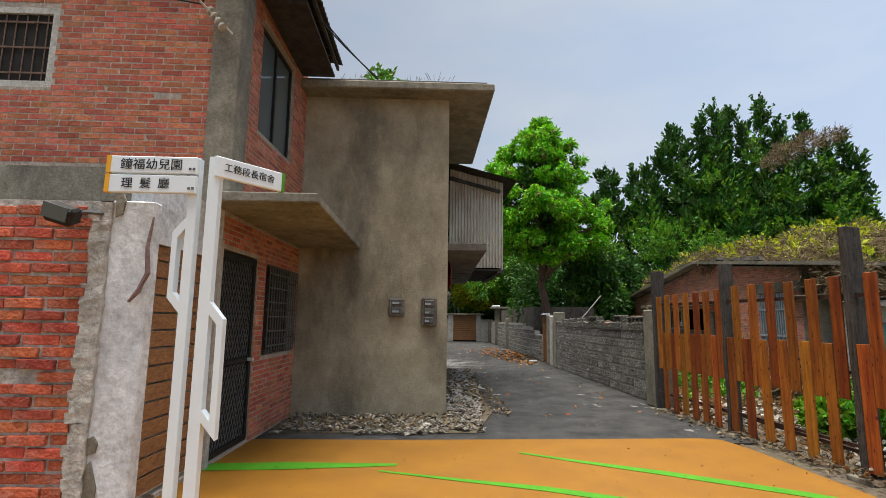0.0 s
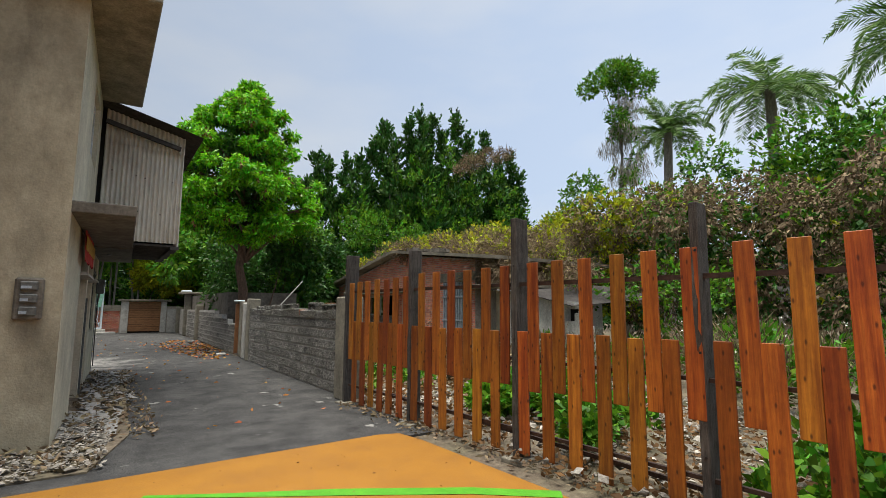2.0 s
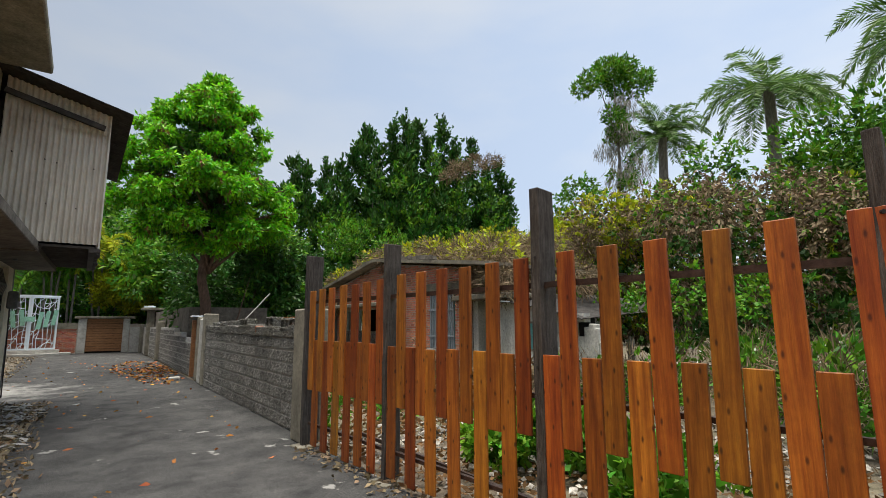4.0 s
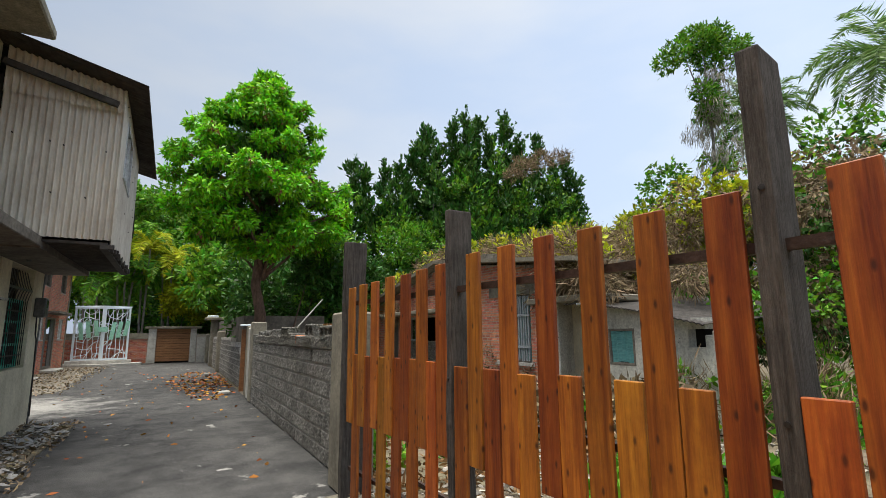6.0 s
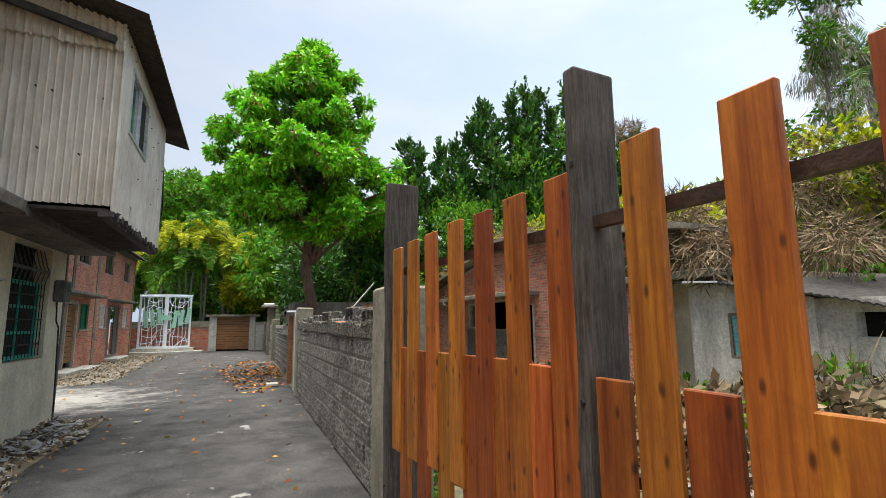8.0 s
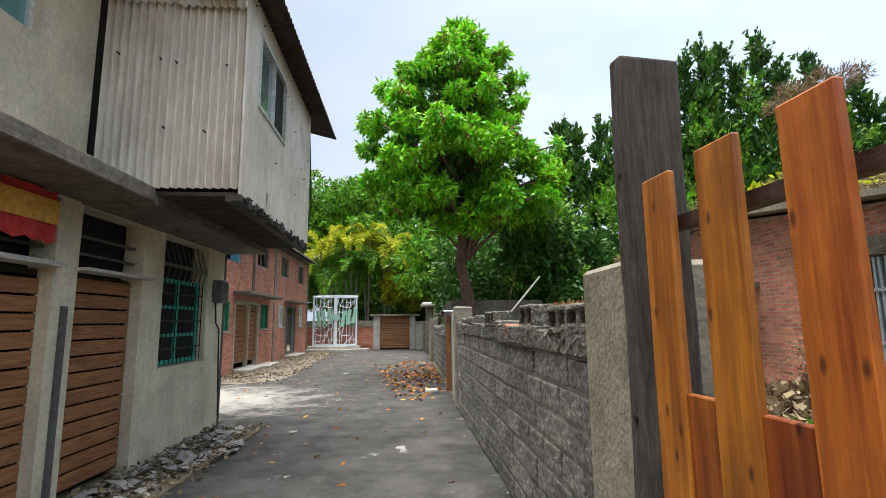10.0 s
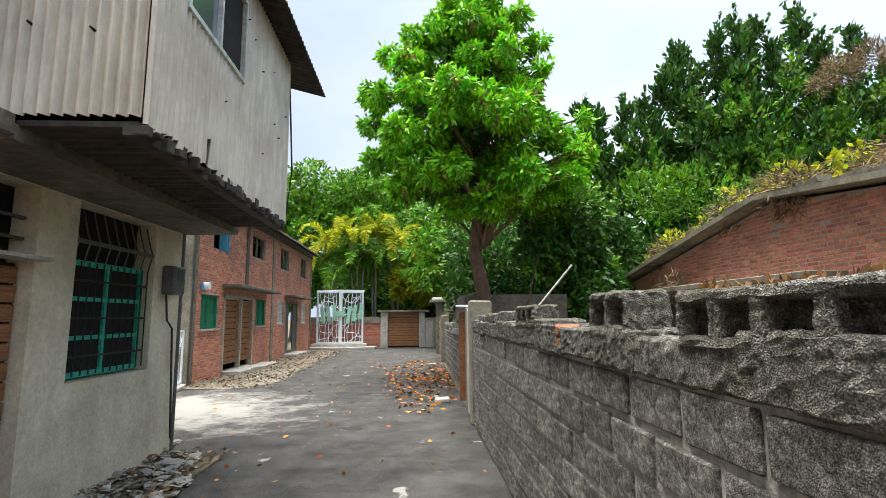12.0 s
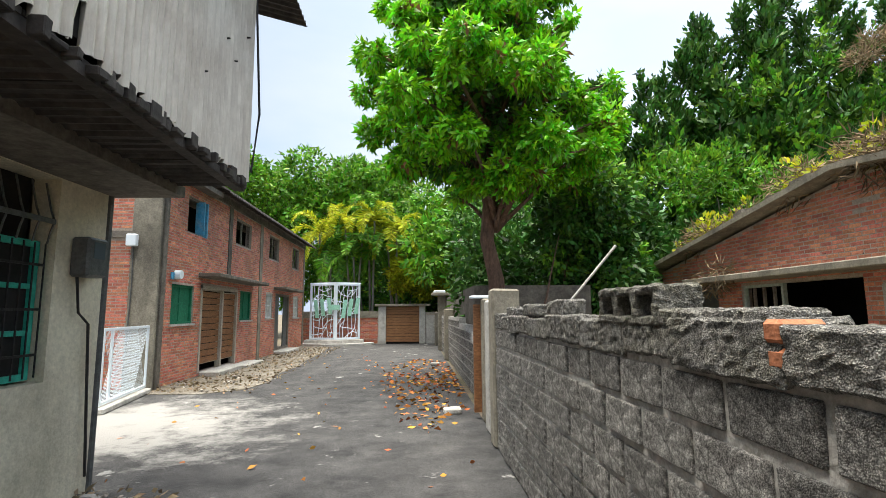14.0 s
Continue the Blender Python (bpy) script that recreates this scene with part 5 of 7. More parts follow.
def rough(g, amp, seed):
    """Subdivides once and roughens a lump so that its edges crumble."""
    me = g.mesh("lump", rough_cap)
    bm = bmesh.new()
    bm.from_mesh(me)
    bmesh.ops.remove_doubles(bm, verts=bm.verts, dist=0.0005)
    for _ in range(4):
        es = [e for e in bm.edges if e.calc_length() > 0.032]
        if not es:
            break
        bmesh.ops.subdivide_edges(bm, edges=es, cuts=1, use_grid_fill=True)
    bmesh.ops.triangulate(bm, faces=bm.faces)
    for v in bm.verts:
        v.co += noise.noise_vector(v.co * 9 + Vector((seed, 0, 0))) * amp * 0.55 + noise.noise_vector(v.co * 45) * amp * 0.8
    bm.to_mesh(me)
    bm.free()
    return me


cap = G(BW)
u = 0.0
while u < 7.4:
    w = rng.uniform(0.35, 0.7)
    top = 1.545 + rng.uniform(-0.025, 0.02)
    cap.box(u, min(u + w, 7.45), -0.19, 0.028 + rng.uniform(-0.012, 0.012), 1.385 + rng.uniform(-0.02, 0.02), top, 0.012)
    u += w
crest = new("crest", rough(cap, 0.013, 1.0))
crest.parent = bwall
crest["label"] = "crumbling rough cement crest"
lumps = [(6.04, 7.22, 1.50, 1.68, 6), (5.22, 5.64, 1.52, 1.71, 2), (3.40, 4.02, 1.52, 1.69, 3), (3.95, 4.65, 1.52, 1.60, 0), (2.35, 2.7, 1.54, 1.67, 0), (1.5, 2.0, 1.54, 1.66, 0), (0.7, 1.2, 1.54, 1.63, 0)]
for i, (a, b, z0, z1, h) in enumerate(lumps):
    ob = new("crest_block", rough(rubble_lump(a, b, z0, z1, h), 0.012, i * 2.7))
    ob.parent = bwall
pm = G(BW).box(4.63, 4.70, -0.1, 0.04, 1.49, 1.555, 0.012).box(4.635, 4.705, -0.1, 0.036, 1.42, 1.48, 0.012)
pm.put("crest_brick", terracotta, bwall, "red brick stuck in the crest")
ep = tagged(soft_noise(G().box(4.13, 4.48, 8.86, 9.30, 0, 1.80, 0.02), 0.006, 4).put("end_post", concrete), "bare concrete post at the end of the block wall", "post")
gs = G()
for i in range(46):
    y, x = rng.uniform(9.32, 10.42), WX + rng.uniform(0.0, 0.13)
    h, w_ = rng.uniform(0.015, 0.055), rng.uniform(0.008, 0.022)
    t = pose(x, y, 1.67, rng.uniform(-20, 20), rng.uniform(-20, 20), rng.uniform(0, 360))
    gs.add([tuple(t @ Vector(p)) for p in ((-w_, -0.003, -0.02), (w_, -0.003, -0.02), (w_, 0.003, -0.02), (-w_, 0.003, -0.02), (w_ * rng.uniform(-0.8, 0.8), 0, h))], [(0, 1, 2, 3), (0, 1, 4), (1, 2, 4), (2, 3, 4), (3, 0, 4)])
tagged(gs.put("bottle_shards", bottle_glass), "broken brown bottle glass set in the wall crest", "glass shards", "", "stuff")
debris = scatter(150, WX - 0.02, WX + 0.14, 9.36, 10.35, 1.68)
ob = new("crest_litter", leaf_mesh("crest_litter", np.array(debris), nrg.normal(size=(150, 3)) + [0, 0, 0.8], nrg.uniform(0.02, 0.04, 150), nrg.uniform(0.005, 0.010, 150), leaf_brown))
tagged(ob, "dead brown leaves lying on the wall crest", "leaf litter", "", "stuff")

# gate posts and the farther wall
for x0, x1, y0, y1, zt, m_ in ((4.28, 4.62, 16.5, 16.78, 1.86, concrete), (4.33, 4.7, 17.15, 17.5, 1.74, concrete_pale), (4.36, 4.62, 17.9, 18.15, 1.78, concrete)):
    tagged(soft_noise(G().box(x0, x1, y0, y1, 0, zt, 0.025), 0.01, 4).put("gate_post", m_), "weathered cement gate post", "post", "old gate posts")
g = soft_noise(G().box(4.36, 4.56, 16.78, 17.15, 0, 1.55, 0.02), 0.01, 5)
tagged(g.put("post_infill", concrete_dark), "dark cement infill between gate posts", "wall", "", "structure")
tagged(G().box(4.25, 4.7, 18.12, 18.2, 0.1, 1.7).put("door_board", slat_wood), "brown board beside the gate post", "board")
tagged(G().box(4.2, 4.5, 18.0, 18.25, 1.79, 1.83, 0.01).put("post_cap", white_steel), "thin white cap on the gate post", "cap")
FW = frame_on((4.55, 36.4, 0), (4.5, 18.25, 0))
fwall = tagged(holed_wall(G(FW), 13.0, 0, 1.45, 0.18, []).put("wall_far", block_mortar), "old cinder block wall, broken at one end", "wall", "", "structure")
for i, (a, b, h) in enumerate(((13.0, 14.6, 1.3), (14.6, 15.8, 1.15), (15.8, 17.0, 1.0), (17.0, 18.1, 0.9))):
    G(FW).box(a, b, -0.18, 0, 0, h).put("wall_step", block_mortar, fwall)
z, c = 0.012, 0
while z + 0.18 < 1.5:
    u = 5.0 - 0.2 * (c % 2)
    while u < 18.0:
        lim = 1.45 if u < 13 else 1.3 if u < 14.4 else 1.15 if u < 15.6 else 1.0 if u < 16.8 else 0.9
        if z + 0.18 < lim + 0.04:
            ob = new("block", rng.choice(BLOCKS))
            ob.parent = fwall
            ob.matrix_local = FW @ pose(u + 0.195, rng.uniform(-0.008, 0.006), z + 0.09)
        u += 0.40
    z += 0.196
    c += 1
for i, (y, zt) in enumerate(((31.8, 2.3), (27.5, 1.7), (35.0, 1.6))):
    tagged(soft_noise(G().box(4.38, 4.72, y, y + 0.35, 0, zt, 0.03), 0.015, 4).put("wall_pier", concrete), "weathered concrete wall pier", "pier", "wall piers")
tagged(G().box(4.1, 5.6, 31.6, 32.4, 2.3, 2.42, 0.02).put("pier_slab", concrete), "flat concrete slab on the pier", "slab")
tagged(G().box(4.2, 4.7, 31.7, 32.1, 2.42, 2.52, 0.02).put("slab_lamp", white_steel), "white box on the slab", "box")
tagged(G().box(4.75, 7.5, 22, 33, 0, 2.2).put("shed", concrete_dark), "dark low shed behind the wall", "shed")
tagged(G().tube([(4.78, 17.7, -0.03), (5.0, 17.5, 0.75), (5.39, 17.3, 1.6), (6.12, 17.15, 2.48)], 0.02, 6).put("leaning_pole", concrete_pale), "thin pale pole leaning behind the wall", "pole")
tagged(G().tube([(0.4, 38.0, 2.0), (-1.6, 36.6, 3.35)], 0.05, 6).put("bare_pole", old_timber), "grey timber pole leaning by the gate", "pole")

# ---- wooden picket fence ----
fence = thing("picket_fence", "fence of orange-stained wooden planks in two staggered rows", "fence")
FX = lambda y: 4.095 + (8.79 - y) * 0.069
LEAN = math.degrees(math.atan(0.069))
for y, zt, w, d in ((8.77, 2.52, 0.235, 0.07), (6.83, 2.445, 0.20, 0.06), (4.79, 2.62, 0.215, 0.08), (2.80, 2.48, 0.20, 0.07), (0.80, 2.5, 0.20, 0.07)):
    pm = pose(FX(y), y, 0, 0, 0, LEAN + 4)
    pg = G(pm)
    for k in range(14):
        pg.box(0, w, -d / 2, d / 2, -0.1 + (zt + 0.1) * k / 14, -0.1 + (zt + 0.1) * (k + 1) / 14, 0)
    me = pg.mesh("post", post_wood)
    bm = bmesh.new()
    bm.from_mesh(me)
    bmesh.ops.remove_doubles(bm, verts=bm.verts, dist=0.0005)
    inside = [f for f in bm.faces if abs(f.normal.z) > 0.9 and -0.05 < f.calc_center_median().z < zt - 0.05]
    bmesh.ops.delete(bm, geom=inside, context="FACES")
    edges = [e for e in bm.edges if len(e.link_faces) == 2 and e.calc_face_angle(0) > 0.8]
    bmesh.ops.bevel(bm, geom=edges, offset=0.011, segments=2, affect="EDGES", profile=0.6)
    for v in bm.verts:
        v.co += noise.noise_vector(v.co * 7 + Vector((y, 0, 0))) * 0.006 + noise.noise_vector(v.co * 2.1) * 0.006
    bm.to_mesh(me)
    bm.free()
    po = new("post", me)
    po.parent = fence
    po["label"] = "dark weathered squared timber post"
    soft_noise(G(pm).box(-0.09, w + 0.07, -0.15, 0.13, -0.05, 0.022, 0.01), 0.01, 5).put("footing", concrete, po)
    for z in (0.28, 1.07, 1.88):
        G(pm).tube([(-0.006, rng.uniform(-0.01, 0.01), z + 0.2), (0.006, 0, z + 0.2)], 0.011, 8).put("bolt", iron_dark, po)
RAILM = frame_on((FX(8.72) + 0.075, 8.72, 0), (FX(0.6) + 0.075, 0.6, 0))
for z, h in ((1.875, 0.042), (1.055, 0.034), (0.30, 0.034)):
    G(RAILM).box(0, 8.15, -0.02, 0.016, z - h / 2, z + h / 2).put("rail", rail_steel, fence, "dark rusty steel rail")
PLANKS = [G().box(-0.012, 0.012, -0.070 - 0.002 * k, 0.070 + 0.002 * k, 0, 1.0, 0.003).mesh("plank", plank_wood) for k in range(3)]


def plank(y, z0, z1, set_back):
    ob = new("plank", PLANKS[rng.randrange(3)])
    ob.parent = fence
    ob.matrix_local = pose(FX(y) + 0.012 + set_back, y, z0, rng.uniform(-0.6, 0.6), rng.uniform(-0.3, 0.3), LEAN + rng.uniform(-1, 1)) @ Matrix.Diagonal((1, 1, z1 - z0, 1))
    for z in (1.075, 1.055 if z1 < 1.6 else 1.875, 0.30 if z1 < 1.6 else 1.855):
        if z0 < z < z1:
            s = rng.uniform(-0.035, 0.035)
            G(pose(FX(y) + set_back, y + s, z + rng.uniform(-0.012, 0.012))).tube([(-0.003, 0, 0), (0.004, 0, 0)], 0.0045, 6).put("screw", iron_dark, ob).matrix_parent_inverse = ob.matrix_local.inverted()


bays = ((8.58, 6.93, 7, 2.02, 2.065), (6.54, 4.94, 6, 2.085, 2.085), (4.523, 2.854, 6, 2.09, 2.11), (2.445, 1.08, 5, 2.115, 2.13))
for a, b, n, za, zb in bays:
    for i in range(n):
        f = i / (n - 1)
        plank(a + (b - a) * f + rng.uniform(-0.008, 0.008), 0.755 + rng.uniform(-0.02, 0.02), za + (zb - za) * f + rng.uniform(-0.008, 0.008), 0.0)
for a, b, n, zt in ((8.46, 7.09, 6, 1.375), (6.72, 5.105, 6, 1.355), (4.68, 3.04, 6, 1.36), (2.638, 1.27, 5, 1.365)):
    for i in range(n):
        plank(a + (b - a) * i / (n - 1) + rng.uniform(-0.008, 0.008), 0.06 + rng.uniform(-0.02, 0.02), zt + rng.uniform(-0.008, 0.008), 0.008)
PX = 4.4
tagged(G().box(PX + 0.35, PX + 0.38, 0.3, 8.4, 0.13, 0.17).put("rusty_pipe", rail_steel), "thin rail lying along the rubble", "pipe")

# ---- overgrown brick house behind the fence ----
ruin = thing("ruined_brick_house", "derelict single-storey brick house with an overgrown roof", "house")
HX = 10.1
HG = frame_on((HX, 23.6, 0), (HX, 12.8, 0))
Y0 = 23.6
gable = lambda u: 2.62 + u * 0.175 if u < 6.0 else 3.67 - (u - 6.0) * 0.115
hh = [(Y0 - 14.55, Y0 - 13.30, 0.85, 2.47), (Y0 - 17.3, Y0 - 16.35, 0.0, 1.95), (Y0 - 20.4, Y0 - 17.6, 1.3, 2.08), (Y0 - 22.3, Y0 - 21.2, 0.6, 2.1)]
hw = holed_wall(G(HG), 10.8, 0, 2.62, 0.22, hh).prism([(0, 2.62), (6.0, 3.67), (10.8, 3.12), (10.8, 2.62)], -0.22, 0, "y").put("gable_wall", mortar, ruin)
bricks(HG, hw, 0, 10.8, 0.3, 3.6, hh, brick_row, brick_row_piece, 0.21, 0.055, 0.015, 0.004, (3.0, 9.0, 2.3, 2.95), top=lambda u: gable(u) - 0.02, chips=0.01)
# near-black inner wall gives the empty openings their shade by colour
G(HG).box(0.2, 10.6, -2.4, -2.3, 0, 3.0).put("inner_wall", room_shade, ruin)
G(HG).box(Y0 - 20.4, Y0 - 17.6, -0.14, 0.02, 0, 1.3).put("block_infill", concrete, ruin, "grey block infill")
gg = G(HG)
for c in range(6):
    u = Y0 - 20.4 - 0.2 * (c % 2)
    while u < Y0 - 17.6:
        a, b = max(u, Y0 - 20.4), min(u + 0.39, Y0 - 17.6)
        if b - a > 0.05:
            gg.box(a, b, 0.02, 0.032, 0.02 + c * 0.21, 0.02 + c * 0.21 + 0.19)
        u += 0.41
ob = gg.put("infill", block, ruin)
ob["kind"] = "stuff"
G(HG).box(Y0 - 21.5, Y0 - 16.1, -0.1, 0.65, 2.16, 2.28, 0.015).put("canopy", concrete, ruin, "long concrete canopy with dead plants")
G(HG).box(Y0 - 15.0, Y0 - 12.75, -0.05, 0.03, 2.47, 2.75).put("lintel", concrete, ruin)
G(HG).box(Y0 - 22.6, Y0 - 20.9, -0.05, 0.12, 2.12, 2.28).put("lintel", concrete_dark, ruin)
g = G()
for s in ((24.1, 17.55, 2.62, 3.72), (17.55, 11.4, 3.72, 3.02)):
    g.prism([(s[0], s[2]), (s[1], s[3]), (s[1], s[3] + 0.1), (s[0], s[2] + 0.1)], 9.72, 15.5, "x")
g.put("roof", concrete, ruin, "grey cement roof edge")
g = G()
for i in range(24):
    for k in range(2):
        y = 17.6 + rng.uniform(-3, 2.2)
        zz = (3.82 - abs(y - 17.55) * (0.165 if y > 17.55 else 0.11))
        g.box(9.9 + k * 0.25 + rng.uniform(-0.1, 0.1), 10.15 + k * 0.25, y, y + 0.32, zz, zz + rng.uniform(0.05, 0.14), 0, Euler((rng.uniform(-0.3, 0.3), 0, rng.uniform(-0.4, 0.4))).to_matrix())
ob = g.put("roof_tiles", concrete_dark, ruin, "heaped broken dark roof tiles")
ob["kind"] = "stuff"
w = frame_bars(G(HG), *hh[0], -0.14, -0.05, 0.06, (), [(hh[0][0] + hh[0][1]) / 2]).put("window", old_timber, ruin, "grey timber window with vertical wooden bars")
bar_m = mat("grey_bars", (0.22, 0.25, 0.28), (0.36, 0.40, 0.43), 8, 0.8, 0.3, stretch=(4, 4, 0.6))
for i in range(13):
    u = hh[0][0] + 0.07 + (hh[0][1] - hh[0][0] - 0.14) * i / 12
    G(HG).box(u - 0.02, u + 0.02, 0.0, 0.03, 0.88 + rng.uniform(-0.02, 0.02), 2.44, 0, Euler((0, rng.uniform(-0.012, 0.012), 0)).to_matrix()).put("bar", bar_m, w)
for z in (1.22, 1.97):
    G(HG).box(hh[0][0], hh[0][1], 0.03, 0.05, z - 0.025, z + 0.025).put("cross_bar", bar_m, w)
G(HG).box(hh[0][0] + 0.06, hh[0][1] - 0.06, -0.12, -0.11, 0.9, 2.4).put("pane", glass_teal, w)
G(HG).box(hh[0][0] - 0.1, hh[0][1] + 0.1, -0.05, 0.08, 0.77, 0.85).put("sill", concrete_pale, ruin)
w = frame_bars(G(HG), Y0 - 20.4, Y0 - 19.3, 1.3, 2.08, -0.12, -0.04, 0.05).put("window", mat("pale_green", (0.30, 0.36, 0.32), (0.42, 0.48, 0.43), 8, 0.8, 0.2), ruin, "pale green timber casement")
g = G(HG)
for f in (0.25, 0.5, 0.75):
    g.box(Y0 - 20.4 + 1.1 * f - 0.02, Y0 - 20.4 + 1.1 * f + 0.02, -0.11, -0.06, 1.35, 2.03)
g.put("mullion", old_timber, w)
G(HG).box(Y0 - 17.3, Y0 - 17.22, -0.12, 0.02, 0, 1.95).box(Y0 - 16.43, Y0 - 16.35, -0.12, 0.02, 0, 1.95).put("door_frame", concrete_pale, ruin)
G(HG).box(Y0 - 22.3, Y0 - 21.2, -0.1, -0.07, 0.6, 2.1).put("shutter", meter_grey, ruin, "dark grey shutter")
annex = thing("grey_annex", "low grey cement annex with a flat slab roof", "shed")
AN = frame_on((10.75, 12.8, 0), (10.75, 11.5, 0))
holed_wall(G(AN), 1.3, 0, 2.2, 0.2, []).put("wall", plaster_pale, annex)
G().box(10.33, 10.95, 12.58, 12.79, 0, 2.2).put("return_wall", annex_plaster, annex)
soft_noise(G().box(9.9, 14.5, 11.0, 13.2, 2.19, 2.33, 0.02), 0.012, 3).put("roof_slab", concrete, annex)
AW = frame_on((10.1, 11.5, 0), (10.1, 8.4, 0))
ah = [(0.59, 1.21, 0.94, 1.62)]
holed_wall(G(AW), 1.85, 0, 1.80, 0.2, ah).prism([(0, 1.80), (1.85, 1.80), (1.2, 1.97), (0, 2.12)], -0.2, 0, "y").put("wall", mat("annex_pale", (0.52, 0.51, 0.455), (0.66, 0.645, 0.58), 2.5, 0.9, 0.35, stain=(0.22, 0.21, 0.185), stain_scale=1.5, stain_amt=0.6, bscale=40, streak=(1.6, 1.6, 0.3)), annex, "pale cement wall with thin run-down stains")
tail = holed_wall(G(AW), 2.62, 0, 1.78, 0.2, [(2.30, 2.62, 1.30, 1.60)], 1.852)
soft_noise(tail, 0.008, 5).put("wall", annex_plaster, annex, "grey flaking cement wall with a small hole")
broken = G(AW)
for k, (u0, u1, zt) in enumerate(((2.60, 2.74, 1.50), (2.74, 2.86, 1.56), (2.86, 2.97, 1.47), (2.97, 3.06, 1.2), (3.06, 3.16, 0.8))):
    broken.box(u0, u1, -0.2 + 0.02 * (k % 2), 0.01 * (k % 3), 0, zt, 0.015)
soft_noise(broken, 0.025, 6).put("broken_end", annex_plaster, annex, "crumbled wall end")
# near-black sheet set behind the hole as its inner shade
G(AW).box(2.28, 2.64, -0.32, -0.24, 1.2, 1.7).put("dark_opening", room_shade, annex)
frame_bars(G(AW), *ah[0], -0.08, 0.005, 0.045).put("window", old_timber, annex)
cloth = G(AW)
cw = [(0.63 + 0.54 * i / 30, -0.045 + 0.012 * math.sin(i * 0.9) + 0.006 * math.sin(i * 2.3)) for i in range(31)]
cloth.add([(u, y + 0.01 * k, 0.985 + 0.2 * k + 0.02 * math.sin(u * 9 + k)) for k in range(4) for u, y in cw], [(31 * k + i, 31 * k + i + 1, 31 * k + i + 32, 31 * k + i + 31) for k in range(3) for i in range(30)])
cloth.put("curtain", mat("teal_cloth", (0.10, 0.30, 0.31), (0.17, 0.42, 0.43), 5, 0.85, 0.3, stretch=(1, 1, 5)), annex, "faded teal curtain")
# sheet behind the curtain, its near-black colour the room's shade
G(AW).box(0.63, 1.17, -0.12, -0.10, 0.98, 1.6).put("dark_pane", room_shade, annex)
sheet = G(AW)
vs, fs = [], []
for i in range(91):
    u = -0.35 + 3.1 * i / 90
    z = 2.15 - 0.10 * max(0, u) - 0.028 * max(0, u) ** 2 + 0.012 * math.sin(u * 62)
    vs += [(u, 0.22 + 0.015 * math.sin(u * 9), z), (u, -3.5, z + 0.25), (u, 0.22 + 0.015 * math.sin(u * 9), z - 0.022)]
for i in range(90):
    q, r = 3 * i, 3 * i + 3
    fs += [(q, r, r + 1, q + 1), (q, q + 2, r + 2, r)]
sheet.add(vs, fs).put("roof", sheet_dark, annex, "thin sagging corrugated roof")
G(AW).box(0.0, 0.62, 0.19, 0.25, 2.095, 2.125, 0.006, Euler((0, 0.06, 0)).to_matrix()).put("gutter", white_steel, annex, "white gutter edge")
G().box(10.1, 14.5, 11.5, 11.6, 0, 2.1).put("side_wall", annex_plaster, annex)
sh2 = thing("low_shed", "dark low shed with a grey sheet roof", "shed")
G().box(8.8, 10.0, 24.2, 28, 0, 2.0).put("body", concrete, sh2)
G().prism([(8.3, 2.05), (10.2, 2.5), (10.2, 2.58), (8.3, 2.13)], 23.9, 28.2, "y").put("roof", concrete_dark, sh2)

# ---- trees and shrubs ----
tree = thing("camphor_tree", "broad tree with glossy bright green drooping leaves", "tree")
TX, TY = 5.2, 21.5
trunk = [(TX + 0.1, TY, 0), (TX, TY, 1.2), (TX - 0.02, TY, 2.3), (TX - 0.22, TY, 3.2), (TX - 0.1, TY, 4.4), (TX, TY, 6.5), (TX, TY, 9.5)]
soft_noise(G().tube(trunk, [0.26, 0.19, 0.17, 0.165, 0.15, 0.11, 0.04], 14), 0.03, 3).put("trunk", bark, tree, smooth=True)
prof = [(5.0, 1.4), (5.45, 2.1), (6.0, 2.6), (6.9, 2.7), (7.7, 2.45), (8.5, 2.05), (9.2, 1.5), (9.8, 0.9), (10.15, 0.35)]
rb = random.Random(5)
blobs = []
for z, r in prof:
    for i in range(int(6 + r * 8)):
        a = rb.random() * 6.283
        q = r * (0.30 + 0.80 * math.sqrt(rb.random()))
        blobs.append((TX - 0.25 + q * math.cos(a) + (0.3 if z < 6 else 0), TY + q * math.sin(a), z + rb.uniform(-0.5, 0.5) - q * 0.10, rb.uniform(0.18, 0.42)))
blobs += [(7.3, 21.3, 5.1, 0.4), (7.5, 21.0, 5.5, 0.4), (5.3, 20.3, 4.2, 0.3), (4.9, 20.4, 4.3, 0.3), (5.7, 20.2, 4.4, 0.25)]
limbs = G()
for x, y, z, r in blobs[::2]:
    zz = max(3.4, z - rb.uniform(0.6, 1.6))
    limbs.tube(branch((TX, TY, zz), (x, y, z), 0.1, 5, 0.06), [0.07, 0.06, 0.05, 0.04, 0.03, 0.015], 5, False)
limbs.put("limb", bark, tree)
foliage("crown", blobs, 6200, 11, 0.20, 0.040, leaf_bright, tree, droop=0.55, spread=1.0, inner=0.55, squash=0.7)
foliage("crown_dry", blobs, 420, 6, 0.2, 0.042, leaf_brown, tree, droop=0.7, squash=0.6)
# dark leaves added inside the crown: its inner shade put into leaf colour
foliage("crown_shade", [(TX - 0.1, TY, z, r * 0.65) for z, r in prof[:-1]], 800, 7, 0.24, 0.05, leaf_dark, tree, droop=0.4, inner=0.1)


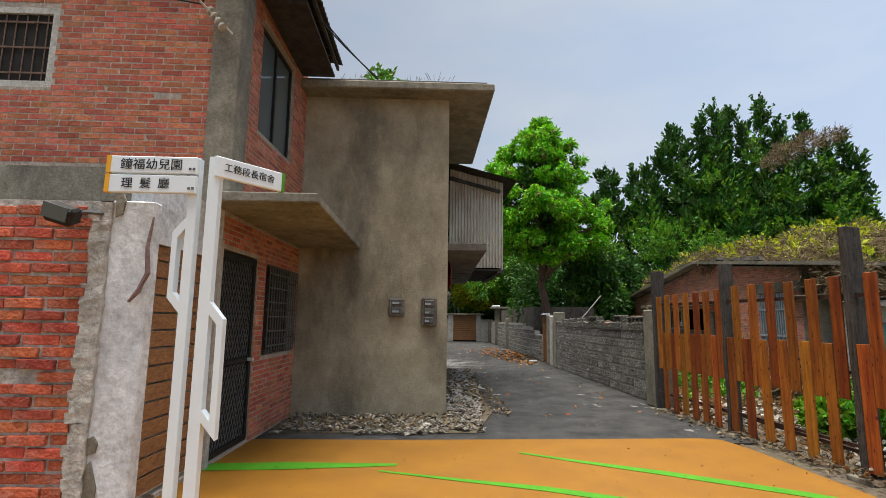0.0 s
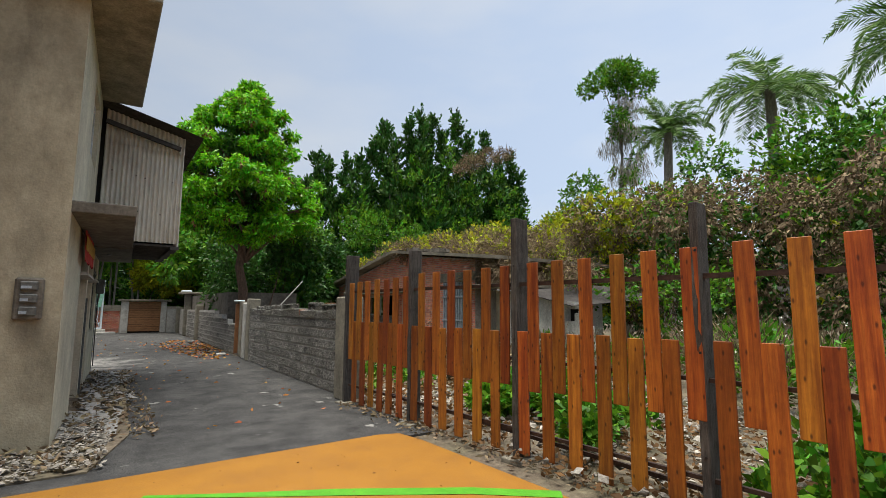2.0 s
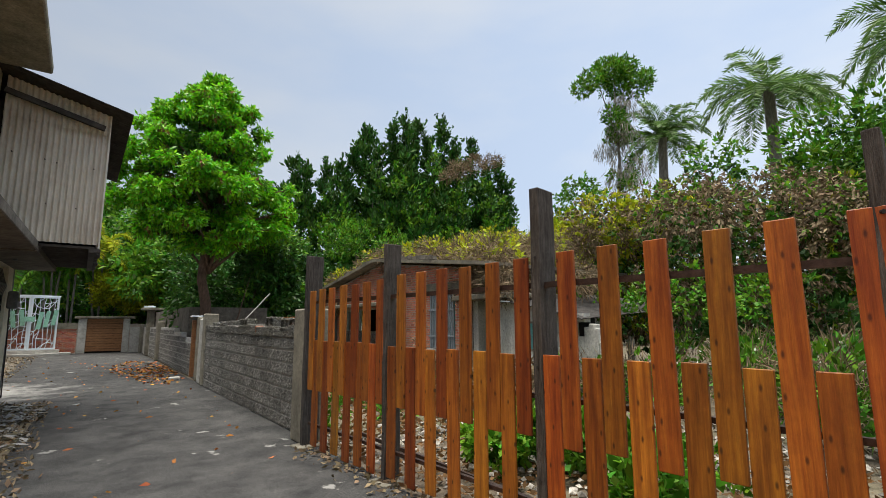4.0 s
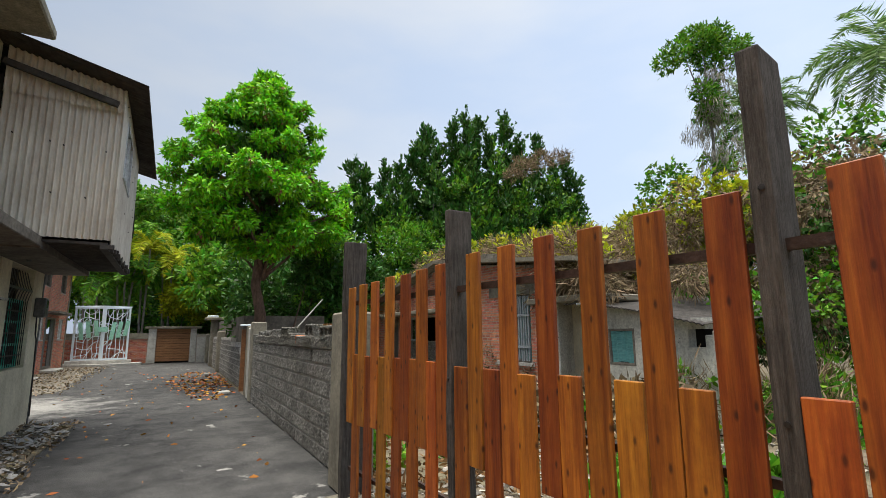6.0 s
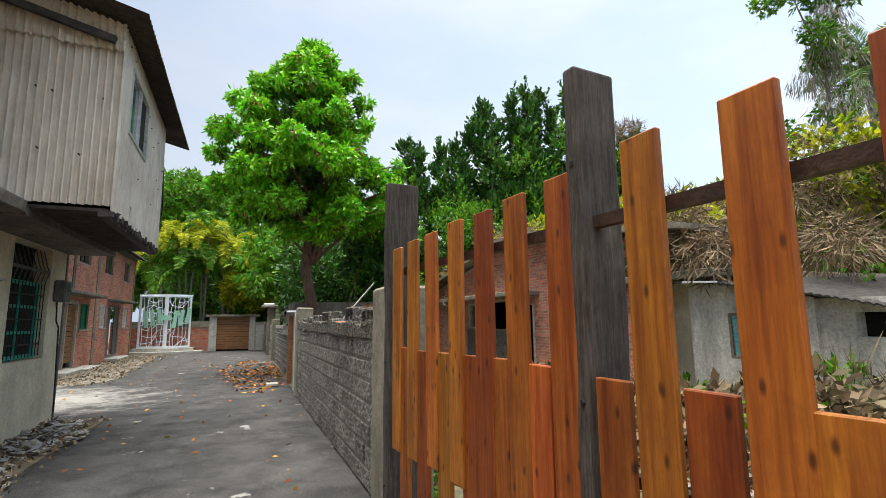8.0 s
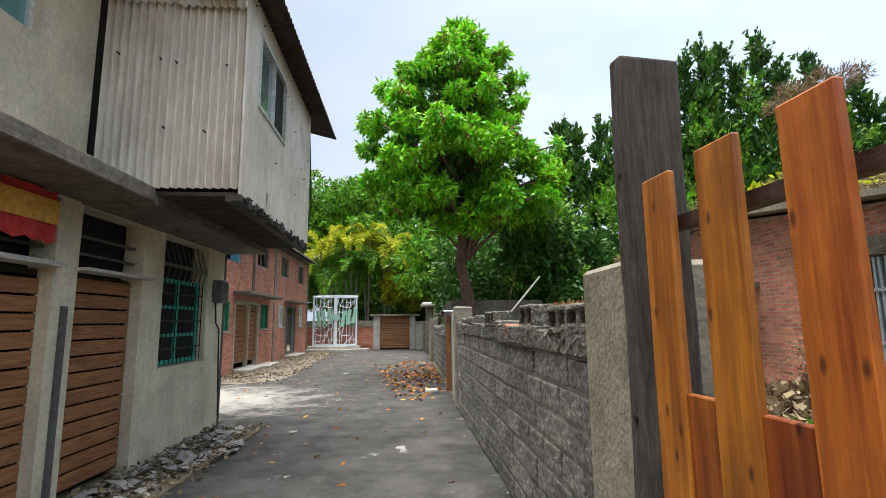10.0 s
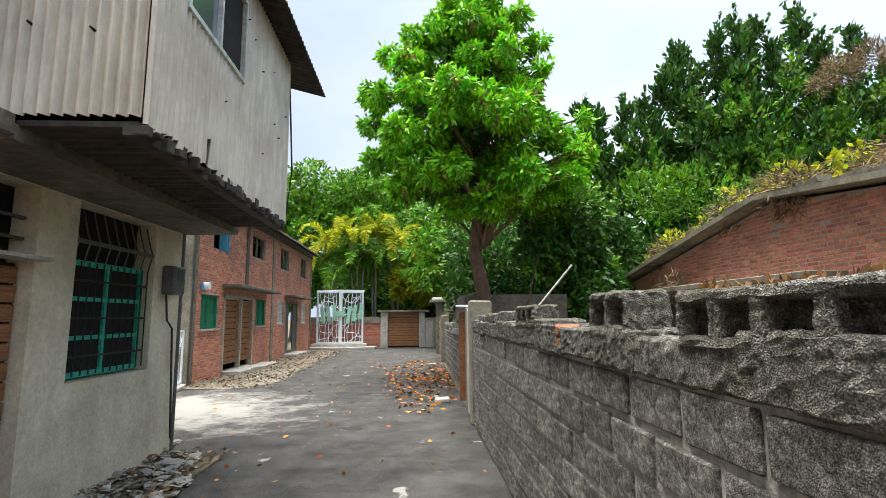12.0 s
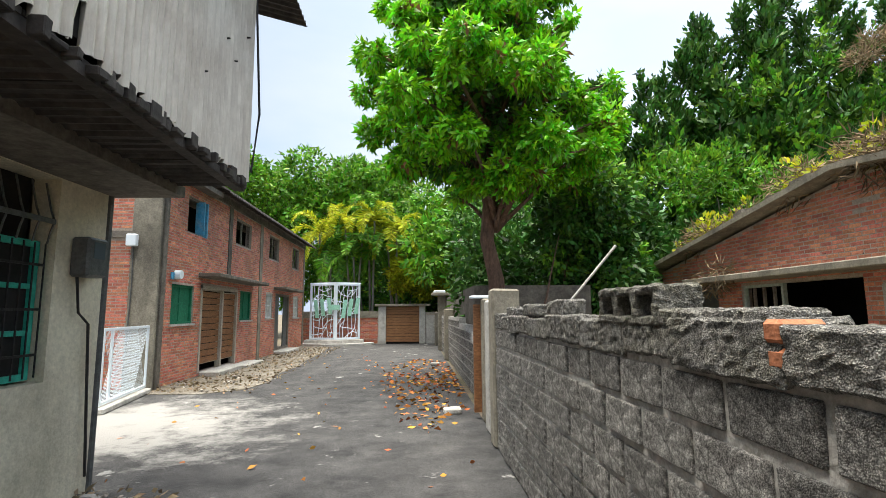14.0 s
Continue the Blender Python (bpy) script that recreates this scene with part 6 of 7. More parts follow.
def grove(name, label, blobs, twigs, per, length, width, material, category="tree", droop=0.2, rise=0.2, trunks=(), bark_m=None, kind="", group="", inner=0.4, spread=0.9):
    t = thing(name, label, category, group, kind)
    if trunks:
        g = G()
        for a, b, r in trunks:
            g.tube(branch(a, b, 0, 7, r * 0.6), [r * (1 - 0.12 * i) for i in range(8)], 7)
        g.put("trunk", bark_m or bark_grey, t)
    foliage("crown", blobs, twigs, per, length, width, material, t, droop, rise, spread, inner)
    return t


def spire_blobs(tops, base, seed):
    r = random.Random(seed)
    out = []
    for x, y, z, w in tops:
        n = int((z - base) * 2.6)
        for i in range(n):
            f = i / n
            q = w * (1 - f) ** 0.75
            a = r.random() * 6.283
            out.append((x + q * 0.85 * math.cos(a), y + q * 0.85 * math.sin(a), base + (z - base) * f, max(0.22, q * 0.5)))
    return out


tops = [(10.9, 30.0, 11.2, 0.75), (11.8, 30.1, 11.0, 0.7), (12.9, 29.8, 11.0, 0.8), (14.0, 30.2, 11.5, 0.8), (14.9, 30.0, 12.6, 0.8), (15.7, 30.1, 14.2, 0.75), (16.8, 30.4, 13.6, 0.8), (17.7, 30.0, 15.0, 0.75), (18.6, 29.8, 15.6, 0.75), (19.7, 30.1, 15.5, 0.75), (20.7, 30.3, 14.6, 0.8), (21.8, 30.0, 16.2, 0.8), (23.0, 30.2, 15.0, 0.85), (24.4, 29.9, 15.4, 0.85), (25.9, 30.0, 13.6, 0.85), (27.3, 30.2, 14.2, 0.8), (28.2, 30.0, 12.6, 0.8)]
mass = [(11.6, 29.6, 8.8, 1.8), (13.6, 29.4, 9.4, 2.0), (15.8, 29.2, 11.4, 2.2), (18.0, 29.0, 13.0, 2.4), (20.4, 29.0, 13.2, 2.4), (22.8, 29.2, 13.0, 2.4), (25.2, 29.4, 12.0, 2.2), (27.4, 29.8, 10.8, 1.9), (18.0, 27.8, 9.0, 2.2), (21.4, 27.6, 9.0, 2.3), (14.6, 27.8, 7.4, 2.0), (24.6, 28.0, 8.6, 2.2)]
grove("conifer_tree", "tall dark green evergreen tree with ragged upright sprays", spire_blobs(mass, 2.0, 3), 9500, 7, 0.42, 0.085, leaf_dark, "tree", 0.0, 0.75, [((x, y, 0), (x, y, z * 0.8), 0.2) for x, y, z, w in mass[:6:2]], bark_grey, inner=0.35, spread=0.6)
evergreen = bpy.data.objects["conifer_tree"]
foliage("spire", spire_blobs(tops, 7.5, 3), 4200, 8, 0.36, 0.075, leaf_dark, evergreen, 0.0, 0.9, 0.5, 0.2)
sprays("spray", spire_blobs(tops, 8.0, 4), 620, 0.95, 20, 0.36, 0.075, leaf_dark, evergreen, 1.0, 0.45)
sprays("spray", spire_blobs(mass, 4.0, 3), 900, 1.1, 18, 0.36, 0.075, leaf_mid, evergreen, 0.7, 0.75)
foliage("dead_sprays", [(21.0, 27.2, 11.6, 0.6), (22.4, 27.2, 12.2, 0.6), (23.6, 27.3, 12.6, 0.5), (20.2, 27.2, 11.0, 0.4), (24.8, 27.5, 13.0, 0.35)], 420, 6, 0.34, 0.02, leaf_dry, evergreen, 0.1, 0.4)
grove("light_shrub", "young mid-green shrub before the dark trees", [(11.6, 24.8, 5.6, 0.9), (12.6, 24.6, 5.9, 0.8), (14.2, 24.2, 5.2, 0.7), (14.9, 24.0, 5.5, 0.6), (16.2, 24.2, 5.2, 0.7), (13.3, 24.4, 4.6, 0.8)], 500, 7, 0.22, 0.045, leaf_mid, "shrub", 0, 0.5, [((13, 25, 0), (12.6, 24.8, 5), 0.08)])
# understorey behind the wall and lane; dark leaf colour carries the shade under trees
rb = random.Random(9)
under = [(rb.uniform(5.5, 12.5), rb.uniform(24.5, 30), rb.uniform(0.5, 5.2), rb.uniform(0.7, 1.3)) for _ in range(70)]
grove("understorey", "dense dark green shrubs behind the block wall", under, 5200, 6, 0.26, 0.06, leaf_dark, "shrub", 0.2, 0.2, kind="stuff")
near_sh = [(rb.uniform(7.0, 9.2), rb.uniform(22.5, 24.5), rb.uniform(2.2, 5.0), rb.uniform(0.6, 0.95)) for _ in range(22)]
# dark leaves for tree shade, paler ones at front and top as lit
grove("green_shrub", "broadleaf green shrub below the tree", near_sh, 2200, 7, 0.22, 0.05, leaf_dark, "shrub", 0.35, 0.0, [((6.5, 22.5, 0), (7.4, 22.6, 3.6), 0.07), ((6.0, 22.2, 0), (8.2, 23, 3.8), 0.06), ((5.9, 21.8, 0), (6.8, 22, 3.4), 0.05)], bark)
foliage("light_leaves", [(x - 0.1, y - 0.3, z + 0.3, r * 0.8) for x, y, z, r in near_sh[::2]], 450, 7, 0.2, 0.045, leaf_mid, bpy.data.objects["green_shrub"], 0.3, 0.1)
back = [(rb.uniform(-1.5, 8.5), rb.uniform(40.0, 45), rb.uniform(0.8, 6.8), rb.uniform(0.8, 1.4)) for _ in range(90)]
# dark leaves mixed with mid-green ones to paint the thicket's shaded gaps
grove("garden_thicket", "dense mid-green garden thicket beyond the lane's end", back, 5200, 6, 0.34, 0.075, leaf_dark, "shrub", 0.25, 0.1, [((2.6, 38.5, 0), (1.6, 38.6, 5.2), 0.07), ((2.8, 38.2, 0), (3.6, 38.6, 4.6), 0.06), ((0.6, 38.6, 0), (0.2, 39, 4.5), 0.06)], bark_grey, kind="stuff")
foliage("leafy_sprays", back, 2200, 7, 0.30, 0.07, leaf_mid, bpy.data.objects["garden_thicket"], 0.3, 0.1)
bush = [(rb.uniform(2.4, 5.2), rb.uniform(37.2, 38.4), rb.uniform(2.6, 4.4), rb.uniform(0.4, 0.7)) for _ in range(18)]
grove("yellow_bush", "light yellow-green bush behind the garage gate", bush, 900, 7, 0.26, 0.06, leaf_yellow, "shrub", 0.2, 0.2, kind="stuff")
btree = [(rb.uniform(-9.5, 3.5), rb.uniform(44, 52), rb.uniform(4, 12.2), rb.uniform(1.2, 2.1)) for _ in range(80)]
grove("background_tree", "rounded green broadleaf trees beyond the houses", btree, 8000, 6, 0.45, 0.10, leaf_mid, "tree", 0.25, 0.1, [((-6, 48, 0), (-6, 48, 8), 0.3), ((0, 48, 0), (0, 48, 8), 0.3)], kind="stuff")
btree2 = [(rb.uniform(3.5, 10), rb.uniform(34, 46), rb.uniform(2, 8.5), rb.uniform(1.0, 1.8)) for _ in range(50)]
grove("background_tree", "green broadleaf trees behind the tall tree", btree2, 4500, 6, 0.42, 0.09, leaf_mid, "tree", 0.25, 0.1, kind="stuff")


def palm(name, label, x, y, z, trunk_r, fronds, length, droop, material, lean=(0, 0), group="", wide=0.05, stem=None, curl=0.0):
    t = thing(name, label, "palm", group)
    G().tube([(x - lean[0], y - lean[1], 0), (x - lean[0] * 0.5, y - lean[1] * 0.5, z * 0.5), (x, y, z)], [trunk_r * 1.4, trunk_r * 1.1, trunk_r], 10).put("trunk", stem or bark_grey, t)
    r = random.Random(int(x * 100 + y))
    ribs, base, way, ln_ = G(), [], [], []
    for i in range(fronds):
        a = 2 * math.pi * (i + r.random() * 0.6) / fronds
        up = r.uniform(-0.25, 1.3)
        prev, pts = Vector((x, y, z)), []
        d = Vector((math.cos(a) * math.cos(up), math.sin(a) * math.cos(up), math.sin(up)))
        for k in range(13):
            pts.append(prev.copy())
            prev = prev + d * length / 12
            d = (d + Vector((0, 0, -droop / 12 * (1 + k * 0.22)))).normalized()
        ribs.tube(pts, [0.03 * (1 - k / 14) for k in range(13)], 4, False)
        for k in range(2, 13):
            dd = (pts[k] - pts[k - 1]).normalized()
            sd = dd.cross(Vector((0, 0, 1))).normalized()
            for s in (1, -1):
                for q in range(6):
                    base.append(pts[k - 1].lerp(pts[k], q / 6))
                    way.append(sd * s + dd * 0.7 + Vector((0, 0, r.uniform(-0.55, 0.25))))
                    ln_.append(length * 0.24 * (1 - abs(k - 6) / 10))
    ribs.put("rib", material, t)
    n = len(base)
    ob = new("fronds", leaf_mesh("fronds", np.array([tuple(b) for b in base]), np.array([tuple(b) for b in way]), np.array(ln_), np.full(n, wide * 0.5), material))
    ob.parent = t
    return t


palm("royal_palm", "tall palm with a smooth grey trunk", 30, 18, 12.9, 0.26, 30, 3.0, 0.9, leaf_palm, (0.8, 0), "tall palms", 0.06)
palm("royal_palm", "tall palm with a smooth grey trunk", 30, 12, 13.6, 0.26, 28, 4.0, 1.0, leaf_palm, (0, 0), "tall palms", 0.065)
palm("royal_palm", "tall palm with a smooth grey trunk", 29, 5.6, 13.6, 0.26, 28, 4.0, 1.0, leaf_palm, (0, 0), "tall palms", 0.065)
for i, (x, y, z) in enumerate(((-1.2, 37.9, 5.0), (-0.4, 37.6, 6.2), (0.5, 37.8, 5.4), (1.2, 37.5, 6.6), (1.9, 37.8, 5.6), (-1.9, 38.2, 6.0), (0.1, 37.4, 4.6), (2.4, 37.7, 6.1), (0.8, 38.2, 7.0))):
    palm("areca_palm", "clumping palm with yellow-green arching fronds", x, y, z, 0.05, 9, 2.5, 1.7, leaf_yellow if i % 2 else leaf_mid, (rb.uniform(-0.5, 0.5), 0), "palms at the lane's end", 0.06)
thin = [(20.2, 14.9, 12.9, 0.7), (20.9, 14.6, 13.2, 0.6), (19.2, 15.1, 12.3, 0.5), (21.6, 14.3, 12.5, 0.6), (20.6, 14.8, 12.6, 0.8), (22.0, 14.1, 12.9, 0.4), (18.9, 15.4, 11.9, 0.4), (19.9, 14.5, 10.6, 0.45), (21.2, 15.1, 10.3, 0.5)]
tt = grove("slender_tree", "slender tree with a flat light crown and hanging grey vines", thin, 1100, 7, 0.17, 0.035, leaf_mid, "tree", 0.1, 0.2, [((20.6, 14.8, 0), (20.5, 14.8, 12.4), 0.16), ((20.5, 14.8, 9.5), (19.6, 15, 12.3), 0.06), ((20.5, 14.8, 9.5), (21.3, 14.5, 12.4), 0.06)])
vb = [(20.6 + rb.uniform(-0.75, 0.75), 14.8 + rb.uniform(-0.6, 0.6), rb.uniform(3.5, 11.9), rb.uniform(0.25, 0.5)) for _ in range(44)]
foliage("vines", vb, 1100, 5, 0.4, 0.012, mat("leaf_grey", (0.24, 0.22, 0.18), (0.42, 0.39, 0.32), 1, 0.9, 0, rnd="island", rnd_amt=0.4, translucent=0.1), tt, 1.6, 0, 0.35)
foliage("vine_leaves", vb[:14] + [(18.6, 15.6, 6.6, 1.0), (19.2, 16, 7.4, 0.8)], 420, 6, 0.2, 0.05, leaf_mid, tt, 0.2, 0.2)
mound = []
for i in range(120):
    y = rb.uniform(-3, 21)
    x = rb.uniform(14.5, 19)
    top = 4.9 + 0.5 * math.sin(y * 0.8) - (0.8 if y > 17 else 0) + (x - 15) * 0.12
    mound.append((x, y, top - rb.random() ** 2 * 3.5, rb.uniform(0.7, 1.2)))
fresh = [m for m in mound if m[1] > 11.2]
dried = [m for m in mound if m[1] <= 12.4]
grove("vine_bank", "bank smothered in yellow-green and withered brown creepers", fresh, 6500, 6, 0.18, 0.055, leaf_yellow, "creepers", 0.15, 0.2, kind="stuff", inner=0.55)
bank = bpy.data.objects["vine_bank"]
foliage("green_creepers", mound, 2600, 6, 0.17, 0.05, leaf_mid, bank, 0.2, 0.2)
foliage("pale_creepers", dried, 300, 6, 0.17, 0.05, leaf_yellow, bank, 0.2, 0.2)
foliage("dry_creepers", [(x - 0.3, y, z - 0.1, r) for x, y, z, r in dried], 9000, 6, 0.16, 0.032, leaf_dry, bank, 0.6, 0, 0.7)
foliage("dry_creepers", [(x - 0.25, y, z - 0.35, r) for x, y, z, r in fresh if y < 13], 400, 6, 0.18, 0.03, leaf_dry, bank, 0.7, 0, 0.7)
# darker leaves set behind and below, painting the shaded gaps of the bank
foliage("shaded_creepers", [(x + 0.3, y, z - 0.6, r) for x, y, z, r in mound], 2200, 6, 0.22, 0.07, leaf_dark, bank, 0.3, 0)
tall = [(rb.uniform(18, 25), rb.uniform(-6, 11.0), rb.uniform(3, 7.2), rb.uniform(0.8, 1.4)) for _ in range(95)]
grove("thicket", "tall tangled green thicket behind the garden", tall, 9500, 7, 0.22, 0.052, leaf_mid, "shrub", 0.2, 0.2, [((21, 8, 0), (21, 8, 6), 0.12), ((20, 2, 0), (20, 2, 6), 0.12)], kind="stuff")
# dark copies behind the mid-green leaves: thicket's inner shade as colour
foliage("dark_leaves", [(x + 0.4, y, z - 0.3, r * 0.9) for x, y, z, r in tall], 3500, 6, 0.26, 0.07, leaf_dark, bpy.data.objects["thicket"], 0.2, 0.1)
far = [(rb.uniform(34, 70), rb.uniform(8, 60), rb.uniform(1, 5), rb.uniform(2.0, 3.0)) for _ in range(90)]
grove("distant_trees", "distant green trees", far, 5000, 5, 0.9, 0.25, leaf_dark, "tree", 0.2, 0.2, kind="stuff")
roofv = []
for i in range(80):
    y = rb.uniform(11.2, 23.6)
    x = rb.uniform(10.3, 15.2)
    zz = 3.75 - abs(y - 17.55) * (0.165 if y > 17.55 else 0.11)
    roofv.append((x, y, zz + 0.1 + (x - 10.3) * 0.2 + rb.random() * 0.3, rb.uniform(0.3, 0.6)))
grove("roof_creepers", "creepers and weeds over the house roof", roofv, 900, 6, 0.16, 0.045, leaf_yellow, "creepers", 0.1, 0.3, kind="stuff")
foliage("roof_straw", [(x - 0.25, y, z - 0.15, r * 0.8) for x, y, z, r in roofv if y < 23], 5200, 5, 0.28, 0.012, leaf_dry, bpy.data.objects["roof_creepers"], 0.3, 0.1, 1.0)
foliage("annex_straw", [(rb.uniform(10.1, 12.5), rb.uniform(9.6, 13.3), 2.45 + rb.random() * 0.4, 0.4) for _ in range(22)], 1400, 5, 0.3, 0.012, leaf_dry, bpy.data.objects["roof_creepers"], 0.5, 0.0, 1.0)
foliage("slab_moss", [(rb.uniform(11.2, 14.5), rb.uniform(6, 11), 1.9 + rb.random() * 0.5, 0.5) for _ in range(16)], 260, 6, 0.12, 0.04, leaf_mid, bpy.data.objects["roof_creepers"], 0, 0.5)

# ---- garden behind the fence ----
gr = scatter(2600, 4.35, 9.5, -1.0, 9.0, 0.0)
pebbles("rubble", [(x, y, 0.02 + 0.10 * rng.random()) for x, y, z in gr], [rng.uniform(0.02, 0.07) * (1.8 if rng.random() < 0.06 else 1) for _ in gr], stone, "grey rubble and broken stones", "rubble")
n = 5200
base = np.column_stack([nrg.uniform(4.2, 8.2, n), nrg.uniform(-0.5, 9.0, n), nrg.uniform(0.03, 0.12, n)])
ob = new("dead_leaves", leaf_mesh("dead_leaves", base, nrg.normal(size=(n, 3)) * [1, 1, 0.35], nrg.uniform(0.05, 0.13, n), nrg.uniform(0.012, 0.03, n), leaf_brown))
tagged(ob, "carpet of dry brown leaves over the rubble", "leaf litter", "", "stuff")
n = 4200
base = np.column_stack([nrg.uniform(4.6, 9.9, n), nrg.uniform(8.6, 17.0, n), nrg.uniform(-0.02, 0.10, n)])
ob = new("dead_leaves", leaf_mesh("dead_leaves", base, nrg.normal(size=(n, 3)) * [1, 1, 0.4], nrg.uniform(0.07, 0.17, n), nrg.uniform(0.018, 0.04, n), leaf_brown))
tagged(ob, "deep brown leaf litter behind the block wall", "leaf litter", "", "stuff")
yard_weeds = [(rb.uniform(4.9, 9.4), rb.uniform(8.8, 16.0), rb.uniform(0.05, 0.3), rb.uniform(0.2, 0.4)) for _ in range(26)]
grove("weeds", "low green weeds among dead leaves behind the wall", yard_weeds, 700, 6, 0.14, 0.03, leaf_mid, "weeds", 0.0, 0.5, kind="stuff")
low = [(rb.uniform(5.0, 6.8), rb.uniform(4.4, 7.0), rb.uniform(0.15, 0.45), rb.uniform(0.2, 0.32)) for _ in range(20)]
grove("leafy_plants", "low glossy green plants in the rubble", low, 700, 7, 0.13, 0.04, leaf_mid, "plants", 0.1, 0.3, kind="stuff")
low = [(rb.uniform(5.0, 7.2), rb.uniform(-0.6, 2.6), rb.uniform(0.15, 0.75), rb.uniform(0.3, 0.45)) for _ in range(24)]
grove("leafy_plants", "low dark green plants in the rubble", low, 1000, 7, 0.13, 0.04, leaf_mid, "plants", 0.1, 0.3, kind="stuff")
wd = [(rb.uniform(8.6, 14.5), rb.uniform(-3, 9.5), rb.uniform(0.1, 0.9), rb.uniform(0.35, 0.6)) for _ in range(80)]
grove("weeds", "rank green weeds with small white flowers", wd, 2600, 6, 0.16, 0.035, leaf_mid, "weeds", 0.0, 0.5, kind="stuff")
foliage("weed_stalks", wd, 3600, 5, 0.3, 0.010, leaf_dry, bpy.data.objects["weeds"], 0.0, 0.7)
foliage("weed_flowers", [(x, y, z + 0.25, r) for x, y, z, r in wd], 500, 2, 0.045, 0.02, flower_white, bpy.data.objects["weeds"], 0, 0.8)
wf = [(rb.uniform(7.6, 9.9), rb.uniform(9, 15), rb.uniform(0.05, 0.5), rb.uniform(0.25, 0.45)) for _ in range(30)]
grove("dead_brush", "withered brown brush at the house foot", wf, 900, 6, 0.2, 0.05, leaf_dry, "plants", 0.3, 0.1, kind="stuff")
foliage("climber", [(10.0, 14.95, 0.6, 0.2), (9.95, 15.0, 1.0, 0.15), (10.0, 13.4, 0.5, 0.2), (9.75, 20.8, 2.2, 0.3), (9.6, 20.2, 2.3, 0.2)], 160, 4, 0.25, 0.012, leaf_dry, bpy.data.objects["dead_brush"], 0.5, 0)

# ---- rubble and litter along the lane ----
strip = scatter(1500, -2.15, 0.75, 6.62, 7.85, 0.0, lambda x, y: y > 6.62 + 0.12 * math.sin(x * 3) + (0.1 if x > 0.3 else 0))
strip += scatter(650, 0.28, 1.15, 7.9, 9.3, 0.0, lambda x, y: x < 0.85 + 0.1 * math.sin(y * 2)) + scatter(700, 0.4, 1.35, 11.6, 15.2, 0.0, lambda x, y: x < 1.15 + 0.15 * math.sin(y * 2.4))
pebbles("gravel_strip", [(x, y, 0.02 + 0.05 * rng.random()) for x, y, z in strip], [rng.uniform(0.012, 0.045) * (2.2 if rng.random() < 0.06 else 1) for _ in strip], stone, "loose grey gravel and rubble along the house foot", "gravel", 0.35)
tagged(soft_noise(G().prism([(-2.25, 6.7), (0.6, 6.75), (1.0, 8.2), (1.05, 11), (1.2, 15), (0.2, 15.2), (0.0, 7.9), (-2.25, 7.9)], -0.05, 0.02), 0.01, 3).put("pavement_edge", dirt), "earthy verge along the house foot", "verge", "", "structure")
flat = scatter(150, 0.4, 1.3, 9.6, 15.1, 0.0, lambda x, y: x < 1.08 + 0.15 * math.sin(y * 2.4))
pebbles("slab_rubble", [(x, y, 0.045 + 0.03 * rng.random()) for x, y, z in flat], [rng.uniform(0.05, 0.13) for _ in flat], cement_ground, "flat broken pieces of cement along the house foot", "rubble", 0.22)
tagged(soft_noise(G().prism([(0.25, 8.3), (0.85, 8.2), (0.95, 9.8), (0.3, 10.2)], 0, 0.045), 0.015, 5).put("cement_patch", cement_ground), "broken cement slab beside the wall", "slab")
lt = scatter(300, -2.0, 0.3, 20.9, 34.5, 0.0, lambda x, y: x < -0.35 + 0.35 * math.sin(y * 1.7) + 0.3 * rng.random())
pebbles("house_rubble", [(x, y, 0.02 + 0.02 * rng.random()) for x, y, z in lt], [rng.uniform(0.012, 0.05) * (2 if rng.random() < 0.05 else 1) for _ in lt], stone, "cement rubble along the brick houses", "rubble")
n = 480
a = nrg.random(n) * 6.283
rr = np.sqrt(nrg.random(n))
base = np.column_stack([3.6 + 0.95 * rr ** 1.1 * np.cos(a), 22.6 + 5.2 * rr ** 1.2 * np.sin(a), nrg.uniform(0.006, 0.022, n)])
base[:, 0] = np.minimum(base[:, 0], 4.3)
ob = new("fallen_leaves", leaf_mesh("fallen_leaves", base, nrg.normal(size=(n, 3)) * [1, 1, 0.08], nrg.uniform(0.08, 0.16, n), nrg.uniform(0.02, 0.04, n), leaf_fallen))
tagged(ob, "drift of orange-brown fallen leaves by the wall", "leaf litter", "", "stuff")
n = 1500
base = np.vstack([np.column_stack([nrg.uniform(0.3, 1.3, 900), nrg.uniform(7.9, 15.3, 900), nrg.uniform(0.03, 0.09, 900)]), np.column_stack([nrg.uniform(-2.2, 0.7, 600), nrg.uniform(6.75, 7.85, 600), nrg.uniform(0.04, 0.08, 600)])])
ob = new("foot_litter", leaf_mesh("foot_litter", base, nrg.normal(size=(n, 3)) * [1, 1, 0.35], nrg.uniform(0.04, 0.13, n), nrg.uniform(0.01, 0.03, n), leaf_dry))
tagged(ob, "dry leaves among the rubble at the house foot", "leaf litter", "", "stuff")
n = 700
fy = nrg.uniform(0.2, 8.6, n)
base = np.column_stack([FX(fy) + 0.1 - np.abs(nrg.normal(size=n)) * 0.17, fy, nrg.uniform(0.02, 0.035, n)])
ob = new("fence_litter", leaf_mesh("fence_litter", base, nrg.normal(size=(n, 3)) * [1, 1, 0.15], nrg.uniform(0.04, 0.11, n), nrg.uniform(0.01, 0.025, n), leaf_dry))
tagged(ob, "dry leaves gathered along the fence foot", "leaf litter", "", "stuff")
n = 170
base = np.column_stack([nrg.uniform(-2.3, 4.0, n), nrg.uniform(1.8, 6.4, n), np.full(n, 0.02)])
ob = new("yard_litter", leaf_mesh("yard_litter", base, nrg.normal(size=(n, 3)) * [1, 1, 0.12], nrg.uniform(0.01, 0.035, n), nrg.uniform(0.004, 0.009, n), leaf_brown))
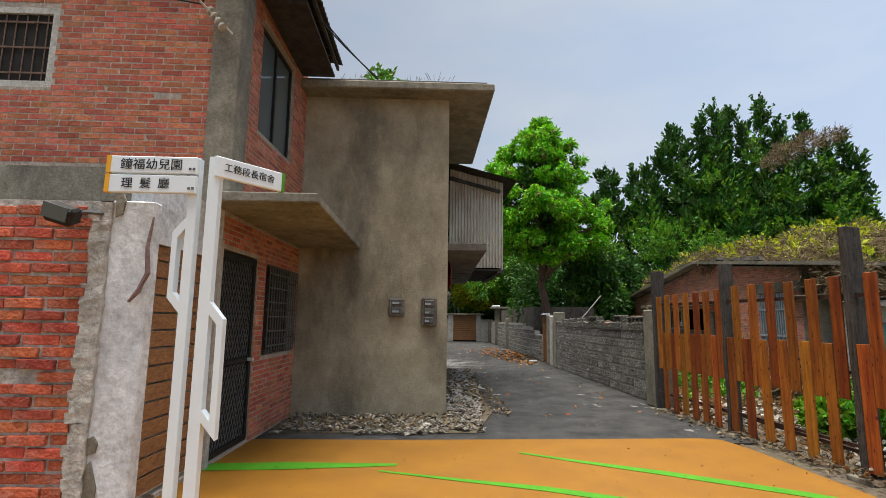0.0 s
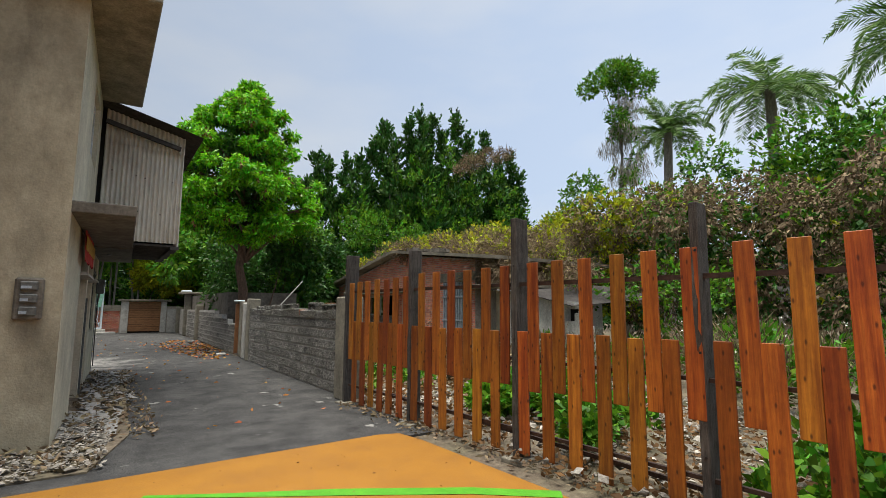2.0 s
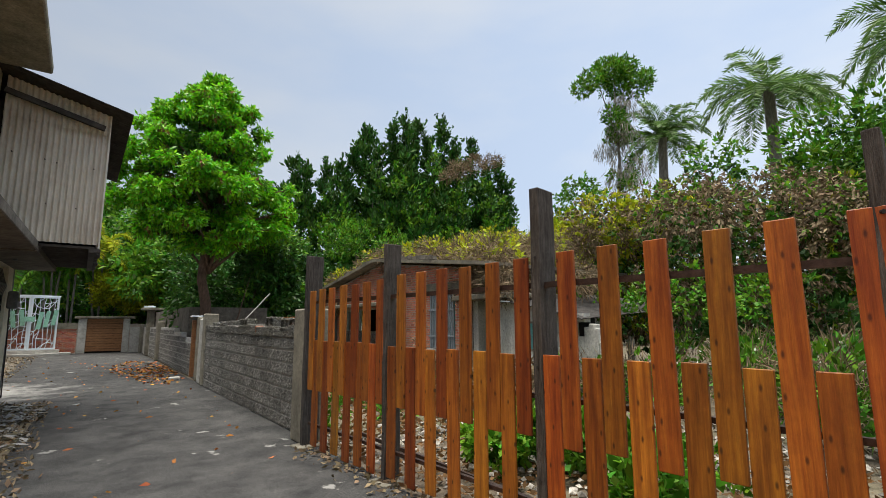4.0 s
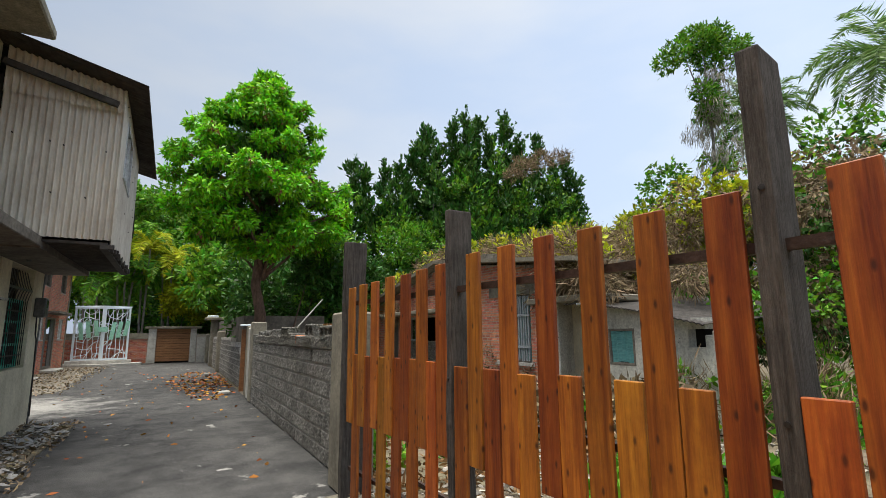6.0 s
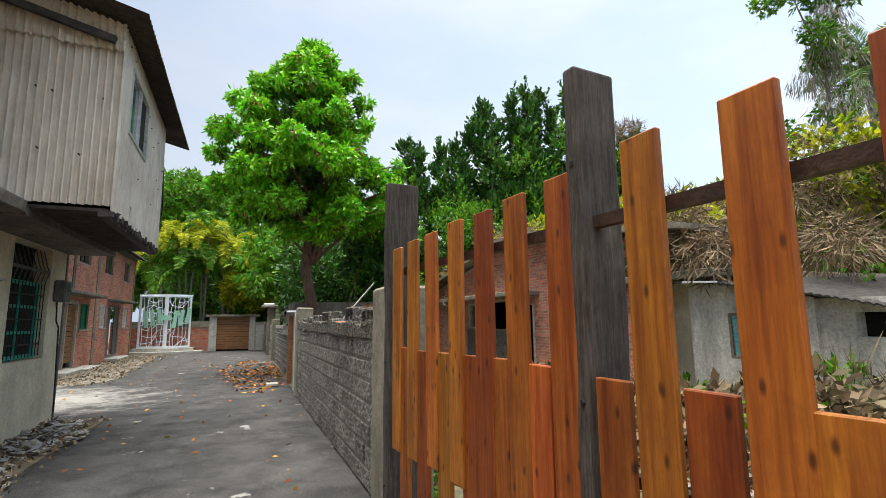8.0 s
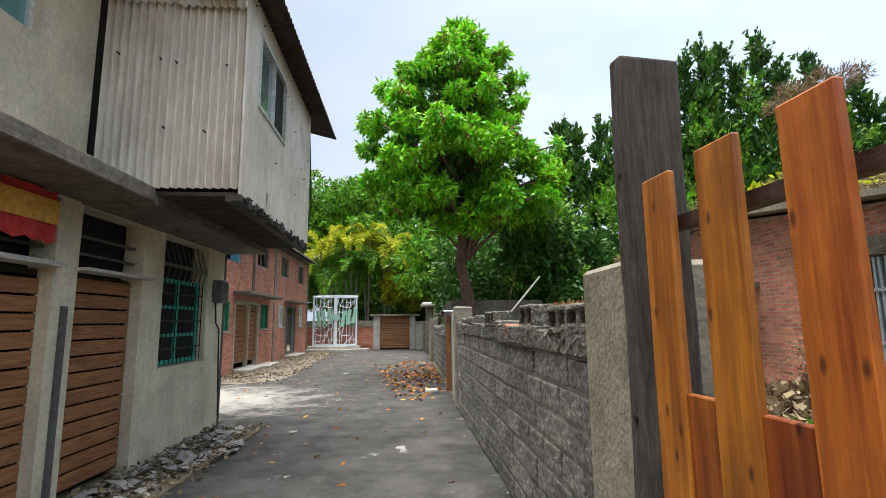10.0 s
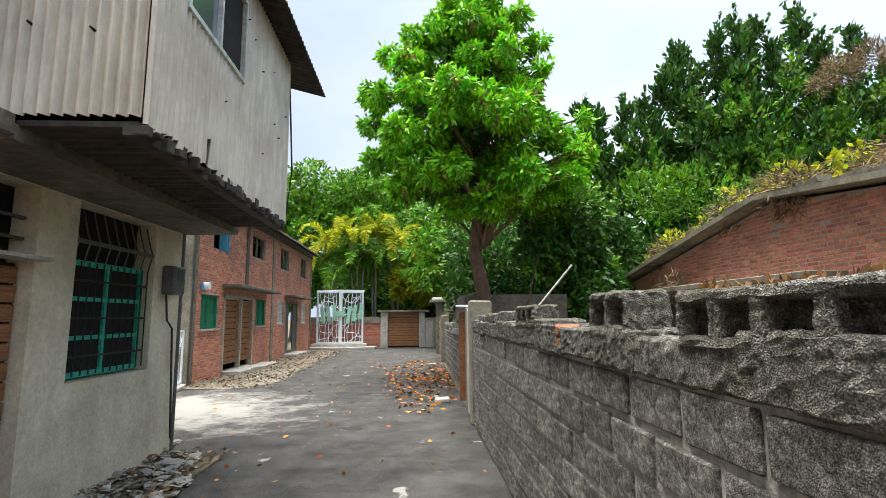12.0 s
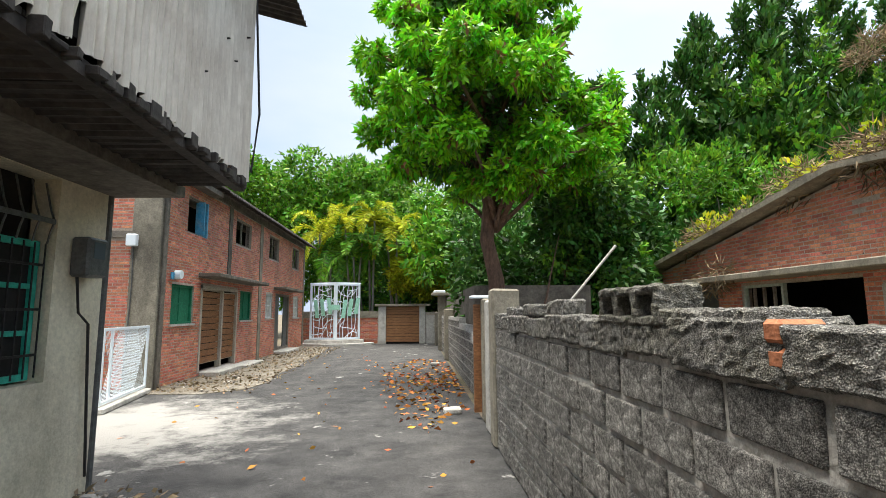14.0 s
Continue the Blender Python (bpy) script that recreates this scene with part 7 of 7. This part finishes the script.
tagged(ob, "small dark leaf scraps on the painted yard", "leaf litter", "", "stuff")
n = 160
base = np.column_stack([nrg.uniform(-0.5, 4.2, n), nrg.uniform(7.5, 30, n), np.full(n, 0.008)])
ob = new("stray_leaves", leaf_mesh("stray_leaves", base, nrg.normal(size=(n, 3)) * [1, 1, 0.15], nrg.uniform(0.06, 0.12, n), nrg.uniform(0.015, 0.03, n), leaf_fallen))
tagged(ob, "single fallen leaves on the asphalt", "leaf litter", "", "stuff")
n = 1400
base = np.column_stack([-2.0 + 2.1 * nrg.random(n) ** 1.4, nrg.uniform(20.9, 34, n), nrg.uniform(0.02, 0.06, n)])
ob = new("dry_litter", leaf_mesh("dry_litter", base, nrg.normal(size=(n, 3)) * [1, 1, 0.4], nrg.uniform(0.05, 0.14, n), nrg.uniform(0.01, 0.03, n), leaf_dry))
tagged(ob, "dry leaves along the brick houses", "leaf litter", "", "stuff")
for x, y in ((3.95, 18.6), (4.0, 25.8)):
    tagged(soft_noise(G().box(x - 0.14, x + 0.14, y - 0.1, y + 0.1, 0, 0.09, 0.02), 0.02, 6).put("cement_lump", concrete_pale), "pale lump of cement on the road edge", "stone", "cement lumps")
tagged(G().tube([(1.72, 15.35, 5.0), (1.76, 15.5, 3.6), (1.7, 15.5, 3.0), (0.8, 17.5, 4.4), (-1.6, 23.0, 4.9)], 0.012, 5).put("power_cable", iron_dark), "black cable hanging from the eave", "cable", "overhead wires")

# ---- bricks, last ----
bricks(SIDE, sw, 0.0, 3.68, 0.02, 5.9, sh + [(-0.2, 0.92, 0, 2.8), (-0.2, 0.64, 2.7, 6.1), (0, 3.68, 2.70, 2.84)], brick_old, brick_piece, parts=(1.9, 3.7, 0.0, 1.05))
bricks(UF, uw, 0.0, 5.60, 3.14, 6.3, fh, brick_old, brick_piece, 0.215, 0.056, 0.011, 0.004, parts=(4.3, 5.6, 3.14, 5.2), chips=0.004)
bricks(NEAR, nw, 1.6, 4.16, 0.0, 2.20, [], brick_near, brick_near, 0.20, 0.052, 0.014, 0.022, parts=(3.0, 4.16, 0.3, 2.2), chips=0.015)
bricks(RE, rw, 0.28, 14.0, 0.03, 4.75, rh + [rel((a, b, c, 4.95)) for a, b, c in ((21.4, 21.7, 0), (25.3, 25.55, 2.6), (28.3, 28.6, 0))] + [rel((23.4, 27.7, 2.5, 2.64)), rel((30.2, 33.3, 2.5, 2.64))], brick_row, brick_row_piece, parts=(0.3, 2.4, 0.0, 2.4))
bricks(RF, rf, 2.2, 4.35, 0.03, 4.5, [(0, 4.4, 3.2, 3.38)], brick_row, brick_row_piece, parts=(0, 0, 0, 0))
bricks(EN, ew, 0.0, 4.7, 0.03, 1.36, [], brick_old, brick_piece, parts=(3.6, 4.75, 0.0, 1.4))
